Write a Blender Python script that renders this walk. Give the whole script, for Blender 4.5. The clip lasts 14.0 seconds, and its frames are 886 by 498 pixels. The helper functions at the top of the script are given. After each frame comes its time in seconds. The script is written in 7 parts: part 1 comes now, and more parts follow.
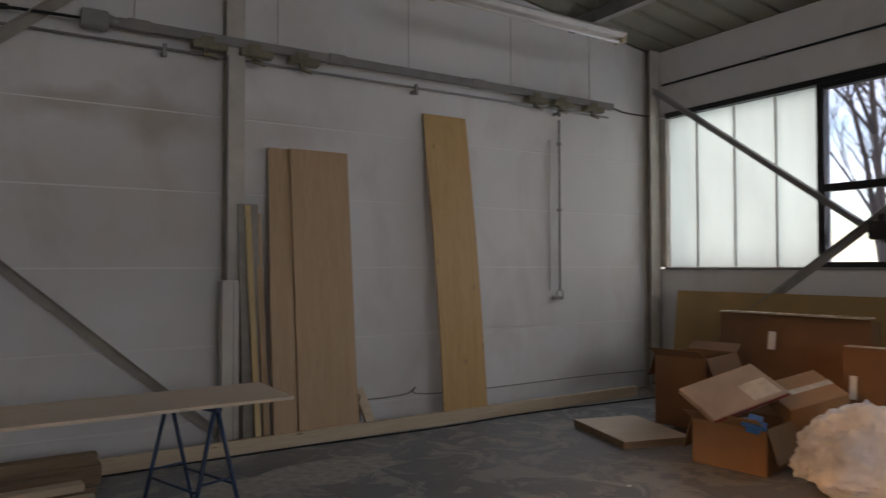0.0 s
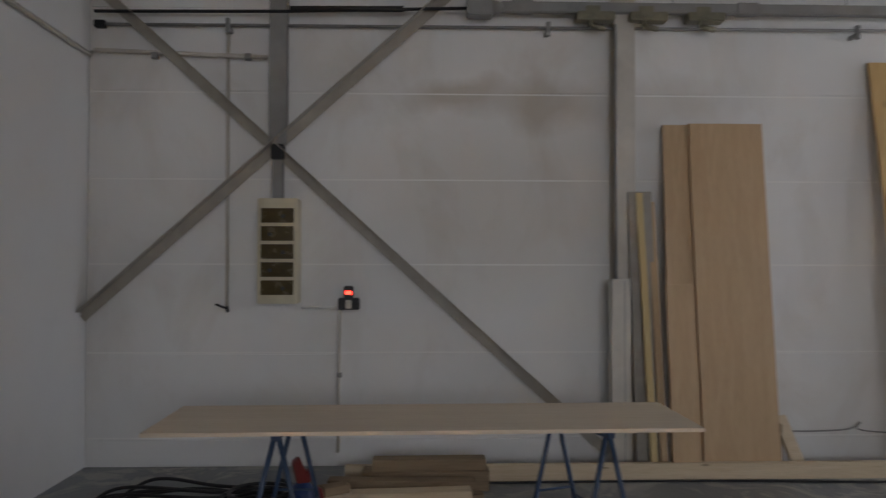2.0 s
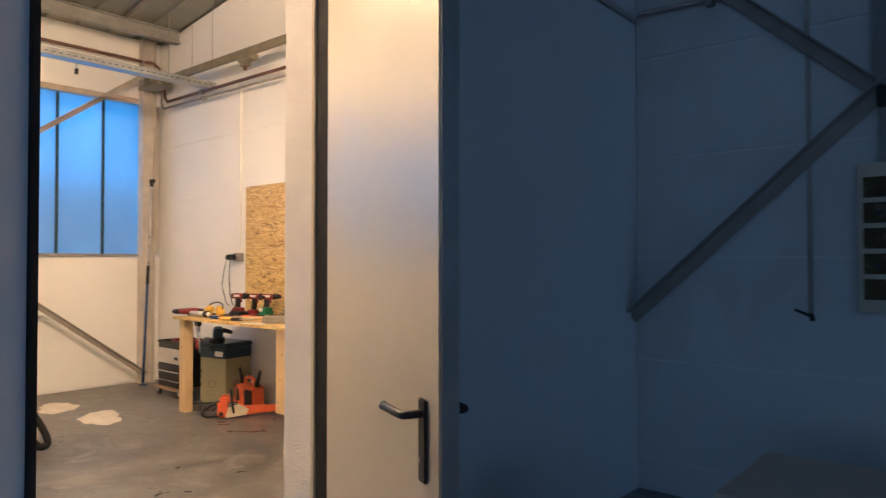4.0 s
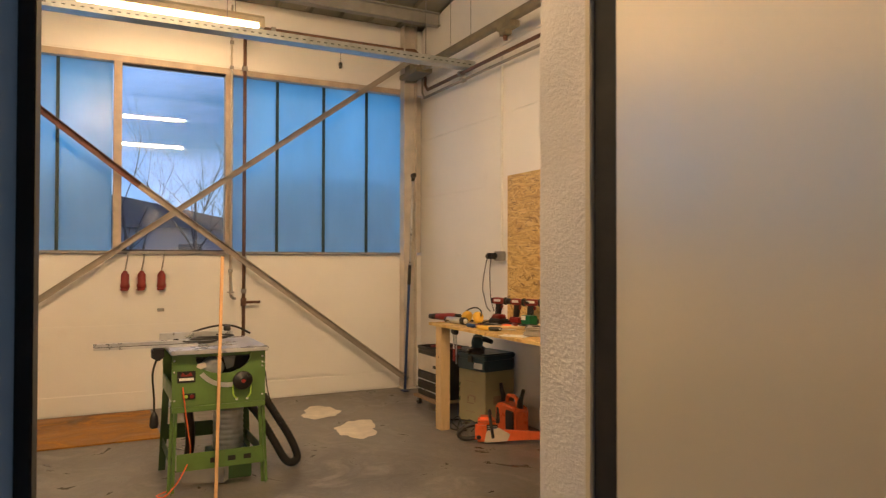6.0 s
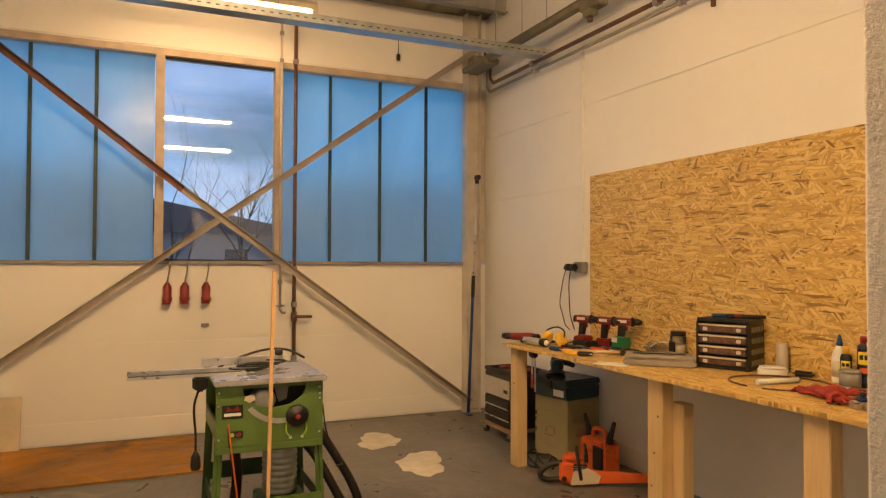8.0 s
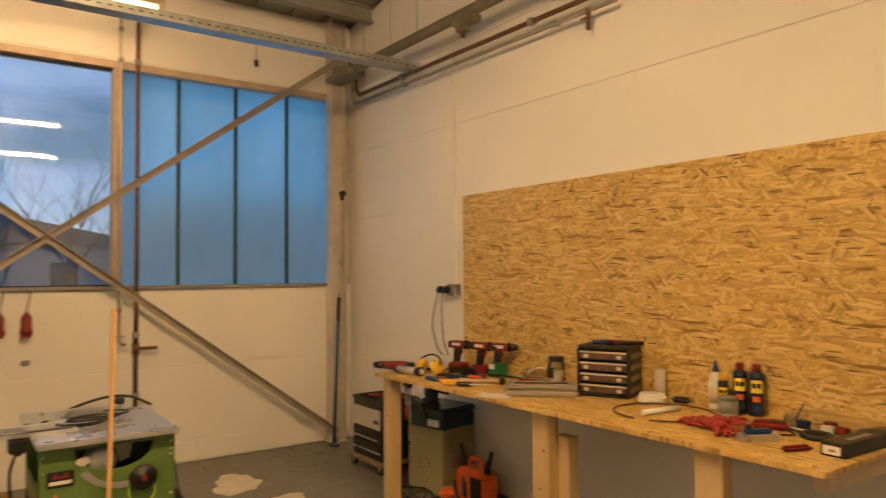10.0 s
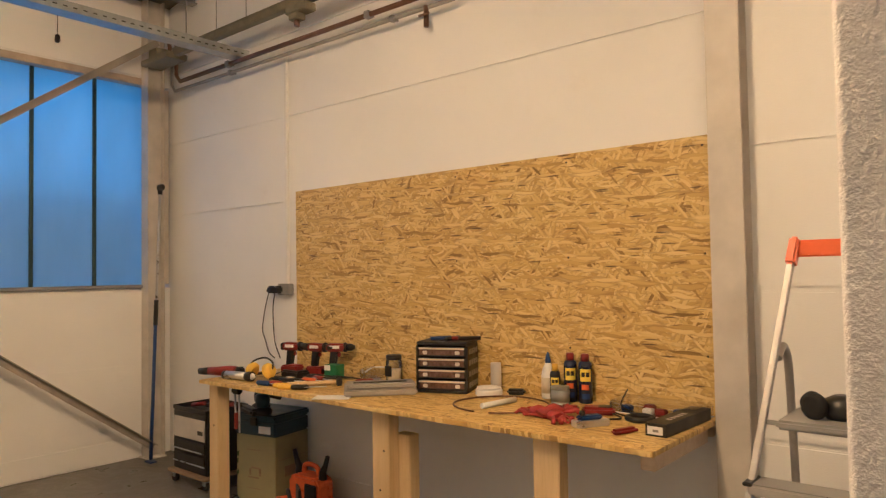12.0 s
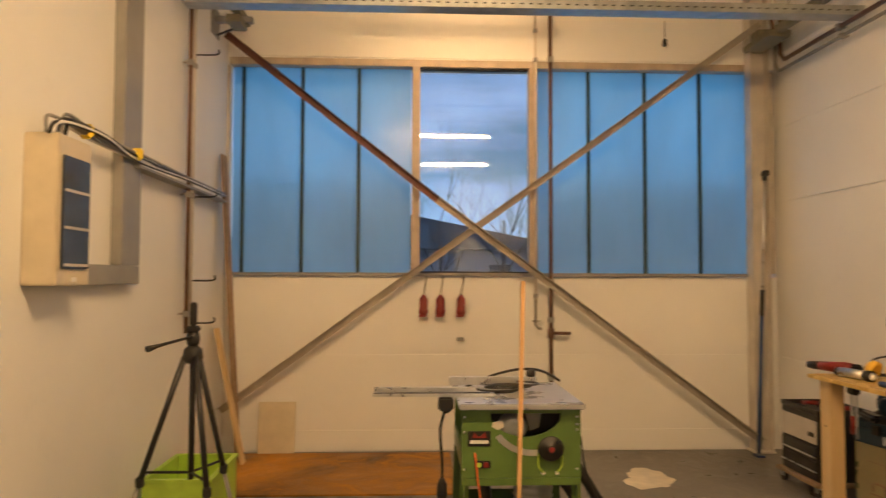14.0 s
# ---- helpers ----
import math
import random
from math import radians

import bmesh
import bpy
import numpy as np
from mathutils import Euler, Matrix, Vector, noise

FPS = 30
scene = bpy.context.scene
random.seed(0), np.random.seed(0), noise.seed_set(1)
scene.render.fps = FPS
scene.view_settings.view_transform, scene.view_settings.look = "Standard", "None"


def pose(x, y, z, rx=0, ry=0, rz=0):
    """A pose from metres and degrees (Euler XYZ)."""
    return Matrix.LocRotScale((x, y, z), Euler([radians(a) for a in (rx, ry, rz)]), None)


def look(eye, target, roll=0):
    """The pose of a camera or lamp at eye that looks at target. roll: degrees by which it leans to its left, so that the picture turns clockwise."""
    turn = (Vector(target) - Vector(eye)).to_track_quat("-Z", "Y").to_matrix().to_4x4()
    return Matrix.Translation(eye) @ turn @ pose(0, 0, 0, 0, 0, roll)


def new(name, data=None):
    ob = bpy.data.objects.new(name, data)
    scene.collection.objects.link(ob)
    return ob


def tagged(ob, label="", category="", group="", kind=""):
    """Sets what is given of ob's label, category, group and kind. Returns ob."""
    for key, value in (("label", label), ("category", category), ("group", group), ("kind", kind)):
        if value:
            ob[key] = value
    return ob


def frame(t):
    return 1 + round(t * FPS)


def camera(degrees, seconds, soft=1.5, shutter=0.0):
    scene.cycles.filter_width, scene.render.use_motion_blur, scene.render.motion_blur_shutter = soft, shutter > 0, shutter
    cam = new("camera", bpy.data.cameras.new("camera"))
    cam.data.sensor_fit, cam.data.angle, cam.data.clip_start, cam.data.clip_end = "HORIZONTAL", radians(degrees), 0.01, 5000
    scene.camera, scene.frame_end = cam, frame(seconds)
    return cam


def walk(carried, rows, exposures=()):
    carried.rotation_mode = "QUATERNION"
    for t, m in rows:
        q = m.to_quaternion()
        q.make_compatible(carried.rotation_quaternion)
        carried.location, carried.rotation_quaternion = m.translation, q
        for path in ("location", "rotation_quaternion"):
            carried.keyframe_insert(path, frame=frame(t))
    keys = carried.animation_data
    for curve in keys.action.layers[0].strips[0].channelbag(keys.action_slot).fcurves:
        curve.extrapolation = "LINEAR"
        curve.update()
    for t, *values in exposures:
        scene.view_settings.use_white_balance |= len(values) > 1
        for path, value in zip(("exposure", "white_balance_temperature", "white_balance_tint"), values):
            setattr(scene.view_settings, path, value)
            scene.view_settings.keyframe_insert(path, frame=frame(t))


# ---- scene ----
cam = camera(65.1, 14.0, soft=1.25, shutter=0.35)
PATH = [
    (0, (-1.226, 1.808, 1.435), (-0.15, 3.493, 1.485), -0.1),
    (0.5, (-1.113, 1.978, 1.451), (-0.281, 3.796, 1.499), -0.1),
    (1, (-1.069, 2.139, 1.429), (-0.486, 4.051, 1.482), 0.1),
    (1.5, (-1.042, 2.336, 1.438), (-0.715, 4.308, 1.486), 0.1),
    (2, (-1.059, 2.543, 1.425), (-1.003, 4.542, 1.47), 0.1),
    (2.5, (-1.078, 2.773, 1.439), (-1.44, 4.74, 1.477), -0.2),
    (3, (-1.158, 2.974, 1.426), (-1.964, 4.804, 1.461), -0.1),
    (3.5, (-1.312, 3.205, 1.425), (-2.443, 4.854, 1.457), -0.1),
    (4, (-1.519, 3.437, 1.399), (-2.825, 4.951, 1.436), -0.0),
    (6.3, (-2.58, 4.191, 1.423), (-4.377, 5.07, 1.45), 0.1),
    (6.5, (-2.684, 4.209, 1.433), (-4.484, 5.08, 1.459), 0.1),
    (7, (-2.879, 4.238, 1.422), (-4.701, 5.061, 1.46), 0.3),
    (7.2, (-2.953, 4.229, 1.425), (-4.782, 5.037, 1.464), 0.4),
    (9.3, (-3.313, 4.252, 1.57), (-5.13, 5.086, 1.636), -0.5),
    (9.5, (-3.354, 4.287, 1.578), (-5.149, 5.168, 1.642), -0.5),
    (10, (-3.465, 4.265, 1.577), (-5.086, 5.433, 1.646), -0.4),
    (10.5, (-3.526, 4.27, 1.555), (-4.958, 5.665, 1.631), -0.7),
    (11, (-3.534, 4.274, 1.541), (-4.851, 5.777, 1.619), -0.8),
    (11.5, (-3.548, 4.251, 1.546), (-4.812, 5.799, 1.623), -0.9),
    (12, (-3.584, 4.28, 1.548), (-4.867, 5.812, 1.618), -0.9),
    (12.5, (-3.608, 4.325, 1.535), (-5.068, 5.689, 1.609), -0.8),
    (13, (-3.617, 4.31, 1.51), (-5.343, 5.318, 1.59), -0.6),
    (13.5, (-3.602, 4.324, 1.487), (-5.54, 4.811, 1.568), -0.5),
    (14, (-3.644, 4.388, 1.439), (-5.641, 4.468, 1.525), 0.2),
]
EXPOSURES = [
    (0.0, 1.25, 8000, 23), (0.5, 1.45, 8000, 23), (1.0, 1.63, 8000, 23), (1.5, 1.78, 8000, 23), (2.0, 1.85, 7900, 21), (2.5, 1.75, 7500, 18), (3.0, 1.2, 6200, 11), (3.5, 0.5, 4800, 9),
    (4.0, 0.08, 4400, 7), (4.2, -0.12, 4400, 6), (6.3, -0.52, 5000, 3), (7.2, -0.52, 5200, 3), (9.3, -0.8, 5500, 2), (10.2, -0.75, 5450, 2), (11.0, -0.62, 4700, 4), (12.0, -0.64, 4550, 4), (12.5, -0.74, 4300, 4), (13.0, -0.88, 4400, 4), (13.5, -0.78, 4850, 3), (14.0, -0.7, 5350, 2),
]
walk(cam, [(t, look(eye, target, roll)) for t, eye, target, roll in PATH], EXPOSURES)

# ---- world and large lights ----
world = bpy.data.worlds.new("dusk")
scene.world = world
world.use_nodes = True
_wn = world.node_tree
_sky = _wn.nodes.new("ShaderNodeTexSky")
_sky.sky_type, _sky.sun_disc = "NISHITA", False
_sky.sun_elevation, _sky.sun_rotation = radians(14), radians(200)
_sky.air_density, _sky.dust_density, _sky.ozone_density = 1.0, 0.4, 2.5
_cl = _wn.nodes.new("ShaderNodeTexNoise")
_cl.inputs["Scale"].default_value, _cl.inputs["Detail"].default_value = 3.0, 5.0
_cm = _wn.nodes.new("ShaderNodeMapping")
_cm.inputs["Scale"].default_value = (1, 1, 3.5)
_ct = _wn.nodes.new("ShaderNodeTexCoord")
_cr = _wn.nodes.new("ShaderNodeMapRange")
_cr.inputs[1].default_value, _cr.inputs[2].default_value, _cr.inputs[3].default_value, _cr.inputs[4].default_value = 0.36, 0.66, 0.05, 0.85
_cx = _wn.nodes.new("ShaderNodeMixRGB")
_cx.inputs[2].default_value = (8.5, 9.0, 11.5, 1)
_bg = _wn.nodes["Background"]
_bg.inputs[1].default_value = 0.15
_wn.links.new(_ct.outputs["Generated"], _cm.inputs[0])
_wn.links.new(_cm.outputs[0], _cl.inputs["Vector"])
_wn.links.new(_cl.outputs["Fac"], _cr.inputs[0])
_wn.links.new(_cr.outputs[0], _cx.inputs[0])
_wn.links.new(_sky.outputs[0], _cx.inputs[1])
_wn.links.new(_cx.outputs[0], _bg.inputs[0])

_sun = new("sun", bpy.data.lights.new("sun", "SUN"))
_sun.data.energy, _sun.data.angle, _sun.data.color = 0.5, radians(12), (1.0, 0.92, 0.84)
_sun.matrix_world = pose(0, 0, 30, 78, 0, 160)


def window_light(name, loc, rz, w, h, energy, color):
    """Sky light in a window's opening, outside its translucent glass."""
    d = bpy.data.lights.new(name, "AREA")
    d.shape, d.size, d.size_y, d.energy, d.color = "RECTANGLE", w, h, energy, color
    o = new(name, d)
    o.matrix_world = pose(*loc, 90, 0, rz)
    return o


DAY = (0.66, 0.80, 1.02)
window_light("skylight_east", (5.66, 6.40, 2.35), 90, 1.84, 1.66, 10.5, DAY)
window_light("skylight_east_far", (5.66, 3.60, 2.33), 90, 1.40, 1.66, 6.0, DAY)
window_light("skylight_west", (-9.78, 3.60, 2.75), -90, 1.50, 1.0, 4.6, (0.42, 0.74, 0.97))
window_light("skylight_west_far", (-9.78, 6.36, 2.75), -90, 1.80, 1.0, 5.6, (0.42, 0.74, 0.97))
# Added fill for the dim hall, set behind an unseen south window.
window_light("fill_light_south", (1.0, -4.42, 2.33), 0, 5.0, 1.66, 35, DAY)
TUBE_POWER, TUBE_COLOR = 720.0, (1.0, 0.54, 0.205)


# ---- materials ----
def nodes(name):
    m = bpy.data.materials.new(name)
    m.use_nodes = True
    return m, m.node_tree, m.node_tree.nodes["Principled BSDF"]


def nd(t, kind, **sets):
    n = t.nodes.new("ShaderNode" + kind)
    for k, v in sets.items():
        n.inputs[k.replace("_", " ")].default_value = v
    return n


def ramp(t, stops):
    n = t.nodes.new("ShaderNodeValToRGB")
    while len(n.color_ramp.elements) < len(stops):
        n.color_ramp.elements.new(0.5)
    for e, (p, c) in zip(n.color_ramp.elements, stops):
        e.position, e.color = p, (*c, 1) if len(c) == 3 else c
    return n


def obj_coord(t, scale=(1, 1, 1), rot=(0, 0, 0), space="Object"):
    c, m = t.nodes.new("ShaderNodeTexCoord"), t.nodes.new("ShaderNodeMapping")
    m.inputs["Scale"].default_value, m.inputs["Rotation"].default_value = scale, [radians(a) for a in rot]
    t.links.new(c.outputs[space], m.inputs[0])
    return m.outputs[0]


def world_coord(t, scale=(1, 1, 1), rot=(0, 0, 0)):
    c, m = t.nodes.new("ShaderNodeNewGeometry"), t.nodes.new("ShaderNodeMapping")
    m.inputs["Scale"].default_value, m.inputs["Rotation"].default_value = scale, [radians(a) for a in rot]
    t.links.new(c.outputs["Position"], m.inputs[0])
    return m.outputs[0]


def bump(t, bsdf, height, strength, distance):
    b = t.nodes.new("ShaderNodeBump")
    b.inputs["Strength"].default_value, b.inputs["Distance"].default_value = strength, distance
    t.links.new(height, b.inputs["Height"])
    t.links.new(b.outputs[0], bsdf.inputs["Normal"])


def mix(t, fac, a, b, kind="MIX"):
    n = t.nodes.new("ShaderNodeMixRGB")
    n.blend_type = kind
    for i, v in ((0, fac), (1, a), (2, b)):
        if isinstance(v, (int, float)):
            n.inputs[i].default_value = v
        elif isinstance(v, tuple):
            n.inputs[i].default_value = (*v, 1)
        else:
            t.links.new(v, n.inputs[i])
    return n.outputs[0]


def noise_tex(t, vec, scale, detail=4.0, rough=0.55, dist=0.0):
    n = nd(t, "TexNoise", Scale=scale, Detail=detail, Roughness=rough, Distortion=dist)
    t.links.new(vec, n.inputs["Vector"])
    return n.outputs["Fac"]


def span(t, v, a, b, lo=0.0, hi=1.0):
    n = t.nodes.new("ShaderNodeMapRange")
    for i, x in enumerate((a, b, lo, hi)):
        n.inputs[i + 1].default_value = x
    t.links.new(v, n.inputs[0])
    return n.outputs[0]


def plain(name, color, rough=0.5, metal=0.0, vary=0.18, scale=9.0, bumpy=0.08, coat=0.0):
    """Paint, plastic or metal with uneven tone, dirt and a fine relief."""
    m, t, b = nodes(name)
    v = obj_coord(t)
    n1, n2 = noise_tex(t, v, scale, 5.0), noise_tex(t, v, scale * 14, 3.0)
    dark = tuple(c * (1 - vary) for c in color)
    light = tuple(min(1, c * (1 + vary * 0.6)) for c in color)
    c = mix(t, span(t, n1, 0.3, 0.7), dark, light)
    t.links.new(mix(t, span(t, n2, 0.62, 0.80, 0, vary * 0.7), c, tuple(x * 0.6 for x in color)), b.inputs["Base Color"])
    t.links.new(span(t, n1, 0.3, 0.7, max(0.03, rough - 0.1), min(1, rough + 0.12)), b.inputs["Roughness"])
    b.inputs["Metallic"].default_value = metal
    b.inputs["Coat Weight"].default_value = coat
    if bumpy:
        bump(t, b, n2, bumpy, 0.002)
    return m


def wall_paint(name, color, stain=0.0, grain=0.25):
    m, t, b = nodes(name)
    v = world_coord(t)
    big, mid, fine = noise_tex(t, v, 0.7, 4.0), noise_tex(t, v, 4.5, 5.0, 0.65), noise_tex(t, v, 130, 3.0)
    c = mix(t, span(t, big, 0.35, 0.68), tuple(x * 0.93 for x in color), color)
    c = mix(t, span(t, mid, 0.60, 0.78, 0, 0.16), c, tuple(x * f for x, f in zip(color, (0.72, 0.68, 0.62))))
    if stain:
        drip = noise_tex(t, world_coord(t, (1.6, 1.0, 0.9)), 1.0, 5.0, 0.6, 0.6)
        c = mix(t, span(t, drip, 0.50, 0.72, 0, stain), c, (0.42, 0.34, 0.25))
        for cx, cz, rx, rz, amount in ((-0.62, 2.80, 0.42, 0.13, 0.55), (0.02, 2.74, 0.30, 0.20, 0.6), (-0.35, 2.0, 1.0, 0.65, 0.28), (0.75, 2.75, 0.5, 0.22, 0.3)):
            sp = t.nodes.new("ShaderNodeMapping")
            sp.vector_type = "TEXTURE"
            sp.inputs["Location"].default_value, sp.inputs["Scale"].default_value = (cx, 7.5, cz), (rx, 1.0, rz)
            wob = nd(t, "TexNoise", Scale=2.4, Detail=4.0)
            t.links.new(v, wob.inputs["Vector"])
            add = t.nodes.new("ShaderNodeVectorMath")
            add.operation = "MULTIPLY_ADD"
            add.inputs[1].default_value = (0.35, 0.0, 0.35)
            t.links.new(wob.outputs["Color"], add.inputs[0])
            t.links.new(v, add.inputs[2])
            t.links.new(add.outputs[0], sp.inputs[0])
            ln = t.nodes.new("ShaderNodeVectorMath")
            ln.operation = "LENGTH"
            t.links.new(sp.outputs[0], ln.inputs[0])
            c = mix(t, span(t, ln.outputs["Value"], 0.45, 1.25, amount, 0), c, (0.42, 0.35, 0.27))
    t.links.new(c, b.inputs["Base Color"])
    b.inputs["Roughness"].default_value = 0.62
    bump(t, b, mix(t, 0.35, fine, mid), grain, 0.004)
    return m


def concrete(name, a, b_, dusty, gloss, lo=0.50, hi=0.66, amount=0.75):
    m, t, b = nodes(name)
    v = world_coord(t)
    big, mid, fine = noise_tex(t, v, 0.55, 6.0, 0.62, 0.8), noise_tex(t, v, 2.6, 7.0, 0.68, 1.2), noise_tex(t, v, 60, 4.0)
    c = mix(t, span(t, big, 0.33, 0.66), a, b_)
    c = mix(t, span(t, mid, lo, hi, 0, amount), c, dusty)
    c = mix(t, span(t, mid, 0.28, 0.42, 0.45, 0), c, tuple(x * 0.45 for x in a))
    c = mix(t, span(t, fine, 0.35, 0.75, 0, 0.22), c, tuple(x * 0.6 for x in a))
    t.links.new(c, b.inputs["Base Color"])
    t.links.new(span(t, mid, 0.3, 0.7, gloss, gloss + 0.35), b.inputs["Roughness"])
    bump(t, b, mix(t, 0.5, mid, fine), 0.25, 0.006)
    return m


def wood(name, a, b_, along="z", rough=0.6, knots=True):
    """Planed timber: long grain, growth bands and a few knots."""
    m, t, b = nodes(name)
    s = {"x": (1.2, 18, 18), "y": (18, 1.2, 18), "z": (18, 18, 1.2)}[along]
    v = obj_coord(t, s)
    g, fine = noise_tex(t, v, 1.0, 6.0, 0.6, 0.8), noise_tex(t, v, 7.0, 3.0)
    info = t.nodes.new("ShaderNodeObjectInfo")
    c = mix(t, span(t, g, 0.3, 0.72), a, b_)
    c = mix(t, span(t, fine, 0.5, 0.8, 0, 0.35), c, tuple(x * 0.62 for x in b_))
    c = mix(t, span(t, info.outputs["Random"], 0, 1, 0, 0.22), c, tuple(x * 0.7 for x in a))
    if knots:
        k = nd(t, "TexVoronoi", Scale=3.4)
        t.links.new(obj_coord(t, {"x": (0.6, 2.6, 2.6), "y": (2.6, 0.6, 2.6), "z": (2.6, 2.6, 0.6)}[along]), k.inputs["Vector"])
        c = mix(t, span(t, k.outputs["Distance"], 0.03, 0.085, 0.75, 0), c, tuple(x * 0.3 for x in b_))
    t.links.new(c, b.inputs["Base Color"])
    b.inputs["Roughness"].default_value = rough
    bump(t, b, g, 0.12, 0.002)
    return m


def osb(name, plane="xz"):
    """Oriented strand board: flat strands laid over one another in several directions."""
    m, t, b = nodes(name)
    tint = [(0.60, 0.41, 0.105), (0.68, 0.49, 0.145), (0.50, 0.325, 0.075), (0.77, 0.59, 0.215), (0.58, 0.40, 0.11), (0.17, 0.095, 0.022)]
    c, h = None, None
    for i, (ang, sl, sw, cover) in enumerate(((4, 10.5, 62, 1.0), (-14, 9.5, 68, 0.5), (22, 12, 76, 0.45), (68, 15, 72, 0.24), (-48, 13.5, 75, 0.24), (-3, 8, 65, 0.36))):
        src = world_coord(t, (1, 1, 1), (90, 0, 0) if plane == "xz" else (0, 0, 0))
        turn = t.nodes.new("ShaderNodeMapping")
        turn.inputs["Rotation"].default_value, turn.inputs["Location"].default_value = (0, 0, radians(ang)), (i * 3.17, i * 1.91, 0)
        warp = nd(t, "TexNoise", Scale=6.0, Detail=3.0)
        off = t.nodes.new("ShaderNodeVectorMath")
        off.operation = "MULTIPLY_ADD"
        off.inputs[1].default_value = (0.05, 0.05, 0.0)
        t.links.new(src, warp.inputs["Vector"])
        t.links.new(warp.outputs["Color"], off.inputs[0])
        t.links.new(src, off.inputs[2])
        sc = t.nodes.new("ShaderNodeMapping")
        sc.inputs["Scale"].default_value = (sl, sw, 0.0)
        t.links.new(off.outputs[0], turn.inputs[0])
        t.links.new(turn.outputs[0], sc.inputs[0])
        vo = nd(t, "TexVoronoi", Scale=1.0, Randomness=1.0)
        t.links.new(sc.outputs[0], vo.inputs["Vector"])
        sep = t.nodes.new("ShaderNodeSeparateColor")
        t.links.new(vo.outputs["Color"], sep.inputs[0])
        r = ramp(t, [(0.0, tint[5]), (0.10, tint[2]), (0.35, tint[0]), (0.6, tint[1]), (0.85, tint[3]), (1.0, tint[1])])
        t.links.new(sep.outputs[0], r.inputs[0])
        grain = nd(t, "TexNoise", Scale=1.0, Detail=3.0)
        gs = t.nodes.new("ShaderNodeMapping")
        gs.inputs["Scale"].default_value = (14, 320, 1)
        t.links.new(turn.outputs[0], gs.inputs[0])
        t.links.new(gs.outputs[0], grain.inputs["Vector"])
        col = mix(t, span(t, grain.outputs["Fac"], 0.3, 0.75, 0, 0.4), r.outputs[0], tint[2])
        edge = span(t, vo.outputs["Distance"], 0.50, 0.75, 0.0, 0.5)
        col = mix(t, edge, col, (0.25, 0.14, 0.04))
        if c is None:
            c, h = col, sep.outputs[1]
        else:
            cut = span(t, sep.outputs[2], 1.0 - cover, 1.0 - cover + 0.02)
            c, h = mix(t, cut, c, col), mix(t, cut, h, sep.outputs[1])
    dk = nd(t, "TexVoronoi", Scale=1.0)
    t.links.new(world_coord(t, (5, 5, 52), (0, 6, 0)) if plane == "xz" else world_coord(t, (5, 48, 5), (0, 0, 6)), dk.inputs["Vector"])
    sep = t.nodes.new("ShaderNodeSeparateColor")
    t.links.new(dk.outputs["Color"], sep.inputs[0])
    near = span(t, dk.outputs["Distance"], 0.16, 0.24, 0.9, 0)
    dark = t.nodes.new("ShaderNodeMath")
    dark.operation = "MULTIPLY"
    t.links.new(near, dark.inputs[0])
    t.links.new(span(t, sep.outputs[0], 0.66, 0.68), dark.inputs[1])
    c = mix(t, dark.outputs[0], c, (0.11, 0.065, 0.03))
    t.links.new(c, b.inputs["Base Color"])
    b.inputs["Roughness"].default_value = 0.5
    bump(t, b, h, 0.35, 0.003)
    return m


def frosted(name, tint, clear=0.12):
    """Channel glass: milky, lets light through scattered."""
    m, t, b = nodes(name)
    out = t.nodes["Material Output"]
    v = obj_coord(t, (1, 1, 0.35))
    n = noise_tex(t, v, 2.2, 4.0)
    col = mix(t, span(t, n, 0.3, 0.7), tuple(x * 0.86 for x in tint), tint)
    tr, gl, tp = t.nodes.new("ShaderNodeBsdfTranslucent"), nd(t, "BsdfGlossy", Roughness=0.22), t.nodes.new("ShaderNodeBsdfTransparent")
    t.links.new(col, tr.inputs[0])
    tp.inputs[0].default_value = (*tint, 1)
    fr = nd(t, "Fresnel", IOR=1.45)
    a, c = t.nodes.new("ShaderNodeMixShader"), t.nodes.new("ShaderNodeMixShader")
    a.inputs[0].default_value = clear
    t.links.new(tr.outputs[0], a.inputs[1])
    t.links.new(tp.outputs[0], a.inputs[2])
    t.links.new(fr.outputs[0], c.inputs[0])
    t.links.new(a.outputs[0], c.inputs[1])
    t.links.new(gl.outputs[0], c.inputs[2])
    t.links.new(c.outputs[0], out.inputs[0])
    return m


def clear_glass(name, tint=(0.94, 0.97, 1.0), rough=0.02):
    m, t, b = nodes(name)
    out = t.nodes["Material Output"]
    gl, tp, fr = nd(t, "BsdfGlossy", Roughness=rough), t.nodes.new("ShaderNodeBsdfTransparent"), nd(t, "Fresnel", IOR=1.5)
    tp.inputs[0].default_value = (*tint, 1)
    c = t.nodes.new("ShaderNodeMixShader")
    t.links.new(fr.outputs[0], c.inputs[0])
    t.links.new(tp.outputs[0], c.inputs[1])
    t.links.new(gl.outputs[0], c.inputs[2])
    t.links.new(c.outputs[0], out.inputs[0])
    return m


def glow(name, color, strength):
    m, t, b = nodes(name)
    b.inputs["Base Color"].default_value = (*[c * 0.8 for c in color], 1)
    b.inputs["Emission Color"].default_value, b.inputs["Emission Strength"].default_value = (*color, 1), strength
    return m


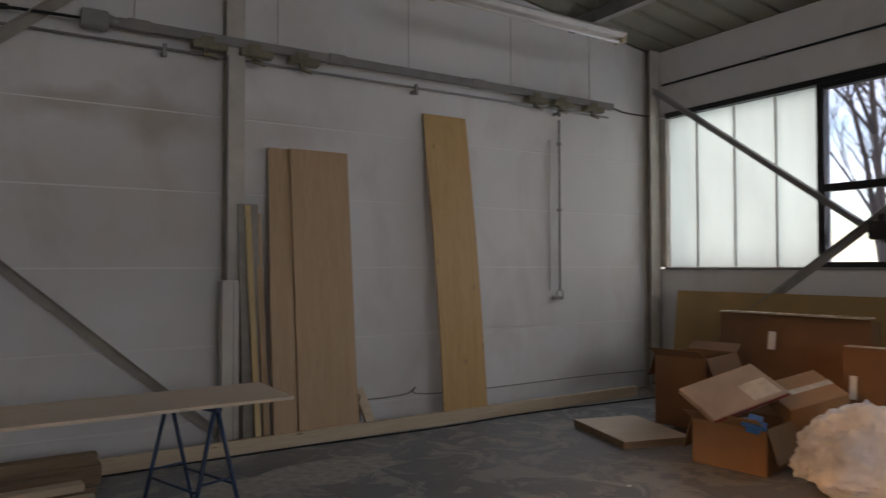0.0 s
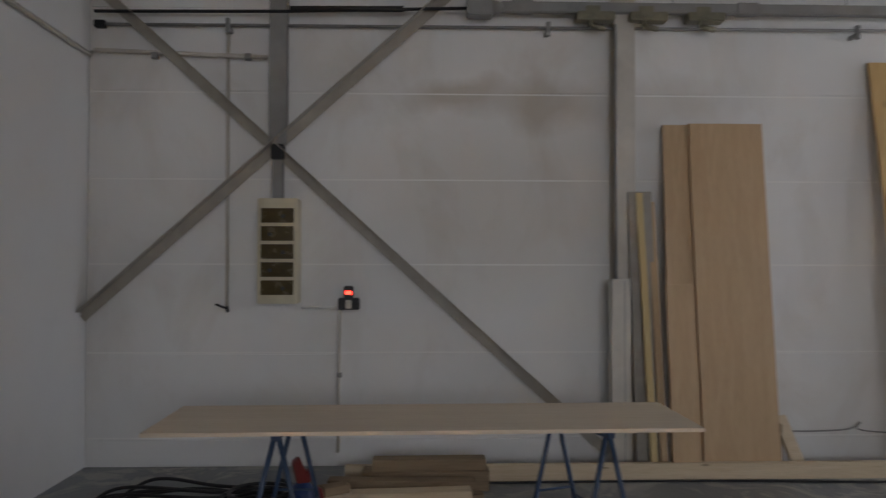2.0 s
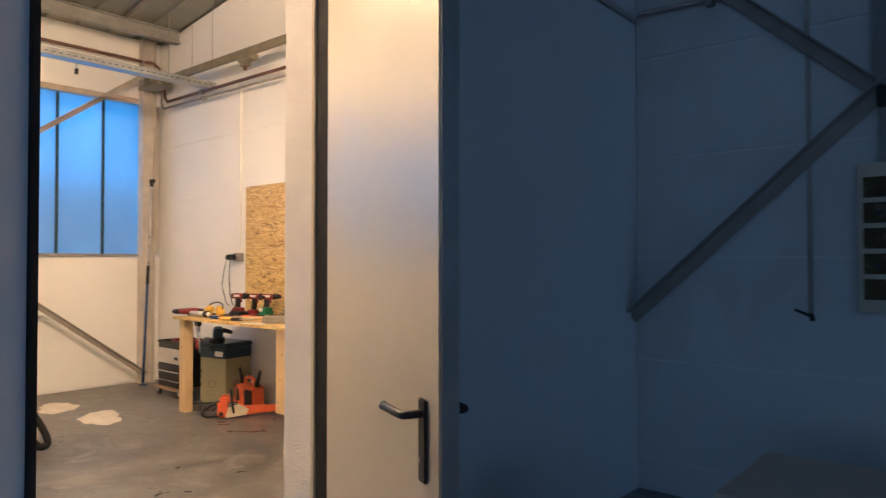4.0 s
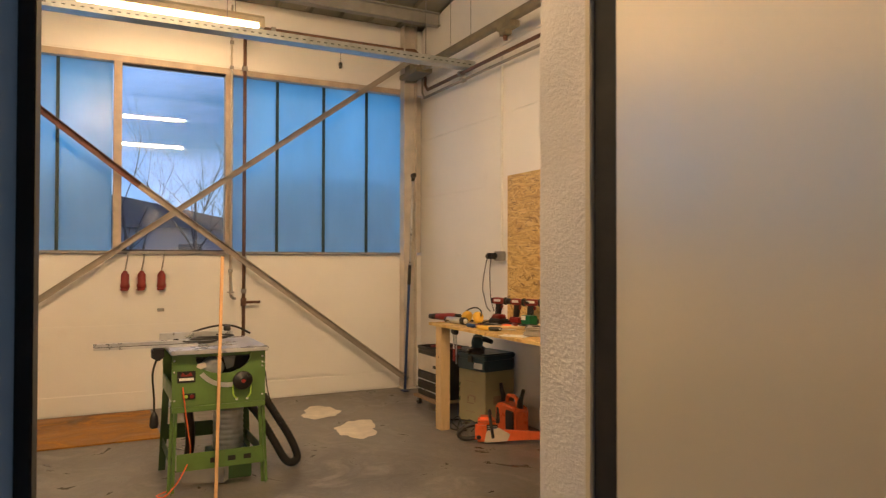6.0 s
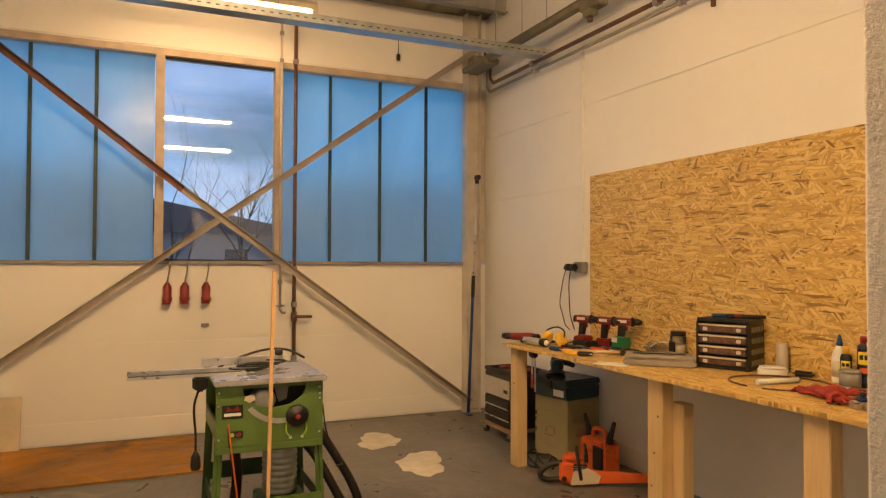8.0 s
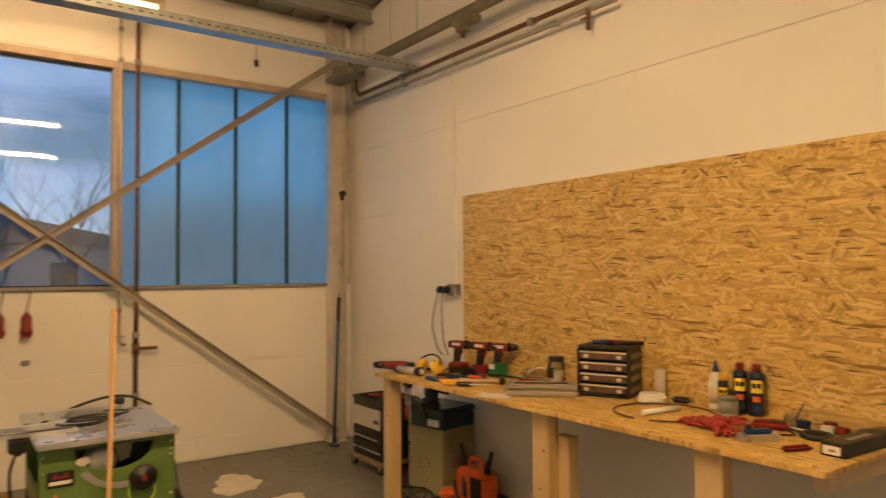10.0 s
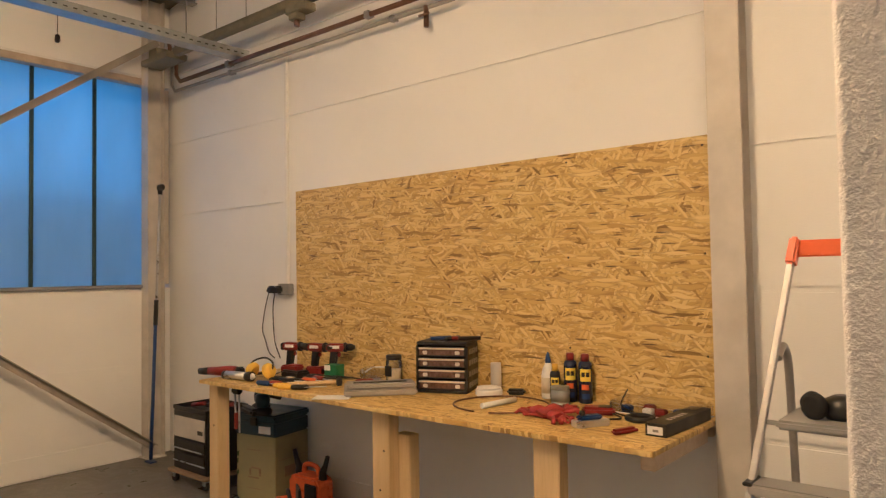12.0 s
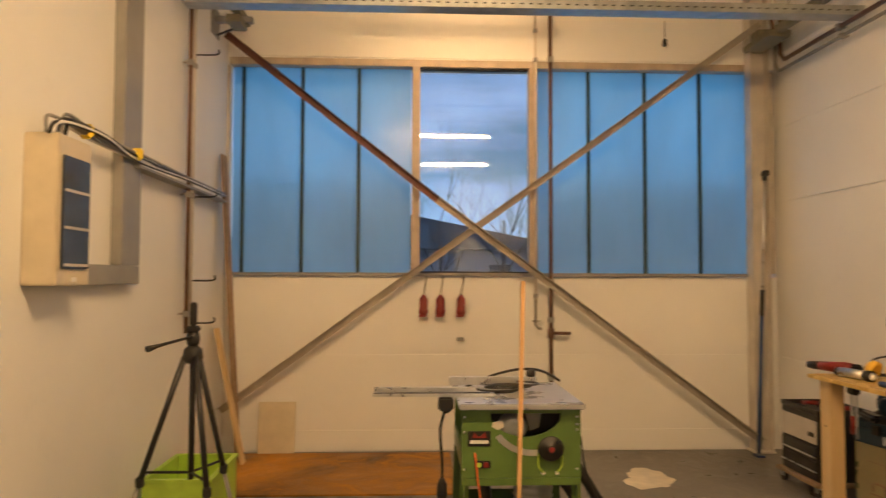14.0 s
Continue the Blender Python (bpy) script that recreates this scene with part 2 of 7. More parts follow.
M_WALL = wall_paint("white_wall_paint", (0.85, 0.84, 0.82))
M_WALL_A = wall_paint("stained_white_wall_paint", (0.78, 0.775, 0.765), stain=0.28)
M_SMOOTH = wall_paint("smooth_white_plaster", (0.80, 0.80, 0.80), grain=0.12)
M_ROUGH, _t, _b = nodes("rough_cast_plaster")
_v = world_coord(_t)
_g1, _g2, _g3 = noise_tex(_t, _v, 300, 3.0, 0.6), noise_tex(_t, world_coord(_t, (1, 1, 0.7)), 150, 3.0, 0.6), noise_tex(_t, _v, 6, 4.0)
_t.links.new(mix(_t, span(_t, _g3, 0.3, 0.7), (0.70, 0.67, 0.63), (0.78, 0.75, 0.71)), _b.inputs["Base Color"])
_b.inputs["Roughness"].default_value = 0.8
bump(_t, _b, mix(_t, 0.6, _g1, _g2), 0.9, 0.006)
M_CEIL = plain("ceiling_sheet_metal", (0.24, 0.235, 0.185), 0.5, 0.1, 0.2, 2.0)
M_FLOOR_A = concrete("bluish_concrete_floor", (0.15, 0.165, 0.175), (0.24, 0.255, 0.26), (0.42, 0.40, 0.37), 0.30, 0.49, 0.58, 0.85)
M_FLOOR_B = concrete("grey_concrete_floor", (0.085, 0.078, 0.070), (0.195, 0.182, 0.166), (0.32, 0.295, 0.265), 0.22)
M_STEEL = plain("pale_grey_steel_paint", (0.56, 0.52, 0.46), 0.45, 0.0, 0.16, 5.0)
M_STEEL_D = plain("mid_grey_steel_paint", (0.27, 0.265, 0.255), 0.45, 0.0, 0.2, 5.0)
M_BRACE = plain("grey_brown_steel_paint", (0.37, 0.335, 0.285), 0.45, 0.0, 0.2, 5.0)
M_RUST = plain("red_brown_primer", (0.16, 0.065, 0.045), 0.55, 0.0, 0.3, 6.0)
M_GALV = plain("galvanised_steel", (0.42, 0.45, 0.47), 0.38, 0.75, 0.25, 12.0)
M_OLIVE = plain("olive_grey_metal", (0.22, 0.20, 0.14), 0.5, 0.2, 0.3, 10.0)
M_COPPER = plain("brown_painted_pipe", (0.15, 0.08, 0.052), 0.42, 0.25, 0.3, 10.0)
M_DARK = plain("dark_frame_paint", (0.012, 0.012, 0.012), 0.4, 0.0, 0.3, 8.0)
M_RUBBER = plain("black_rubber", (0.010, 0.010, 0.010), 0.85)
M_LADDER = plain("dull_aluminium", (0.44, 0.42, 0.40), 0.42, 0.5, 0.2, 10.0)
M_NAVY = plain("navy_lacquer", (0.010, 0.014, 0.045), 0.3)
M_BLACK = plain("black_plastic", (0.013, 0.013, 0.014), 0.42)
M_FRAME = plain("beige_window_frame", (0.44, 0.37, 0.29), 0.45)
M_GLASS_A = frosted("milky_channel_glass", (0.66, 0.71, 0.66))
M_GLASS_B = frosted("blue_milky_channel_glass", (0.56, 0.79, 0.95))
M_CLEAR = clear_glass("window_glass")
M_SEAL = plain("dark_green_seal", (0.03, 0.06, 0.055), 0.5)
M_DOOR = plain("cream_metallic_door_paint", (0.62, 0.58, 0.48), 0.36, 0.55, 0.02, 1.2, 0.0)
M_PINE = wood("pine_timber", (0.68, 0.52, 0.27), (0.57, 0.40, 0.18))
M_PINE_X = wood("pine_plank", (0.70, 0.57, 0.41), (0.58, 0.44, 0.29), "x")
M_PLY = wood("birch_plywood", (0.60, 0.41, 0.245), (0.51, 0.335, 0.19), "z", 0.55, False)
M_PLY_Y = wood("yellow_plywood", (0.68, 0.44, 0.20), (0.56, 0.34, 0.135), "z", 0.5)
M_CHIP = wood("pale_plywood_sheet", (0.82, 0.70, 0.57), (0.74, 0.61, 0.47), "x", 0.6, False)
M_OLDWOOD = wood("weathered_timber", (0.34, 0.24, 0.15), (0.22, 0.15, 0.09), "x", 0.75)
M_OSB, M_OSB_TOP = osb("strand_board"), osb("strand_board_top", "xy")
M_CARD = plain("brown_cardboard", (0.34, 0.20, 0.10), 0.8, 0.0, 0.16, 3.0)
M_HARDBOARD = plain("yellow_brown_hardboard", (0.40, 0.255, 0.10), 0.6, 0.0, 0.15, 2.5)
M_CARD_D = plain("dark_cardboard", (0.22, 0.115, 0.055), 0.8, 0.0, 0.18, 3.0)
M_CARD_G = plain("greyish_cardboard", (0.42, 0.32, 0.24), 0.75, 0.0, 0.2, 3.0)
M_TAPE = plain("packing_tape", (0.62, 0.55, 0.45), 0.25)
M_WHITE = plain("white_plastic", (0.78, 0.77, 0.74), 0.35, 0.0, 0.06)
M_CREAM = plain("cream_plastic", (0.62, 0.55, 0.40), 0.4, 0.0, 0.1)
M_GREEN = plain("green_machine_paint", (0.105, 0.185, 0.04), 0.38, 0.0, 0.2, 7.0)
M_GREEN_D = plain("darker_machine_green", (0.035, 0.075, 0.02), 0.45, 0.0, 0.25, 7.0)
M_ALU = plain("aluminium", (0.66, 0.67, 0.68), 0.33, 0.85, 0.15, 14.0)
M_ALU_TOP = plain("cast_aluminium_table", (0.50, 0.51, 0.58), 0.30, 0.5, 0.06, 5.0)
M_RED = plain("red_plastic", (0.21, 0.016, 0.012), 0.38)
M_REDFAB = plain("red_rubber_glove", (0.30, 0.026, 0.018), 0.6, 0.0, 0.25, 14.0, 0.3)
M_ORANGE = plain("orange_plastic", (0.72, 0.13, 0.015), 0.35)
M_BLUE = plain("blue_plastic", (0.012, 0.045, 0.17), 0.35)
M_BLUE_TR = plain("blue_trestle_paint", (0.03, 0.065, 0.13), 0.4)
M_PETROL = plain("petrol_plastic", (0.01, 0.042, 0.066), 0.4)
M_YELLOW = plain("yellow_plastic", (0.80, 0.50, 0.02), 0.4)
M_LIME = plain("lime_green_plastic", (0.42, 0.62, 0.05), 0.4)
M_GREENBOX = plain("green_carton", (0.02, 0.16, 0.06), 0.5)
M_GREYCASE = plain("grey_carton", (0.33, 0.30, 0.26), 0.65)
M_BOXGREEN = plain("printed_beige_carton", (0.32, 0.29, 0.15), 0.7, 0.0, 0.12, 5.0)
M_AMBER = plain("amber_cover", (0.075, 0.05, 0.016), 0.22, 0.0, 0.35, 12.0)
M_SMOKED = plain("smoked_grey_cover", (0.05, 0.06, 0.075), 0.12, 0.0, 0.2, 6.0, 0.02)
M_FILLER = plain("spilled_cream_filler", (0.70, 0.63, 0.50), 0.7, 0.0, 0.15, 9.0, 0.3)
M_SHEET = concrete("orange_brown_formwork_sheet", (0.08, 0.034, 0.004), (0.60, 0.27, 0.010), (0.52, 0.235, 0.010), 0.42)
M_BAG = clear_glass("thin_clear_plastic", (0.95, 0.95, 0.95), 0.2)
M_PINKISH = plain("pinkish_clear_plastic", (0.13, 0.075, 0.065), 0.15, 0.0, 0.45, 30.0)
M_LABEL = plain("bright_yellow_print", (0.86, 0.66, 0.03), 0.35, 0.0, 0.05)
M_LED = glow("red_indicator", (1.0, 0.03, 0.02), 3.0)
M_TUBE = glow("lit_tube", TUBE_COLOR, TUBE_POWER)
# Weaker tubes for the west lamp, turned down to keep the wall above darker.
M_TUBE_DIM = glow("turned_down_lit_tube", TUBE_COLOR, TUBE_POWER * 0.07)
M_BARK = plain("grey_bark", (0.075, 0.06, 0.052), 0.85)
M_GROUND = plain("winter_ground", (0.10, 0.10, 0.07), 0.9, 0.0, 0.4, 0.2)
M_ROOF = plain("dark_roofing", (0.11, 0.115, 0.13), 0.6)
M_FACADE = plain("grey_facade", (0.30, 0.30, 0.32), 0.8)


# ---- mesh tools ----
def bm_new():
    return bmesh.new()


def add_box(bm, lo, hi, bevel=0.0, m=None):
    """A box from corner to corner, its edges rounded by bevel."""
    c = [(a + b) / 2 for a, b in zip(lo, hi)]
    s = [abs(b - a) for a, b in zip(lo, hi)]
    mm = Matrix.Translation(c) @ Matrix.Diagonal((*s, 1))
    r = bmesh.ops.create_cube(bm, size=1.0, matrix=(m @ mm) if m else mm)
    if bevel:
        es = list({e for v in r["verts"] for e in v.link_edges})
        bmesh.ops.bevel(bm, geom=es, offset=min(bevel, min(s) * 0.45), segments=2, affect="EDGES", clamp_overlap=True)
    return bm


def add_tube(bm, pts, r, seg=8, cap=True):
    """A round tube along a line of points; r may be one radius or one for each point."""
    pts = [Vector(p) for p in pts]
    rs = r if isinstance(r, (list, tuple)) else [r] * len(pts)
    rings, up = [], None
    for i, p in enumerate(pts):
        d = (pts[min(i + 1, len(pts) - 1)] - pts[max(i - 1, 0)]).normalized()
        if up is None:
            up = d.orthogonal().normalized()
        up = (up - d * up.dot(d))
        up = up.normalized() if up.length > 1e-6 else d.orthogonal().normalized()
        side = d.cross(up)
        rings.append([bm.verts.new(p + (up * math.cos(2 * math.pi * k / seg) + side * math.sin(2 * math.pi * k / seg)) * rs[i]) for k in range(seg)])
    for a, b in zip(rings, rings[1:]):
        for k in range(seg):
            f = bm.faces.new((a[k], a[(k + 1) % seg], b[(k + 1) % seg], b[k]))
            f.smooth = True
    if cap:
        bm.faces.new(list(reversed(rings[0])))
        bm.faces.new(rings[-1])
    return bm


def add_bar(bm, a, b, w, h, up=(0, 0, 1), bevel=0.002):
    """A square bar from a to b, w across and h along up."""
    a, b = Vector(a), Vector(b)
    d = (b - a)
    x = d.normalized()
    u = Vector(up)
    u = (u - x * u.dot(x)).normalized()
    s = u.cross(x)
    m = Matrix((x, s, u)).transposed().to_4x4()
    m.translation = (a + b) / 2
    return add_box(bm, (-d.length / 2, -w / 2, -h / 2), (d.length / 2, w / 2, h / 2), bevel, m)


def add_lathe(bm, prof, seg=20, m=None):
    """A turned shape from (radius, height) steps round z."""
    rings = []
    for r, z in prof:
        rings.append([bm.verts.new((m or Matrix()) @ Vector((max(r, 1e-4) * math.cos(2 * math.pi * k / seg), max(r, 1e-4) * math.sin(2 * math.pi * k / seg), z))) for k in range(seg)])
    for a, b in zip(rings, rings[1:]):
        for k in range(seg):
            bm.faces.new((a[k], a[(k + 1) % seg], b[(k + 1) % seg], b[k])).smooth = True
    bm.faces.new(list(reversed(rings[0])))
    bm.faces.new(rings[-1])
    return bm


def add_prism(bm, outline, lo, hi, axis="y", bevel=0.0, m=None):
    """An outline (two numbers a corner) pushed from lo to hi along an axis."""
    def at(p, d):
        q = {"x": (d, p[0], p[1]), "y": (p[0], d, p[1]), "z": (p[0], p[1], d)}[axis]
        return (m or Matrix()) @ Vector(q)
    a, b = [bm.verts.new(at(p, lo)) for p in outline], [bm.verts.new(at(p, hi)) for p in outline]
    fs = [bm.faces.new(a), bm.faces.new(list(reversed(b)))]
    n = len(outline)
    for k in range(n):
        fs.append(bm.faces.new((a[k], b[k], b[(k + 1) % n], a[(k + 1) % n])))
    bmesh.ops.recalc_face_normals(bm, faces=fs)
    if bevel:
        es = list({e for f in fs for e in f.edges})
        bmesh.ops.bevel(bm, geom=es, offset=bevel, segments=2, affect="EDGES", clamp_overlap=True)
    return bm


def box(lo, hi, bevel=0.003, m=None):
    return add_box(bm_new(), lo, hi, bevel, m)


def tube(pts, r, seg=8):
    return add_tube(bm_new(), pts, r, seg)


def bar(a, b, w, h, up=(0, 0, 1), bevel=0.002):
    return add_bar(bm_new(), a, b, w, h, up, bevel)


def lathe(prof, seg=20, m=None):
    return add_lathe(bm_new(), prof, seg, m)


def prism(outline, lo, hi, axis="y", bevel=0.0, m=None):
    return add_prism(bm_new(), outline, lo, hi, axis, bevel, m)


def mesh_of(name, bm, material):
    me = bpy.data.meshes.new(name)
    bm.normal_update()
    bm.to_mesh(me)
    bm.free()
    me.materials.append(material)
    return me


def part(name, bm, material, parent, label=""):
    """One mesh under a thing or under a part, in the parent's own space."""
    o = new(name, mesh_of(name, bm, material))
    o.parent = parent
    return tagged(o, label)


def thing(name, at, label, category, group="", rz=0.0, kind=""):
    """An Empty at a thing's base."""
    o = new(name)
    o.empty_display_size = 0.05
    o.matrix_world = pose(*at, 0, 0, rz)
    return tagged(o, label, category, group, kind)


def solo(name, bm, material, at, label, category, group="", rz=0.0, rx=0.0, ry=0.0):
    """A thing of one mesh."""
    o = new(name, mesh_of(name, bm, material))
    o.matrix_world = pose(*at, rx, ry, rz)
    return tagged(o, label, category, group)


def structure(name, bm, material, label="", category=""):
    o = new(name, mesh_of(name, bm, material))
    return tagged(o, label, category, "", "structure")


def sag(a, b, drop, n=10):
    """Points of a cable that hangs from a to b."""
    a, b = Vector(a), Vector(b)
    return [a.lerp(b, i / n) - Vector((0, 0, drop * 4 * (i / n) * (1 - i / n))) for i in range(n + 1)]


def smooth_path(pts, n=8):
    """A soft curve through points."""
    p = [Vector(q) for q in pts]
    p = [p[0] * 2 - p[1]] + p + [p[-1] * 2 - p[-2]]
    out = []
    for i in range(1, len(p) - 2):
        for k in range(n):
            t = k / n
            out.append(0.5 * ((2 * p[i]) + (p[i + 1] - p[i - 1]) * t + (2 * p[i - 1] - 5 * p[i] + 4 * p[i + 1] - p[i + 2]) * t * t
                              + (3 * p[i] - p[i - 1] - 3 * p[i + 1] + p[i + 2]) * t ** 3))
    return out + [p[-2]]




# ---- structure ----
N, WX, EX = 7.5, -9.5, 5.42
PE, PW, SB, SA = -3.43, -3.72, 2.80, -4.2
DOOR_S, DOOR_N, DOOR_H = 4.068, 5.057, 3.25
EAVES, SLOPE, RIDGE = 4.0, 0.13, -2.04


def roof(x):
    """Height of the underside of the pitched roof."""
    return EAVES + SLOPE * min(x - WX, EX - x)


def gable(x0, x1, z0, y0, y1, drop=0.0):
    """A wall piece from z0 up to the pitched roof."""
    top = [(x1, roof(x1) - drop)] + ([(RIDGE, roof(RIDGE) - drop)] if x0 < RIDGE < x1 else []) + [(x0, roof(x0) - drop)]
    return prism([(x0, z0), (x1, z0)] + top, y0, y1, "y")



structure("floor_a", box((PE - 0.145, SA - 0.25, -0.2), (EX + 0.25, N + 0.25, 0.0), 0), M_FLOOR_A, "bluish-grey dusty concrete floor with scuffs", "floor")
structure("floor_b", box((WX - 0.25, SB - 0.25, -0.2), (PE - 0.145, N + 0.25, 0.0), 0), M_FLOOR_B, "grey-brown smooth concrete floor with stains", "floor")

wall_north = structure("wall_north", gable(WX - 0.25, EX + 0.25, 0, N + 0.010, N + 0.25), M_WALL, "white painted wall of large aerated concrete slabs", "wall")
wall_west = structure("wall_west", add_box(box((WX - 0.25, SB - 0.25, 0), (WX - 0.010, N + 0.005, 1.46), 0), (WX - 0.25, SB - 0.25, 3.27), (WX - 0.010, N + 0.005, EAVES)), M_WALL, "white slab wall under and over a window band", "wall")
wall_east = structure("wall_east", add_box(add_box(box((EX + 0.014, SA, 0), (EX + 0.25, N + 0.014, 1.40), 0), (EX + 0.014, SA, 3.21), (EX + 0.25, N + 0.014, EAVES)),
                                        (EX + 0.014, SA, 1.40), (EX + 0.25, 2.95, 3.21)), M_WALL_A, "white slab wall round a window band", "wall")
structure("wall_south_b", gable(WX - 0.014, PW, 0, SB - 0.25, SB), M_SMOOTH, "smooth white plastered wall", "wall")
structure("wall_south_a", add_box(add_box(add_box(gable(PE, EX + 0.25, 3.18, SA - 0.25, SA), (PE, SA - 0.25, 0), (EX + 0.25, SA, 1.40)), (PE, SA - 0.25, 1.40), (-1.55, SA, 3.18)), (3.55, SA - 0.25, 1.40), (EX + 0.25, SA, 3.18)), M_SMOOTH, "plain unseen white wall round an added window band", "wall")
# Unseen window band, added so that fill light can enter the hall.
ws = thing("added_window_south", (1.0, SA - 0.1, 1.40), "unseen window band added to let fill light into the hall", "window", kind="structure")
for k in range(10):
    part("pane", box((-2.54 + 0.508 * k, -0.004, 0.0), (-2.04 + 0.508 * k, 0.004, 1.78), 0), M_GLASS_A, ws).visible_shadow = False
part_bm = box((PW, SA - 0.25, 0), (PE, DOOR_S, roof(PE)), 0)
add_box(part_bm, (PW, DOOR_N + 0.012, 0), (PE, N + 0.014, roof(PE)))
add_box(part_bm, (PW, DOOR_S, DOOR_H), (PE, DOOR_N + 0.012, roof(PE)))
structure("wall_partition", part_bm, M_SMOOTH, "white plastered partition wall with a door opening", "wall")

# rough-cast reveal of the doorway
rv = bm_new()
nx, nz = 90, 1200
grid = []
for i in range(nx + 1):
    col = []
    for k in range(nz + 1):
        x, z = PW - 0.004 + 0.188 * i / nx, DOOR_H * k / nz
        d = 0.0010 * noise.noise(Vector((x * 300, 3.1, z * 260))) + 0.0007 * noise.noise(Vector((x * 120, 9.0, z * 95))) + 0.003 * noise.noise(Vector((x * 9, 5.0, z * 7)))
        edge = min(1.0, i / 4.0)
        col.append(rv.verts.new((x, DOOR_N + d + 0.008 * (1 - edge) ** 2, z)))
    grid.append(col)
for i in range(nx):
    for k in range(nz):
        rv.faces.new((grid[i][k], grid[i + 1][k], grid[i + 1][k + 1], grid[i][k + 1])).smooth = True
structure("trim_reveal", rv, M_ROUGH, "rough-cast plaster on the door reveal", "wall")

# ceiling of ribbed sheet with purlins
cb = bm_new()
prof, y = [], SA - 0.2
while y < N + 0.2:
    prof += [(y, 0.03), (y + 0.04, 0.03), (y + 0.06, 0.0), (y + 0.31, 0.0)]
    y += 0.33
verts = [[cb.verts.new((x, a, roof(x) + z)) for a, z in prof] for x in (WX - 0.25, RIDGE, EX + 0.25)]
for va, vb in zip(verts, verts[1:]):
    for k in range(len(prof) - 1):
        cb.faces.new((va[k], vb[k], vb[k + 1], va[k + 1]))
add_prism(cb, [(x, roof(x) + d) for d, xs in ((0.06, (WX - 0.25, RIDGE, EX + 0.25)), (0.2, (EX + 0.25, RIDGE, WX - 0.25))) for x in xs], SA - 0.25, N + 0.25, "y")
structure("ceiling", cb, M_CEIL, "greenish-grey ribbed metal sheet on a pitched roof", "ceiling")
for x in (-9.05, -6.6, -1.9, 1.1, 4.1):
    pb, c = bm_new(), roof(x) - 0.006
    lo = SB + 0.01 if x < PW else SA + 0.01
    add_box(pb, (x - 0.045, lo, c - 0.012), (x + 0.045, N - 0.01, c), 0.002)
    add_box(pb, (x - 0.005, lo, c - 0.13), (x + 0.005, N - 0.01, c - 0.012))
    add_box(pb, (x - 0.045, lo, c - 0.142), (x + 0.045, N - 0.01, c - 0.13), 0.002)
    structure("trim_purlin", pb, M_STEEL_D, "grey steel ceiling beam", "beam")


def angle_bar(name, a, b, leg, material, label, off=(0, -1, 0)):
    """A rolled angle from a to b: one leg flat to the wall, the other standing out along off."""
    bm = bm_new()
    a, b, o = Vector(a), Vector(b), Vector(off)
    d = (b - a).normalized()
    up = o.cross(d)
    if up.z < 0:
        up = -up
    add_bar(bm, a, b, leg, 0.007, off, 0.001)
    add_bar(bm, a + up * (leg / 2 - 0.0035) + o * (leg / 2), b + up * (leg / 2 - 0.0035) + o * (leg / 2), leg, 0.007, up, 0.001)
    return structure(name, bm, material, label, "brace")


def column(name, x0, x1, y0, y1, label, flange_axis="y"):
    """A rolled steel column against a wall."""
    bm, t, top = bm_new(), 0.011, roof((x0 + x1) / 2) - 0.01
    if flange_axis == "y":
        add_box(bm, (x0, y0, 0), (x1, y0 + t, top), 0.002)
        add_box(bm, (x0, y1 - t, 0), (x1, y1, top), 0.002)
        c = (x0 + x1) / 2
        add_box(bm, (c - 0.005, y0 + t, 0), (c + 0.005, y1 - t, top))
    else:
        add_box(bm, (x0, y0, 0), (x0 + t, y1, top), 0.002)
        add_box(bm, (x1 - t, y0, 0), (x1, y1, top), 0.002)
        c = (y0 + y1) / 2
        add_box(bm, (x0 + t, c - 0.005, 0), (x1 - t, c + 0.005, top))
    add_box(bm, (x0 - 0.03, y0 - 0.02, 0), (x1 + 0.03, y1, 0.012), 0.002)
    return structure(name, bm, M_STEEL, label, "column")


column("trim_column_a", 0.285, 0.435, 7.385, 7.498, "pale grey steel column against the wall")
column("trim_column_b", -4.645, -4.50, 7.385, 7.498, "pale grey steel column against the wall")
column("trim_column_nw", -9.498, -9.38, 7.235, 7.39, "pale grey steel corner column")
column("trim_column_ne", 5.25, 5.41, 7.38, 7.498, "grey steel corner column")

# cross braces
BC = Vector((-2.082, 7.425, 2.235))
angle_bar("trim_brace_a_up", (-3.425, BC.y, 1.055), (0.10, BC.y, 4.22), 0.075, M_BRACE, "grey-brown steel angle brace")
angle_bar("trim_brace_a_down", (-3.425, BC.y + 0.012, 3.435), (0.25, BC.y + 0.012, 0.10), 0.075, M_BRACE, "grey-brown steel angle brace")
BX = -9.33
angle_bar("trim_brace_b_up", (BX, 2.83, 0.375), (BX, 7.30, 3.605), 0.056, M_BRACE, "grey-brown steel angle brace", (1, 0, 0))
angle_bar("trim_brace_b_down_top", (BX + 0.012, 2.83, 3.435), (BX + 0.012, 4.567, 2.085), 0.056, M_RUST, "red-brown primed steel angle brace", (1, 0, 0))
angle_bar("trim_brace_b_down", (BX + 0.012, 4.567, 2.085), (BX + 0.012, 7.25, 0.11), 0.056, M_BRACE, "grey-brown steel angle brace", (1, 0, 0))
angle_bar("trim_brace_e_down", (5.27, 7.34, 3.50), (5.27, 2.95, 0.30), 0.07, M_STEEL_D, "grey steel angle brace", (-1, 0, 0))
angle_bar("trim_brace_e_up", (5.26, 7.34, 0.03), (5.26, 2.95, 3.26), 0.07, M_STEEL_D, "grey steel angle brace", (-1, 0, 0))

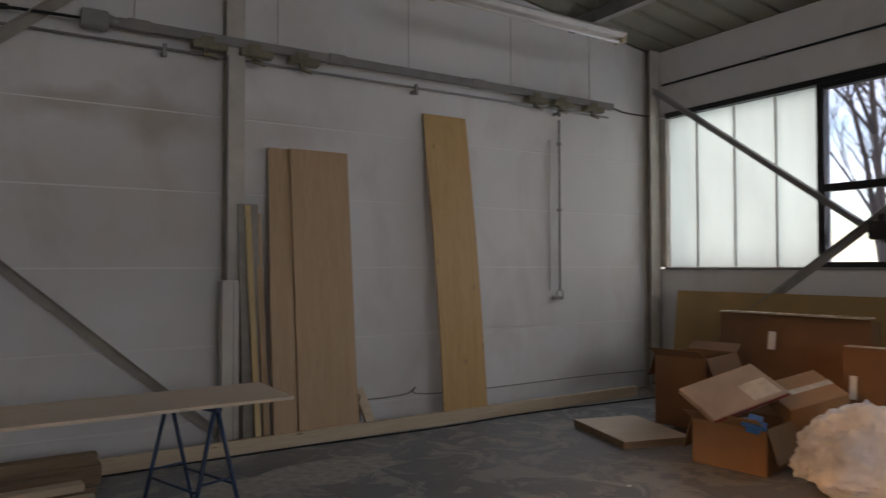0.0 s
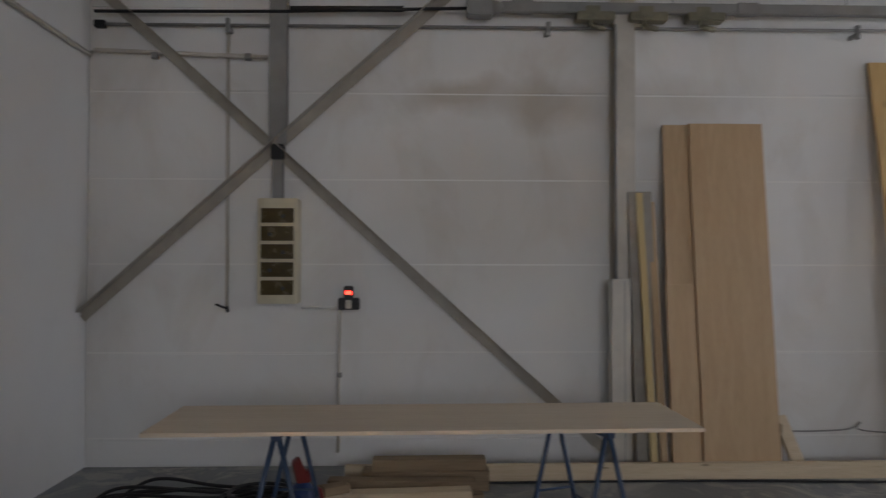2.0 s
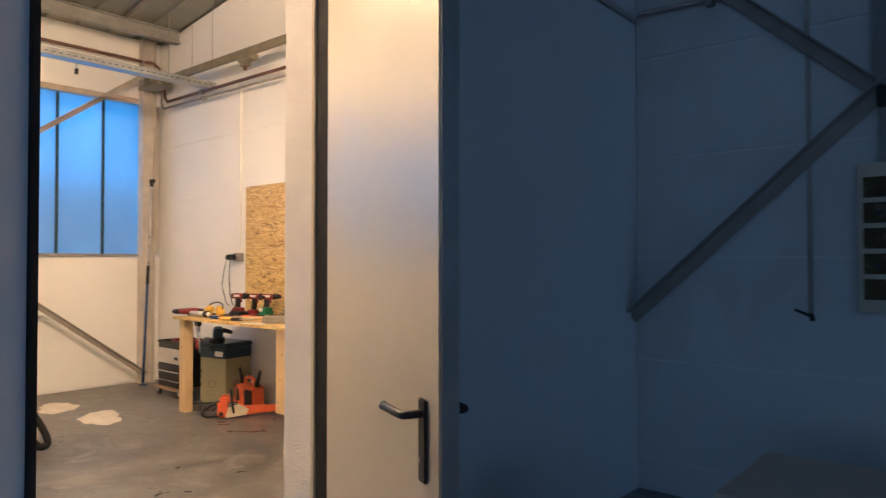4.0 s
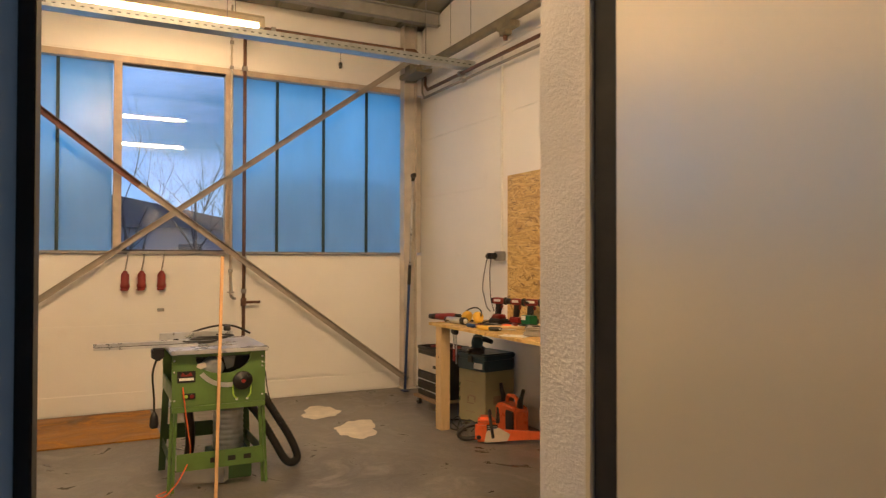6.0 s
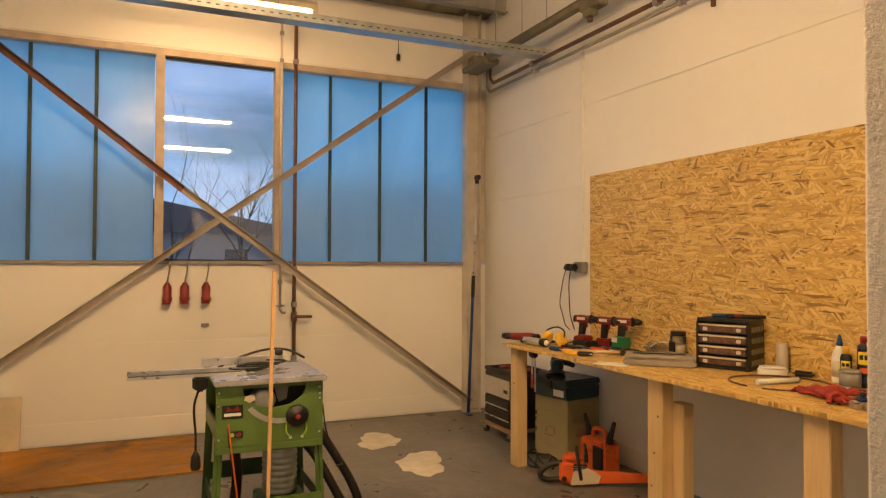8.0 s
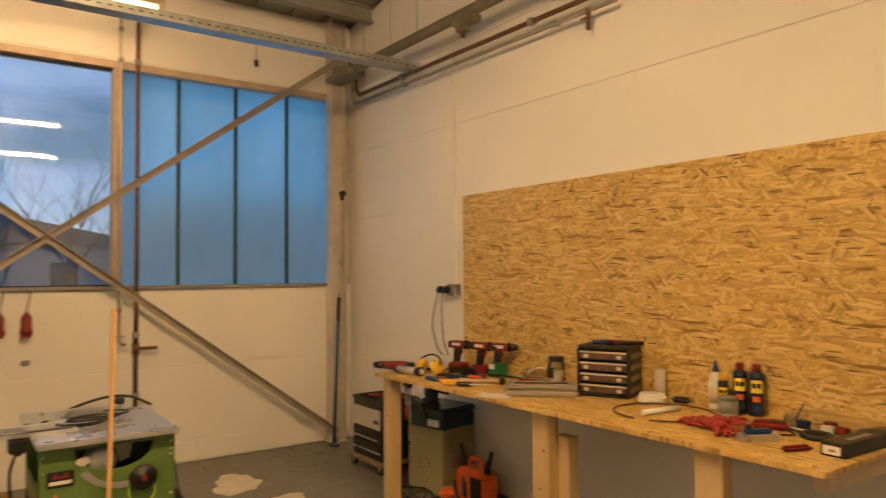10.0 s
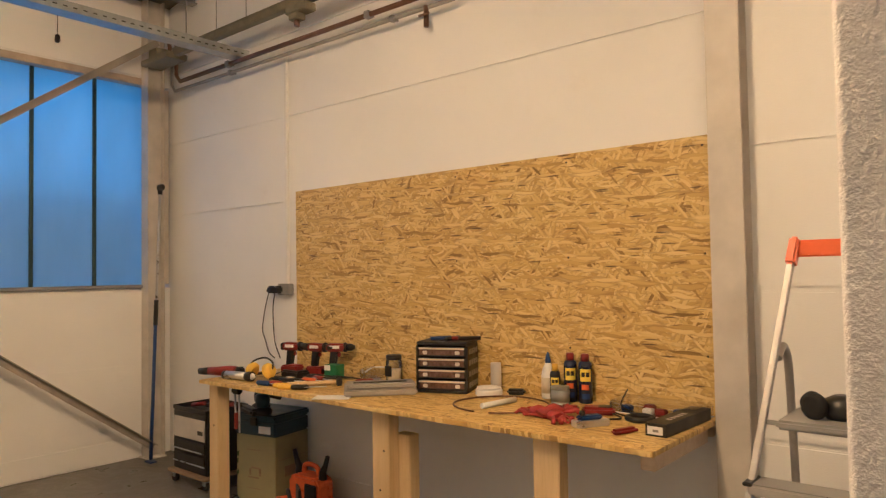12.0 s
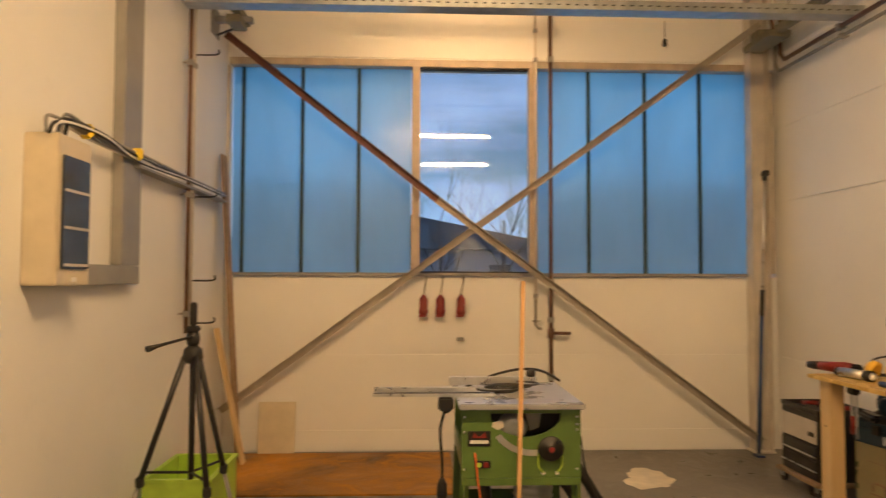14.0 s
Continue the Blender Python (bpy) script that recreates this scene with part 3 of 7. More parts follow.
# windows
def window_band(name, x, panes, clear, z0, z1, glass, frame_mat, side, label, transom=None, joint=(0.014, None)):
    """A band of channel glass with a clear light in it. side: +1 when the room lies towards +x."""
    w = thing(name, (x, (panes[0][0] + panes[-1][1]) / 2, z0), label, "window", kind="structure")
    y_mid = w.location.y
    def r(a, b, y0, y1, za, zb, bev=0.003):
        lo, hi = sorted((a * side, b * side))
        return box((lo, y0 - y_mid, za - z0), (hi, y1 - y_mid, zb - z0), bev)
    ya, yb = panes[0][0], panes[-1][1]
    part("window_frame", r(-0.10, 0.012, ya, yb, z1, z1 + 0.06), frame_mat, w)
    part("end_jamb", r(-0.11, -0.002, yb - 0.002, yb + 0.195, z0, z1), M_STEEL, w)
    part("end_jamb", r(-0.11, -0.002, ya - 0.06, ya + 0.002, z0, z1), M_STEEL, w)
    part("window_sill", r(-0.10, 0.03, ya, yb, z0 - 0.028, z0), M_STEEL_D, w, "dark metal sill strip")
    for y0, y1 in panes:
        p = r(-0.085, -0.078, y0 + joint[0], y1 - joint[0], z0, z1, 0)
        o = part("pane", p, glass, w, "milky channel glass")
        o.visible_shadow = False
    for (_, ya1), (yb0, _) in zip(panes, panes[1:]):
        if abs(ya1 - yb0) < 0.03:
            part("seal", r(-0.092, -0.062, ya1 - joint[0], yb0 + joint[0], z0, z1, 0.002), joint[1] or M_SEAL, w, "dark joint between the panes")
    c0, c1 = clear
    for a, b in ((c0 - 0.07, c0), (c1, c1 + 0.07)):
        part("mullion", r(-0.10, 0.018, a, b, z0, z1), frame_mat, w)
    zs = [(z0 + 0.012, z1 - 0.012)] if transom is None else [(z0 + 0.05, transom - 0.035), (transom + 0.035, z1 - 0.05)]
    if transom is not None:
        part("transom", r(-0.09, 0.01, c0, c1, transom - 0.035, transom + 0.035), frame_mat, w)
        part("casement_frame", r(-0.09, 0.01, c0, c1, z0, z0 + 0.05), frame_mat, w)
        part("casement_frame", r(-0.09, 0.01, c0, c1, z1 - 0.05, z1), frame_mat, w)
    else:
        part("glazing_bead", r(-0.07, -0.02, c0, c1, z1 - 0.012, z1), M_DARK, w)
        part("glazing_bead", r(-0.07, -0.02, c0, c1, z0, z0 + 0.012), M_DARK, w)
    for za, zb in zs:
        o = part("pane", r(-0.040, -0.036, c0, c1, za, zb, 0), M_CLEAR, w, "clear inner pane")
        o.visible_shadow = False
        o = part("pane", r(-0.002, 0.002, c0 + 0.004, c1 - 0.004, 0 + z0 + 0.004, z0 + (zb - za) - 0.004, 0), M_CLEAR, w, "clear outer pane, set slightly out of true")
        o.location, o.rotation_euler = (-0.062 * side, 0, za - z0), (0, radians(-2.45 * side), 0)
        o.visible_shadow = False
    return w


window_band("window_west", WX, [(2.82, 2.92), (2.92, 3.42), (3.42, 3.90), (3.90, 4.36), (5.43, 5.885), (5.885, 6.38), (6.38, 6.865), (6.865, 7.30)], (4.425, 5.355), 1.49, 3.245,
            M_GLASS_B, M_FRAME, 1, "unseen window band added to let fill light into the hall with a clear centre pane")
window_band("window_east", EX, [(2.98, 3.45), (3.45, 3.92), (3.92, 4.38), (5.49, 5.96), (5.96, 6.44), (6.44, 6.92), (6.92, 7.305)], (4.45, 5.42), 1.42, 3.185,
            M_GLASS_A, M_DARK, -1, "unseen window band added to let fill light into the hall with a dark-framed casement", 2.18, (0.008, M_STEEL))

# door: steel frame and open leaf
fr = thing("door_1", (PE, 4.581, 0), "cream steel door standing open, black seal and handle", "door", kind="structure")
part("frame_edge", box((-0.108, 0.458, 0), (-0.088, 0.476, DOOR_H), 0.003), M_CREAM, fr, "cream steel frame edge")
# Black strip filling the gap between the cream frame edge and the leaf.
part("door_frame", box((-0.0875, 0.464, 0), (0.002, 0.478, DOOR_H), 0.002), M_RUBBER, fr, "black strip in the gap on the hinge side")
part("door_frame", box((-0.085, -0.512, 0), (0.018, -0.492, DOOR_H), 0.002), M_RUBBER, fr, "black steel lock post")
part("door_frame", box((-0.085, -0.491, DOOR_H - 0.03), (0.018, 0.455, DOOR_H - 0.002), 0.002), M_DARK, fr, "dark steel head")
leaf = part("leaf", box((0.0, 0.0, 0.008), (0.955, 0.052, DOOR_H - 0.035), 0.003), M_DOOR, fr, "cream painted sheet-steel leaf")
leaf.location, leaf.rotation_euler = (0.004, 0.442, 0), (0, 0, radians(-24.5))
part("edge_strip", box((0.955, 0.004, 0.008), (0.963, 0.048, DOOR_H - 0.035), 0.001), M_STEEL_D, leaf, "grey steel edge")
part("seal", box((-0.012, 0.004, 0.008), (-0.001, 0.05, DOOR_H - 0.035), 0.001), M_RUBBER, leaf, "black rubber seal")
part("handle_plate", box((0.85, -0.009, 0.875), (0.892, -0.0002, 1.075), 0.004), M_BLACK, leaf, "black handle plate")
hb = tube(smooth_path([(0.872, -0.004, 1.04), (0.872, -0.045, 1.04), (0.858, -0.058, 1.04), (0.745, -0.058, 1.04)], 5), 0.0105, 10)
part("door_handle", hb, M_BLACK, leaf, "black plastic lever")
part("handle_tip", tube([(0.745, -0.058, 1.04), (0.739, -0.058, 1.04)], 0.0125, 10), M_ALU, leaf, "bright lever tip")
part("keyhole", lathe([(0.006, 0), (0.006, 0.004)], 10, Matrix.Translation((0.872, -0.0095, 0.93)) @ pose(0, 0, 0, 90)), M_STEEL_D, leaf)
part("handle_plate", box((0.85, 0.0522, 0.875), (0.892, 0.061, 1.075), 0.004), M_BLACK, leaf)
part("door_handle", tube(smooth_path([(0.872, 0.056, 1.04), (0.872, 0.10, 1.04), (0.85, 0.11, 1.04), (0.745, 0.11, 1.04)], 5), 0.0105, 10), M_BLACK, leaf)
for z in (0.35, 1.56, 2.3):
    part("hinge", tube([(-0.006, 0.03, z - 0.03), (-0.006, 0.03, z + 0.03)], 0.009, 10), M_STEEL_D, leaf, "steel barrel hinge")


# ---- daylight surroundings ----
structure("ground", box((-300, -300, -0.5), (300, 300, -0.25), 0), M_GROUND, "winter grass and gravel ground outside", "ground")


def bare_tree(at, height, spread, seed):
    """A leafless tree: tapered trunk, limbs and many fine twigs."""
    rnd = random.Random(seed)
    t = thing("bare_tree", at, "leafless grey-brown tree standing outside in winter", "tree", "trees outside")
    trunk, twigs = bm_new(), bm_new()
    def grow(bm, p, d, length, r, depth):
        q, pts, rs = p.copy(), [p.copy()], [r]
        n = 4
        for k in range(n):
            d = (d + Vector((rnd.uniform(-1, 1), rnd.uniform(-1, 1), rnd.uniform(-0.2, 0.5))) * 0.16).normalized()
            q = q + d * (length / n)
            pts.append(q.copy())
            rs.append(r * (1 - 0.5 * (k + 1) / n))
        add_tube(bm, pts, rs, 5 if depth < 2 else 3, False)
        if depth >= 4:
            return
        for _ in range((5, 4, 4, 3)[depth]):
            k = rnd.randint(1, n)
            side = Vector((rnd.uniform(-1, 1), rnd.uniform(-1, 1), rnd.uniform(0.1, 0.9))).normalized()
            grow(twigs, pts[k], (d * 0.7 + side * spread).normalized(), length * rnd.uniform(0.5, 0.75), rs[k] * 0.55, depth + 1)
    grow(trunk, Vector((0, 0, -0.3)), Vector((0, 0, 1)), height * 0.5, height * 0.0095, 0)
    part("trunk", trunk, M_BARK, t)
    part("crown", twigs, M_BARK, t, "fine bare twigs")
    return t


for i, (x, y, h, s) in enumerate(((-27, 5.2, 7.4, 0.8), (-30, 7.9, 8.6, 0.8), (-33, 3.0, 6.5, 0.9), (-34, 10.5, 7.5, 0.8), (13, 7.9, 10, 0.7), (15.5, 9.6, 13, 0.7), (19, 9.6, 13, 0.7), (21, 12.0, 14, 0.7), (17, 8.7, 12, 0.7), (26, 13.4, 15, 0.7), (24, 11.2, 13, 0.8))):
    bare_tree((x, y, -0.25), h, s, 11 + i)


def far_house(at, sx, sy, h, roof, rz):
    t = thing("far_building", at, "low grey building with a dark roof, seen through the window", "building", rz=rz)
    part("wall", box((-sx / 2, -sy / 2, 0), (sx / 2, sy / 2, h), 0), M_FACADE, t)
    part("roof", prism([(-sy / 2 - 0.4, h), (sy / 2 + 0.4, h), (0, h + roof)], -sx / 2 - 0.4, sx / 2 + 0.4, "x"), M_ROOF, t)
    for k in range(3):
        part("window", box((sx / 2 - 0.02, -sy * 0.3 + k * sy * 0.3 - 0.6, h * 0.35), (sx / 2 + 0.03, -sy * 0.3 + k * sy * 0.3 + 0.6, h * 0.75), 0.01), M_SMOKED, t)


far_house((-48, 2.5, -0.25), 12, 22, 3.3, 2.2, 0)
far_house((-56, 16.0, -0.25), 14, 18, 3.0, 1.4, 0)
far_house((45, 2.0, -0.25), 12, 26, 2.9, 1.6, 180)


# ---- lamps ----
def tube_lamp(name, at, rz, length, lit):
    """A batten with fluorescent tubes hung under the ceiling."""
    t = thing(name, at, "twin fluorescent batten lamp with two lit warm tubes" if lit else "unlit white fluorescent batten lamp under the ceiling", "ceiling lamp", "tube lamps", rz)
    h = length / 2
    part("batten", prism([(-0.07, 0.05), (-0.055, 0.01), (0.055, 0.01), (0.07, 0.05), (0.03, 0.085), (-0.03, 0.085)], -h - 0.02, h + 0.02, "x"), M_WHITE if not lit else M_CREAM, t)
    for s in (-1, 1):
        part("end_cap", box((s * h - 0.025, -0.062, -0.035), (s * h + 0.025, 0.062, 0.05), 0.008), M_CREAM, t, "cream lamp holder")
        part("hanger", tube([(s * h * 0.7, 0, 0.085), (s * h * 0.7, 0, roof(at[0]) - at[2])], 0.004, 6), M_STEEL_D, t)
    for y in ((-0.034, 0.034) if lit else (0.0,)):
        part("tube", tube([(-h + 0.025, y, -0.018), (h - 0.025, y, -0.018)], 0.014, 12), (M_TUBE_DIM if at[0] < -8 else M_TUBE) if lit else M_WHITE, t, "glowing glass tube" if lit else "white glass tube")
    return t


tube_lamp("tube_lamp", (-8.84, 4.79, 3.56), 90, 1.52, True)
tube_lamp("tube_lamp", (-5.0, 4.77, 3.62), 90, 1.52, True)
tube_lamp("tube_lamp", (2.72, 6.46, 3.60), 0, 2.1, False)


# ---- workshop: walls' fittings ----
def pipe_run(name, pts, r, material, label, clips=(), wall=(0, 1, 0), category="pipe"):
    t = thing(name, pts[0], label, category)
    o = Vector(pts[0])
    part("pipe", tube([Vector(p) - o for p in pts], r, 10), material, t)
    for c in clips:
        c, w = Vector(c) - o, Vector(wall)
        b = bm_new()
        add_bar(b, c, c + w * 0.05, 0.014, 0.014)
        add_box(b, c - Vector((r + 0.006,) * 3), c + Vector((r + 0.006,) * 3), 0.003)
        part("pipe_clip", b, M_STEEL_D, t)
    return t


up_pipe = [(-9.20, 7.40, 3.60), (-9.20, 7.40, 3.31), (-9.14, 7.40, 3.245), (-3.74, 7.40, 3.22)]
pipe_run("wall_pipe", up_pipe, 0.017, M_COPPER, "brown painted pipe along the white wall", [(-8.4, 7.4, 3.242), (-6.8, 7.4, 3.235), (-5.2, 7.4, 3.228)])
low_pipe = [(-9.31, 7.42, 3.42), (-9.31, 7.42, 3.25), (-9.26, 7.42, 3.185), (-6.10, 7.42, 3.16)]
lp = pipe_run("wall_pipe", low_pipe, 0.013, M_STEEL_D, "thin grey pipe with a brass valve on the wall", [(-8.4, 7.42, 3.178), (-6.6, 7.42, 3.164)])
part("valve", add_tube(tube([(3.0, -0.01, -0.25), (3.0, -0.01, -0.38)], 0.016, 10), [(2.96, -0.03, -0.31), (3.04, -0.03, -0.31)], 0.008, 8), M_COPPER, lp, "brown valve with a lever")

# busbar rail
rl = thing("busbar_rail", (-9.0, 7.28, 3.405), "olive-grey busbar rail hung under the ceiling", "rail")
part("rail", add_box(box((0.0, -0.03, 0.0), (5.2, 0.03, 0.065), 0.006), (0.0, -0.036, 0.052), (5.2, 0.036, 0.062)), M_OLIVE, rl)
part("end_bracket", add_box(box((-0.42, -0.09, -0.02), (0.02, 0.10, 0.03), 0.006), (-0.36, -0.05, 0.03), (-0.22, 0.12, 0.12), 0.006), M_OLIVE, rl, "bracket on top of the column")
for x in (1.55, 2.6, 4.0):
    b = box((x, -0.05, -0.055), (x + 0.22, 0.05, -0.002), 0.006)
    add_box(b, (x + 0.03, -0.045, -0.10), (x + 0.13, 0.03, -0.055), 0.006)
    part("tap_off_box", b, M_OLIVE, rl)
    part("coupling", tube([(x + 0.08, -0.01, -0.10), (x + 0.08, -0.01, -0.14)], 0.02, 10), M_COPPER, rl, "brown coupling")
for x in (0.62, 1.02, 2.3, 3.6):
    part("hanger_wire", tube([(x, 0, 0.065), (x, 0, roof(-9.0 + x) - 3.405)], 0.003, 5), M_STEEL_D, rl)

# cable channel across the room
ch = thing("cable_channel", (-8.25, 2.85, 3.25), "galvanised steel cable channel across the room under the ceiling", "cable tray")
part("web", box((-0.06, 0, 0.0), (0.06, 4.60, 0.004), 0), M_GALV, ch)
part("side", box((-0.064, 0, 0.0), (-0.06, 4.60, 0.065), 0.001), M_GALV, ch)
part("side", box((0.06, 0, 0.0), (0.064, 4.60, 0.065), 0.001), M_GALV, ch)
slots = bm_new()
for k in range(73):
    y = 0.06 + k * 0.062
    add_box(slots, (0.0641, y, 0.026), (0.0652, y + 0.026, 0.034))
tagged(part("slots", slots, M_DARK, ch, "row of dark punched slots"), kind="stuff")
for y in (0.5, 2.3, 4.1):
    part("hanger", tube([(0, y, 0.004), (0, y, roof(-8.25) - 3.25)], 0.004, 6), M_STEEL_D, ch)
tp = pipe_run("wall_pipe", [(-9.42, 2.83, 3.73), (-9.42, 7.26, 3.73), (-9.39, 7.36, 3.73), (-9.33, 7.40, 3.66), (-9.31, 7.42, 3.42)], 0.018, M_COPPER, "brown pipe above the window", [(-9.42, 4.0, 3.73), (-9.42, 5.8, 3.73)], (-1, 0, 0))
wp = pipe_run("wall_pipe", [(-9.42, 5.525, 0.42), (-9.42, 5.525, 3.71)], 0.017, M_COPPER, "brown vertical pipe with a stop valve before the window", [(-9.42, 5.525, z) for z in (0.62, 1.1, 1.42, 3.3)], (-1, 0, 0))
part("valve", add_tube(add_tube(bm_new(), [(0.0, 0, 0.53), (0.0, 0, 0.61)], 0.028, 10), [(0.0, 0.0, 0.57), (0.02, 0.16, 0.57)], 0.014, 8), M_COPPER, wp, "stop valve with a side outlet")
wq = pipe_run("wall_pipe", [(-9.43, 5.40, 1.06), (-9.43, 5.40, 3.92)], 0.011, M_STEEL, "thin pale pipe with a tap before the window", [(-9.43, 5.40, z) for z in (1.3, 3.3, 3.55)], (-1, 0, 0))
part("tap", add_tube(tube([(0, 0, 0.0), (0.03, 0.02, -0.03), (0.05, 0.04, -0.03)], 0.013, 8), [(-0.01, -0.03, 0.03), (-0.01, 0.04, 0.03)], 0.006, 6), M_STEEL_D, wq)
sw = solo("pull_switch", add_box(tube([(0, 0, 0.0), (0, 0, 0.16)], 0.003, 5), (-0.016, -0.016, -0.06), (0.016, 0.016, 0.0), 0.005), M_BLACK, (-9.44, 6.52, 3.50), "small black pull switch hanging on a cord", "switch")

for y in (4.46, 4.60, 4.772):
    t = thing("power_plug", (-9.44, y, 1.135), "red industrial coupling hanging on a cable from the sill", "plug", "red couplings")
    part("cable", tube(smooth_path([(-0.03, 0.02, 0.335), (0.0, 0.02, 0.29), (0.0, 0.0, 0.17)], 5), 0.007, 7), M_STEEL_D, t)
    part("coupling", lathe([(0.016, 0.17), (0.022, 0.155), (0.036, 0.135), (0.036, 0.05), (0.041, 0.045), (0.041, 0.02), (0.03, 0.0)], 14), M_RED, t)
    part("cap", box((-0.005, -0.045, -0.012), (0.045, 0.03, 0.008), 0.008), M_RED, t)
solo("wall_socket", box((-0.02, -0.03, -0.015), (0.02, 0.03, 0.015), 0.004), M_STEEL_D, (-9.48, 4.77, 0.934), "small dark outlet on the white wall", "outlet")

# telescopic pole in the corner
tp = thing("telescopic_pole", (-9.27, 7.20, 0.0), "telescopic pole, blue below and bright above, leaning in the corner", "pole")
a, b = Vector((0, 0, 0.0)), Vector((-0.075, 0.13, 2.38))
def along(k): return a.lerp(b, k)
part("lower_tube", tube([along(0.01), along(0.48)], 0.015, 10), M_BLUE, tp, "blue tube")
part("grip", tube([along(0.48), along(0.57)], 0.019, 10), M_BLACK, tp)
part("upper_tube", tube([along(0.57), along(0.96)], 0.011, 10), M_ALU, tp, "bright metal tube")
part("head", add_box(tube([along(0.955), along(0.985)], 0.02, 10), along(0.97) - Vector((0.03, 0.02, 0.0)), along(0.97) + Vector((0.05, 0.02, 0.05)), 0.008), M_BLACK, tp, "black head")
part("foot", box((-0.05, -0.03, 0.0), (0.05, 0.03, 0.012), 0.003), M_BLUE, tp)

# conduit, socket and chargers beside the strand board
cd = thing("wall_conduit", (-7.775, 7.48, 1.47), "white vertical cable conduit on the wall", "conduit")
part("conduit", box((-0.014, -0.006, 0.0), (0.014, 0.018, 1.82), 0.004), M_WHITE, cd)
sk = thing("wall_socket", (-7.79, 7.46, 1.405), "grey surface socket with two black plugs", "socket")
part("housing", box((-0.06, -0.012, 0.0), (0.075, 0.038, 0.085), 0.006), M_STEEL_D, sk)
for x in (-0.10, -0.02):
    part("plug", add_box(box((x - 0.03, -0.06, 0.015), (x + 0.035, -0.012, 0.07), 0.012), (x - 0.05, -0.05, 0.02), (x - 0.02, -0.02, 0.05), 0.008), M_BLACK, sk, "black plug")
part("cord", tube(smooth_path([(-0.12, -0.04, 0.03), (-0.16, -0.045, -0.08), (-0.20, -0.045, -0.25), (-0.16, -0.05, -0.33), (-0.10, -0.06, -0.42), (-0.02, -0.07, -0.455)], 6), 0.004, 6), M_BLACK, sk)
part("cord", tube(smooth_path([(-0.04, -0.05, 0.02), (-0.07, -0.045, -0.10), (-0.06, -0.045, -0.28), (-0.02, -0.06, -0.36), (0.06, -0.08, -0.45)], 6), 0.004, 6), M_BLACK, sk)

# strand board on the wall
sbp = thing("wall_panel", (-6.164, 7.492, 1.40), "large strand board panel fixed to the wall above the bench", "wall panel")
part("strand_board", box((-1.509, -0.006, -0.60), (1.509, 0.006, 0.765), 0.001), M_OSB, sbp)
for x in (-1.46, -0.75, 0.0, 0.75, 1.46):
    for z in (-0.25, 0.22, 0.72):
        part("screw", tube([(x, -0.0075, z), (x, -0.0055, z)], 0.0055, 8), M_DARK, sbp)

# ---- workbench ----
bench = thing("workbench", (-6.155, 7.10, 0.0), "long workbench with strand board top on pine legs", "workbench")
part("tabletop", box((-1.55, -0.38, 0.863), (1.509, 0.382, 0.885), 0.002), M_OSB_TOP, bench, "strand board top")
part("leg", box((-1.495, -0.34, 0.0), (-1.395, -0.255, 0.862), 0.004), M_PINE, bench)
part("leg", box((-0.015, -0.32, 0.19), (0.105, -0.245, 0.862), 0.004), M_PINE, bench, "pine post screwed on above the floor")
part("leg", box((0.07, -0.244, 0.0), (0.175, -0.17, 0.735), 0.004), M_PINE, bench, "shorter pine post behind")
part("leg", box((0.96, -0.33, 0.0), (1.085, -0.255, 0.862), 0.004), M_PINE, bench)
part("batten", box((-1.48, 0.33, 0.80), (1.48, 0.378, 0.862), 0.003), M_PINE_X, bench)
part("batten", box((1.40, -0.25, 0.775), (1.46, 0.33, 0.862), 0.003), M_PINE_X, bench)
for x, z in ((0.02, 0.28), (0.07, 0.66), (0.04, 0.46), (-1.44, 0.6)):
    yy = -0.32 if x > -1 else -0.34
    part("screw", tube([(x, yy - 0.0015, z), (x, yy + 0.001, z)], 0.006, 8), M_DARK, bench)


# ---- workshop floor ----
def blob(name, at, rx, ry, rz, seed, material, label, category, h=0.006):
    """A flat spill with an uneven outline."""
    rnd = random.Random(seed)
    bm, n = bm_new(), 48
    ph = [rnd.uniform(0, 6.28) for _ in range(5)]
    rim, top = [], []
    for k in range(n):
        a = 2 * math.pi * k / n
        r = 1 + 0.16 * math.sin(2 * a + ph[0]) + 0.12 * math.sin(3 * a + ph[1]) + 0.07 * math.sin(7 * a + ph[2]) + 0.04 * math.sin(13 * a + ph[3])
        rim.append(bm.verts.new((rx * r * math.cos(a), ry * r * math.sin(a), 0.0005)))
        top.append(bm.verts.new((rx * r * 0.93 * math.cos(a), ry * r * 0.93 * math.sin(a), h)))
    c = bm.verts.new((0, 0, h * 1.3))
    for k in range(n):
        j = (k + 1) % n
        bm.faces.new((rim[k], rim[j], top[j], top[k])).smooth = True
        bm.faces.new((top[k], top[j], c)).smooth = True
    return solo(name, bm, material, at, label, category, "", rz)


blob("dried_spill", (-8.67, 6.08, 0.0), 0.23, 0.19, -20, 3, M_FILLER, "dried cream filler spilled on the concrete floor", "spill")
blob("dried_spill", (-7.93, 6.17, 0.0), 0.27, 0.19, -23, 8, M_FILLER, "dried cream filler spilled on the concrete floor", "spill")
solo("formwork_sheet", box((-0.55, -0.90, 0.0), (0.55, 0.90, 0.012), 0.002), M_SHEET, (-8.87, 3.78, 0.001), "orange-brown stained formwork sheet lying on the floor", "sheet")


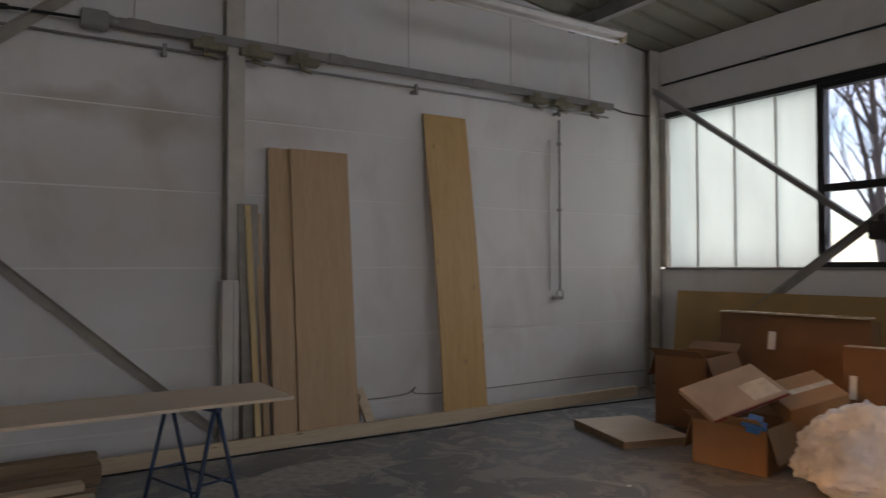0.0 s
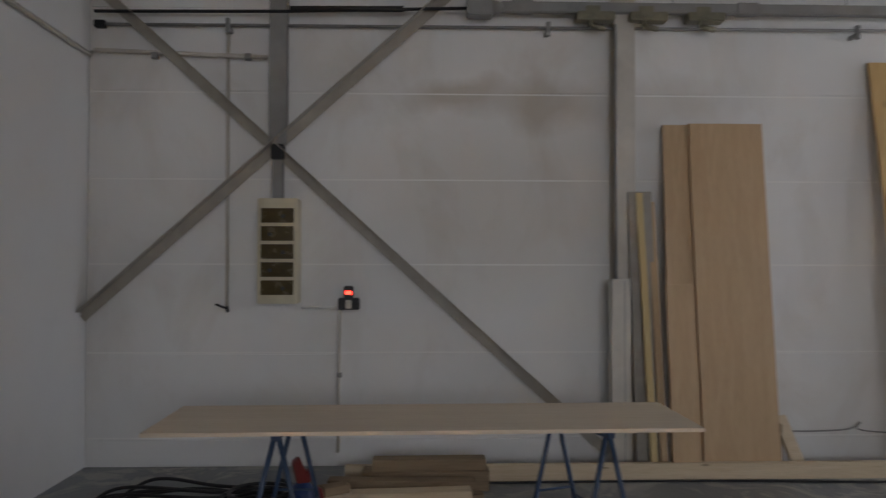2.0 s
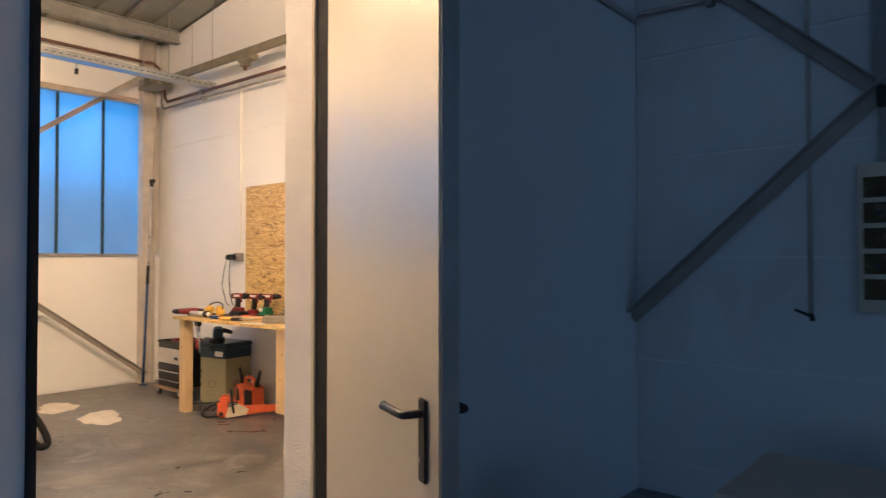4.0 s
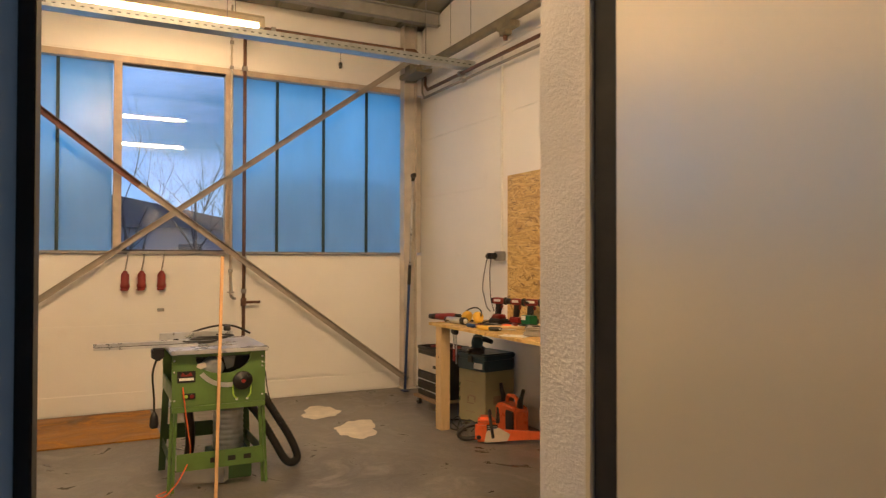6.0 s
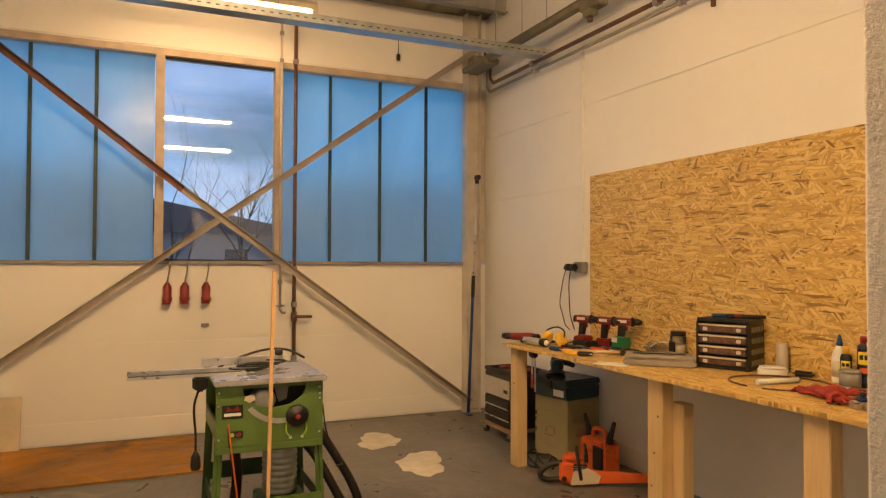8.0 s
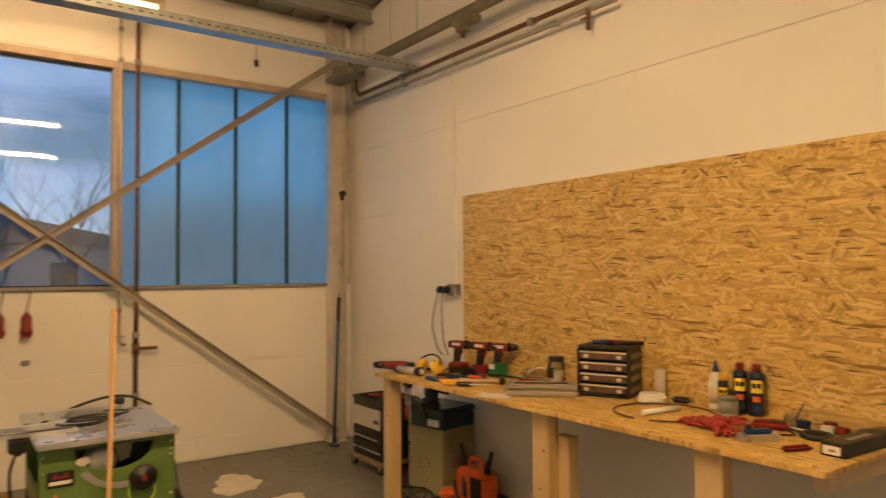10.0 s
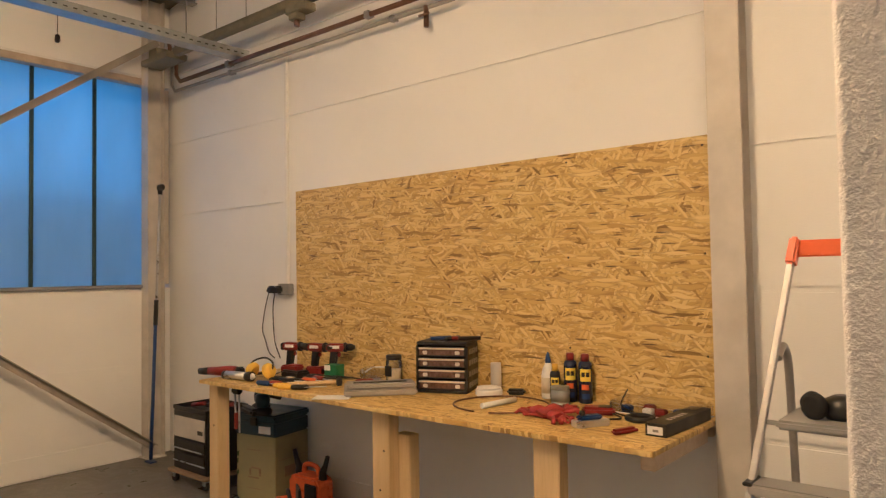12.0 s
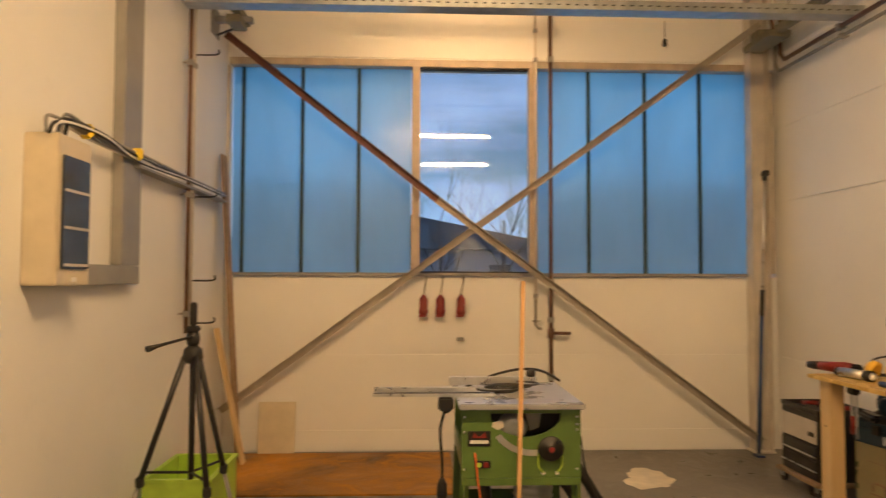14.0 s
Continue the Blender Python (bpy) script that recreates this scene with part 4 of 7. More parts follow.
# ---- table saw ----
saw = thing("table_saw", (-7.17, 4.885, 0.0), "green table saw with grey aluminium top on a steel stand", "table saw")
saw.scale = (1.0, 1.06, 1.0)
part("tabletop", box((-0.34, -0.275, 0.838), (0.33, 0.275, 0.866), 0.006), M_ALU_TOP, saw, "grey cast aluminium top")
part("top_edge", box((0.331, -0.27, 0.842), (0.335, 0.27, 0.862), 0.001), M_ALU, saw, "bright milled front edge")
part("table_insert", box((-0.22, -0.05, 0.8665), (0.18, 0.05, 0.869), 0.001), M_STEEL_D, saw)
for lo, hi in (((-0.285, -0.262, 0.55), (-0.27, 0.262, 0.836)), ((-0.27, 0.25, 0.55), (0.27, 0.262, 0.836)),
               ((-0.27, -0.262, 0.55), (0.27, -0.25, 0.645)), ((-0.27, -0.25, 0.55), (0.27, 0.25, 0.562))):
    part("housing_panel", box(lo, hi, 0.002), M_GREEN, saw)
# front panel, cut out round the tilt slot
fp = [(-0.262, 0.52), (0.262, 0.52), (0.262, 0.836), (0.175, 0.836), (0.175, 0.812)]
fp += [(0.02 + 0.155 * math.cos(a), 0.812 - 0.105 * math.sin(a)) for a in [math.pi * k / 14 for k in range(1, 14)]]
fp += [(-0.135, 0.812), (-0.135, 0.836), (-0.262, 0.836)]
part("front_panel", prism(fp, 0.272, 0.287, "x"), M_GREEN, saw, "green front panel with a curved slot")
part("slot_lip", box((0.272, -0.134, 0.815), (0.286, 0.174, 0.836), 0.001), M_GREEN, saw)
part("inner_shell", box((-0.265, -0.20, 0.60), (0.16, 0.2, 0.80), 0.01), M_BLACK, saw, "dark motor bay")
part("motor", lathe([(0.055, 0), (0.06, 0.02), (0.06, 0.10), (0.045, 0.115), (0.02, 0.118)], 18, Matrix.Translation((0.162, -0.03, 0.745)) @ pose(0, 0, 0, 0, 90, 0)), M_GALV, saw, "grey motor end")
part("tilt_arm", prism([(0.03, 0.80), (0.10, 0.80), (0.09, 0.735), (0.05, 0.72)], 0.20, 0.215, "x"), M_STEEL_D, saw)
part("tilt_pointer", prism([(-0.125, 0.775), (-0.085, 0.785), (-0.075, 0.755), (-0.105, 0.74), (-0.13, 0.755)], 0.2875, 0.290, "x"), M_STEEL, saw, "pale tilt pointer")
part("arc_scale", prism([(math.cos(a) * r, math.sin(a) * r) for r, aa in ((0.20, range(11)), (0.172, range(10, -1, -1))) for a in [math.radians(215 + 75 * k / 10) for k in aa]], 0.0, 0.003, "x", 0,
                        Matrix.Translation((0.2875, 0.05, 0.82))), M_ALU, saw, "bright tilt scale")
part("name_plate", box((0.2875, -0.235, 0.665), (0.290, -0.135, 0.735), 0.001), M_DARK, saw, "dark plate with a pale logo shape")
part("logo", prism([(-0.032, 0.0), (-0.022, 0.026), (-0.008, 0.010), (0.0, 0.006), (0.010, 0.012), (0.024, 0.026), (0.034, 0.0)], 0, 0.001, "x", 0, Matrix.Translation((0.2904, -0.185, 0.704))), M_RED, saw)
part("logo_bar", box((0.2904, -0.225, 0.678), (0.2912, -0.145, 0.694), 0), M_WHITE, saw)
hw = lathe([(0.022, 0), (0.022, 0.02), (0.052, 0.022), (0.058, 0.03), (0.052, 0.038), (0.02, 0.036), (0.018, 0.05)], 20, Matrix.Translation((0.288, 0.125, 0.66)) @ pose(0, 0, 0, 0, 90, 0))
wheel = part("hand_wheel", hw, M_BLACK, saw, "black hand wheel")
part("wheel_hub", lathe([(0.012, 0), (0.012, 0.006)], 14, Matrix.Translation((0.338, 0.125, 0.66)) @ pose(0, 0, 0, 0, 90, 0)), M_RED, wheel, "red hub")
part("wheel_knob", tube([(0.322, 0.16, 0.69), (0.354, 0.16, 0.69)], 0.010, 10), M_BLACK, wheel)
for y0, y1 in ((0.075, 0.095), (0.175, 0.155)):
    part("guide_rod", tube(smooth_path([(0.295, y0, 0.635), (0.295, y0, 0.575), (0.295, y1, 0.545)], 5), 0.0045, 7), M_LIME, saw, "thin bent guide rod")
    part("rod_end", lathe([(0.008, 0), (0.008, 0.006)], 8, Matrix.Translation((0.292, y1, 0.543)) @ pose(0, 0, 0, 0, 90, 0)), M_WHITE, saw)
for y, z in ((-0.25, 0.80), (-0.25, 0.73), (0.245, 0.80), (0.245, 0.765), (0.245, 0.74), (0.245, 0.56), (-0.25, 0.56)):
    part("screw", lathe([(0.006, 0), (0.006, 0.003), (0.003, 0.004)], 8, Matrix.Translation((0.2872, y, z)) @ pose(0, 0, 0, 0, 90, 0)), M_ALU, saw)
part("switch_plate", box((0.2875, -0.205, 0.565), (0.293, -0.135, 0.60), 0.006), M_BLACK, saw)
part("start_button", lathe([(0.011, 0), (0.011, 0.006)], 12, Matrix.Translation((0.293, -0.187, 0.582)) @ pose(0, 0, 0, 0, 90, 0)), M_LIME, saw, "green start button")
part("stop_button", lathe([(0.012, 0), (0.012, 0.008)], 12, Matrix.Translation((0.293, -0.155, 0.582)) @ pose(0, 0, 0, 0, 90, 0)), M_RED, saw, "red stop button")
# Front legs take the lighter green, rear legs the darker one.
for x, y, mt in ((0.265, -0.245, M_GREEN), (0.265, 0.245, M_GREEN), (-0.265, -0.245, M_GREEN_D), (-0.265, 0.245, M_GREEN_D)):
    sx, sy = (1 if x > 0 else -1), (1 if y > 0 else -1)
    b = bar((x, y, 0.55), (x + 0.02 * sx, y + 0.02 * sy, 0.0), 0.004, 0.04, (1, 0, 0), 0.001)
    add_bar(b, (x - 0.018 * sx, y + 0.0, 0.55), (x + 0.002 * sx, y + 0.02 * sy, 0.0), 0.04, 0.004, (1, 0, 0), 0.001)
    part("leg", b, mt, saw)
part("apron", box((0.262, -0.262, 0.485), (0.29, 0.262, 0.519), 0.002), M_GREEN, saw)
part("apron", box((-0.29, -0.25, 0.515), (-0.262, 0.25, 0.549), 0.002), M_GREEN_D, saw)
part("lower_panel", box((0.283, -0.235, 0.13), (0.288, 0.262, 0.235), 0.001), M_GREEN, saw, "green lower panel with three dark emblems")
for y in (-0.03, 0.07, 0.16):
    part("emblem", box((0.2885, y - 0.022, 0.165), (0.2895, y + 0.022, 0.195), 0.004), M_DARK, saw)
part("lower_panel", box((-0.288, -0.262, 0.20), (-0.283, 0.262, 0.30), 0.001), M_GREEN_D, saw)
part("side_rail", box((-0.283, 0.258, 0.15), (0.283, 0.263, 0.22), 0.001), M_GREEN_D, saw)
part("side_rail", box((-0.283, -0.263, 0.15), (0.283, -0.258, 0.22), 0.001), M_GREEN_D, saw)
# fence and sliding rails that stand out to the side
part("fence_rail", box((-0.04, -0.66, 0.868), (-0.005, 0.06, 0.89), 0.002), M_ALU, saw, "aluminium sliding rail")
part("fence_rail", box((0.10, -0.66, 0.8665), (0.13, -0.10, 0.882), 0.002), M_ALU, saw, "aluminium sliding rail")
part("rail_groove", box((0.104, -0.655, 0.8822), (0.126, -0.12, 0.8845), 0.0005), M_DARK, saw, "dark groove")
part("fence", box((-0.10, -0.30, 0.892), (-0.06, 0.13, 0.935), 0.003), M_ALU, saw, "aluminium fence")
part("fence_clamp", add_box(box((0.08, -0.36, 0.80), (0.15, -0.29, 0.865), 0.008), (0.06, -0.34, 0.78), (0.10, -0.30, 0.83), 0.008), M_BLACK, saw, "black fence clamp")
part("knob", lathe([(0.02, 0), (0.024, 0.01), (0.02, 0.03), (0.008, 0.035)], 12, Matrix.Translation((-0.08, 0.10, 0.935))), M_BLACK, saw)
part("power_cord", tube(smooth_path([(0.10, -0.33, 0.79), (0.10, -0.35, 0.70), (0.09, -0.34, 0.55), (0.10, -0.34, 0.45)], 6), 0.006, 7), M_BLACK, saw)
part("plug", lathe([(0.02, 0), (0.026, 0.02), (0.022, 0.07), (0.009, 0.10)], 12, Matrix.Translation((0.10, -0.34, 0.37))), M_BLACK, saw, "black mains plug")
part("cable_coil", tube([(0.02 + 0.055 * math.cos(a) * (1 + 0.2 * math.sin(a * 0.3)), -0.10 + 0.10 * math.sin(a) + 0.006 * a, 0.876 + 0.0018 * a) for a in [k * 0.35 for k in range(64)]], 0.005, 6), M_BLACK, saw, "coiled black cable on the top")
part("hose", tube(smooth_path([(-0.06, -0.22, 0.885), (-0.10, -0.08, 0.94), (-0.14, 0.06, 0.965), (-0.17, 0.17, 0.95), (-0.16, 0.26, 0.90)], 7), 0.007, 8), M_DARK, saw, "dark guard hose")
part("power_cord", tube(smooth_path([(0.25, 0.27, 0.70), (0.25, 0.29, 0.55), (0.24, 0.34, 0.42), (0.23, 0.39, 0.36), (0.22, 0.35, 0.34)], 6), 0.004, 6), M_BLACK, saw)
# orange cable that hangs through the stand
part("orange_cable", tube(smooth_path([(0.30, -0.205, 0.64), (0.30, -0.19, 0.50), (0.28, -0.17, 0.35), (0.27, -0.16, 0.22), (0.32, -0.22, 0.10), (0.36, -0.30, 0.02), (0.30, -0.34, 0.012), (0.24, -0.28, 0.012)], 7), 0.004, 7), M_ORANGE, saw, "orange cable")

solo("pine_stick", bar((0.055, -0.025, 0.0), (-0.07, 0.025, 1.43), 0.022, 0.018, (0, 1, 0), 0.002), M_PLY_Y, (-6.755, 4.86, 0.0), "thin upright pine slat leaning on the saw table", "slat")
for y, mt, lab in ((5.10, M_GALV, "ribbed grey metal bucket under the saw"),):
    bk = thing("metal_bucket", (-7.16, 4.985, 0.0), lab, "bucket")
    prof = [(0.088, 0.17)]
    for k in range(8):
        prof += [(0.094, 0.18 + k * 0.034), (0.100, 0.19 + k * 0.034), (0.094, 0.20 + k * 0.034)]
    part("shell", lathe(prof, 22), M_GALV, bk)
    part("base_crate", box((-0.12, -0.13, 0.0), (0.12, 0.13, 0.17), 0.006), M_GREEN_D, bk)
vh = thing("suction_hose", (-7.08, 5.17, 0.0), "grey ribbed suction hose looped on the floor behind the saw", "hose")
hp = smooth_path([(-0.05, -0.10, 0.50), (-0.02, 0.00, 0.38), (0.0, 0.10, 0.20), (0.01, 0.17, 0.075), (0.0, 0.225, 0.045), (-0.03, 0.265, 0.075), (-0.05, 0.22, 0.20), (-0.06, 0.12, 0.37), (-0.08, 0.04, 0.50)], 16)
part("hose", tube(hp, [0.028 if k % 2 else 0.024 for k in range(len(hp))], 10), M_DARK, vh)
solo("vacuum_pipe", tube(smooth_path([(0, 0, 0.03), (0.02, 0.02, 0.25), (0.03, 0.0, 0.46)], 5), 0.03, 10), M_DARK, (-7.26, 4.74, 0.0), "dark suction pipe under the saw", "pipe")
solo("wood_offcut", box((-0.14, -0.05, 0.0), (0.14, 0.05, 0.10), 0.004), M_STEEL_D, (-7.08, 4.83, 0.0), "grey offcut block under the saw", "block", rz=60)

# ---- under the bench ----
tc = thing("tool_chest", (-8.40, 7.22, 0.0), "black and silver tool chest on a wheeled board", "tool chest")
part("dolly", box((-0.26, -0.20, 0.075), (0.26, 0.22, 0.10), 0.004), M_OLDWOOD, tc, "wooden wheeled board")
for x in (-0.21, 0.21):
    for y in (-0.16, 0.18):
        w = part("caster", tube([(x, y - 0.014, 0.033), (x, y + 0.014, 0.033)], 0.033, 14), M_BLACK, tc)
        part("fork", box((x - 0.02, y - 0.02, 0.033), (x + 0.02, y + 0.02, 0.075), 0.004), M_GALV, w)
part("body", box((-0.23, -0.165, 0.10), (0.23, 0.19, 0.545), 0.008), M_BLACK, tc)
part("front_lid", box((-0.215, -0.172, 0.345), (0.215, -0.1655, 0.50), 0.004), M_STEEL, tc, "silver front flap")
part("label_plate", box((0.12, -0.1745, 0.39), (0.19, -0.1725, 0.42), 0.001), M_DARK, tc)
for z in (0.25, 0.155):
    d = part("drawer", box((-0.215, -0.174, z), (0.215, -0.1655, z + 0.08), 0.004), M_DARK, tc)
    part("drawer_handle", box((-0.215, -0.180, z + 0.006), (0.215, -0.1742, z + 0.016), 0.001), M_ALU, d, "bright handle strip")
part("tray_rim", add_box(add_box(add_box(box((-0.23, -0.17, 0.545), (0.23, -0.16, 0.575), 0.002), (-0.23, 0.18, 0.545), (0.23, 0.19, 0.575)), (-0.23, -0.16, 0.545), (-0.22, 0.18, 0.575)), (0.22, -0.16, 0.545), (0.23, 0.18, 0.575)), M_BLACK, tc)
for k, (mt, x) in enumerate(((M_RED, -0.1), (M_BLACK, 0.02), (M_RED, 0.12))):
    solo("hand_tool", tube([(x - 0.08, -0.05 + k * 0.05, 0.0), (x + 0.05, -0.02 + k * 0.05, 0.02)], 0.015, 8), mt, (-8.38, 7.22, 0.562), "small red and black hand tool in the chest tray", "tool")

cx = thing("carton_box", (-7.68, 7.26, 0.0), "tall beige printed carton under the bench", "box", rz=10)
part("carton", box((-0.18, -0.15, 0.0), (0.18, 0.18, 0.46), 0.004), M_BOXGREEN, cx)
for x, z, w, h in ((-0.02, 0.17, 0.10, 0.010), (-0.05, 0.19, 0.016, 0.045), (0.04, 0.19, 0.020, 0.05), (0.0, 0.235, 0.075, 0.012), (-0.02, 0.36, 0.13, 0.004), (-0.02, 0.10, 0.13, 0.004)):
    part("print", box((x - w / 2, -0.1515, z), (x + w / 2, -0.1505, z + h), 0), M_OLDWOOD, cx, "brown printed line of the pictured tool")
for z, w in ((0.33, 0.026), (0.20, 0.022), (0.28, 0.018)):
    part("print", prism([(-0.178, z), (-0.178 + w, z + 0.014), (-0.178 + w * 0.8, z - 0.02), (-0.17, z - 0.03)], -0.1515, -0.1505, "y"), M_GREEN_D, cx, "green printed leaf mark")
part("flap_seam", box((0.1802, -0.12, 0.30), (0.1812, 0.15, 0.303), 0), M_OLDWOOD, cx, "dark fold line")
part("print", box((0.1802, -0.06, 0.18), (0.1812, 0.08, 0.25), 0), M_OLDWOOD, cx, "brown printed block")
pc = thing("power_tool_case", (-7.68, 7.26, 0.461), "petrol-blue power tool case standing on a carton", "tool case", rz=10)
part("body", box((-0.19, -0.16, 0.0), (0.19, 0.18, 0.105), 0.012), M_PETROL, pc)
part("lid", box((-0.195, -0.165, 0.105), (0.195, 0.185, 0.15), 0.012), M_PETROL, pc)
part("latch", box((-0.03, -0.175, 0.07), (0.03, -0.16, 0.125), 0.004), M_BLACK, pc)
part("label_plate", box((0.04, -0.1625, 0.02), (0.15, -0.1602, 0.07), 0.001), M_WHITE, pc, "pale label")
def sander(at, rz, s=1.0):
    t = thing("sander", at, "dark blue-green hand-held sander lying on the tool case", "sander", "power tools", rz)
    part("motor_body", lathe([(0.03, 0.045), (0.045, 0.06), (0.05, 0.10), (0.04, 0.135), (0.02, 0.145)], 16), M_PETROL, t)
    part("pad", lathe([(0.06, 0.0), (0.065, 0.01), (0.065, 0.03), (0.035, 0.05)], 18), M_BLACK, t)
    part("grip", tube(smooth_path([(0.03, 0, 0.11), (0.09, 0, 0.105), (0.16, 0, 0.09)], 5), [0.026, 0.024, 0.022, 0.022, 0.024, 0.024, 0.022, 0.022, 0.02, 0.02, 0.018], 10), M_BLACK, t)
    return t
sander((-7.74, 7.22, 0.612), 20)
sander((-7.58, 7.12, 0.612), 160)
solo("jigsaw_sander", box((-0.13, -0.035, 0.0), (0.10, 0.035, 0.045), 0.014), M_BLACK, (-7.66, 7.08, 0.612), "flat black sanding tool on the tool case", "power tool", rz=-15)
ck = thing("hanging_clamp", (-7.45, 6.84, 0.70), "tool hanging under the bench edge on its hook", "tool")
part("head", box((-0.05, -0.02, 0.10), (0.03, 0.02, 0.162), 0.01), M_DARK, ck)
part("shaft", tube([(-0.03, 0, 0.10), (-0.02, 0, -0.12)], 0.006, 8), M_ALU, ck)
part("shaft", tube([(0.015, 0, 0.10), (0.018, 0, -0.14)], 0.006, 8), M_ALU, ck)
part("handle", tube([(-0.02, 0, -0.12), (-0.02, 0, -0.02)], 0.012, 8), M_RED, ck)

jc = thing("fuel_canister", (-7.25, 7.26, 0.0), "orange double fuel canister with black spouts", "canister")
part("body", prism([(-0.15, 0.0), (0.15, 0.0), (0.15, 0.20), (0.12, 0.235), (-0.11, 0.235), (-0.15, 0.20)], -0.07, 0.07, "y", 0.014), M_ORANGE, jc)
part("handle", tube(smooth_path([(-0.07, 0, 0.225), (-0.06, 0, 0.285), (0.0, 0, 0.30), (0.07, 0, 0.285), (0.08, 0, 0.225)], 5), 0.016, 10), M_ORANGE, jc)
part("side_bottle", box((0.03, -0.085, 0.03), (0.145, -0.07, 0.20), 0.012), M_BLACK, jc)
for x, d in ((-0.12, -0.05), (0.12, 0.05)):
    part("spout", tube([(x, 0, 0.22), (x, 0, 0.265), (x + d * 0.6, 0, 0.32), (x + d, 0, 0.375)], [0.03, 0.024, 0.016, 0.014], 10), M_BLACK, jc)
cs = thing("chainsaw", (-7.07, 6.95, 0.0), "orange and white chainsaw with an orange bar cover on the floor", "chainsaw", rz=58)
part("engine_housing", box((-0.12, -0.07, 0.01), (0.06, 0.07, 0.16), 0.02), M_ORANGE, cs)
part("top_cover", box((-0.10, -0.06, 0.15), (0.03, 0.06, 0.20), 0.02), M_ORANGE, cs)
part("side_cover", prism([(-0.05, 0.01), (0.13, 0.03), (0.15, 0.08), (0.06, 0.13), (-0.03, 0.10)], -0.085, -0.071, "y", 0.004), M_CREAM, cs, "cream sprocket cover")
part("rear_handle", tube(smooth_path([(-0.10, 0, 0.14), (-0.20, 0, 0.11), (-0.25, 0, 0.05), (-0.20, 0, 0.02), (-0.10, 0, 0.03)], 6), 0.017, 10), M_BLACK, cs)
part("front_handle", tube(smooth_path([(0.02, -0.08, 0.05), (0.0, -0.09, 0.17), (-0.01, 0.0, 0.24), (0.0, 0.09, 0.17), (0.02, 0.08, 0.05)], 6), 0.012, 10), M_BLACK, cs)
part("hand_guard", prism([(0.04, 0.16), (0.07, 0.16), (0.06, 0.25), (0.045, 0.26)], -0.07, 0.07, "y", 0.004), M_BLACK, cs)
part("bar_cover", prism([(0.06, 0.02), (0.45, 0.045), (0.50, 0.07), (0.45, 0.10), (0.06, 0.11)], -0.065, -0.035, "y", 0.006), M_ORANGE, cs, "orange bar cover")
part("starter_grip", tube([(-0.02, 0.072, 0.10), (-0.02, 0.10, 0.10)], 0.02, 10), M_BLACK, cs)
part("engine_block", box((-0.03, -0.078, 0.08), (0.055, -0.0702, 0.15), 0.004), M_BLACK, cs, "black finned engine side")
for k in range(4):
    part("fin", box((-0.025, -0.082, 0.09 + 0.014 * k), (0.05, -0.0782, 0.096 + 0.014 * k), 0.001), M_GALV, cs)
part("filler_cap", lathe([(0.016, 0), (0.018, 0.006), (0.012, 0.012)], 12, Matrix.Translation((-0.09, -0.071, 0.05)) @ pose(0, 0, 0, 90)), M_BLACK, cs)
rnd = random.Random(5)
solo("cable_tangle", tube(smooth_path([(0.28 * math.cos(k * 1.3) * (0.5 + 0.5 * rnd.random()), 0.16 * math.sin(k * 1.1) * (0.5 + 0.5 * rnd.random()), 0.008 + 0.012 * (k % 3)) for k in range(16)], 6), 0.006, 6), M_BLACK, (-7.62, 6.96, 0.0), "tangled black cable on the floor under the bench", "cable")

# ---- on the bench ----
Z = 0.886
def power_drill(at, rz, body, low, chuck=True):
    t = thing("cordless_drill", at, "red and black cordless drill standing on its battery", "drill", "cordless drills", rz)
    part("motor_body", prism([(-0.07, 0.155), (0.05, 0.155), (0.065, 0.18), (0.055, 0.205), (-0.06, 0.21), (-0.08, 0.185)], -0.032, 0.032, "y", 0.01), body, t)
    part("grip", prism([(-0.055, 0.05), (-0.01, 0.05), (0.01, 0.165), (-0.045, 0.165)], -0.02, 0.02, "y", 0.008), M_BLACK, t)
    part("battery", box((-0.085, -0.036, 0.0), (0.035, 0.036, 0.055), 0.009), low, t)
    part("chuck", lathe([(0.024, 0), (0.024, 0.035), (0.012, 0.06)], 14, Matrix.Translation((0.06, 0, 0.182)) @ pose(0, 0, 0, 0, 90, 0)), M_BLACK, t)
    part("trigger", box((0.0, -0.008, 0.12), (0.022, 0.008, 0.15), 0.004), M_RED, t)
    part("motor_cap", prism([(-0.088, 0.16), (-0.072, 0.157), (-0.072, 0.208), (-0.088, 0.20)], -0.03, 0.03, "y", 0.004), M_BLACK, t, "black rear cap")
    part("gear_collar", lathe([(0.031, 0), (0.033, 0.006), (0.031, 0.016)], 14, Matrix.Translation((0.046, 0, 0.182)) @ pose(0, 0, 0, 0, 90, 0)), M_DARK, t)
    part("label_plate", box((-0.05, -0.0335, 0.176), (0.02, -0.0322, 0.196), 0), M_WHITE, t, "pale name strip")
    part("battery_latch", box((0.0352, -0.02, 0.015), (0.041, 0.02, 0.04), 0.003), M_BLACK, t)
    return t
power_drill((-7.42, 7.26, Z), 18, M_RED, M_RED)
power_drill((-7.22, 7.31, Z), 14, M_RED, M_RED)
power_drill((-7.10, 7.37, Z), 35, M_RED, M_BLACK)
ch2 = thing("battery_charger", (-7.241, 7.132, Z), "red and black battery charger between the drills", "charger")
part("base", box((-0.09, -0.05, 0.0), (0.09, 0.05, 0.05), 0.01), M_BLACK, ch2)
part("battery", box((-0.06, -0.035, 0.051), (0.05, 0.035, 0.085), 0.008), M_RED, ch2, "red battery")
ig = thing("angle_grinder", (-7.60, 6.86, Z + 0.036), "red and black angle grinder lying on the bench", "grinder", rz=28)
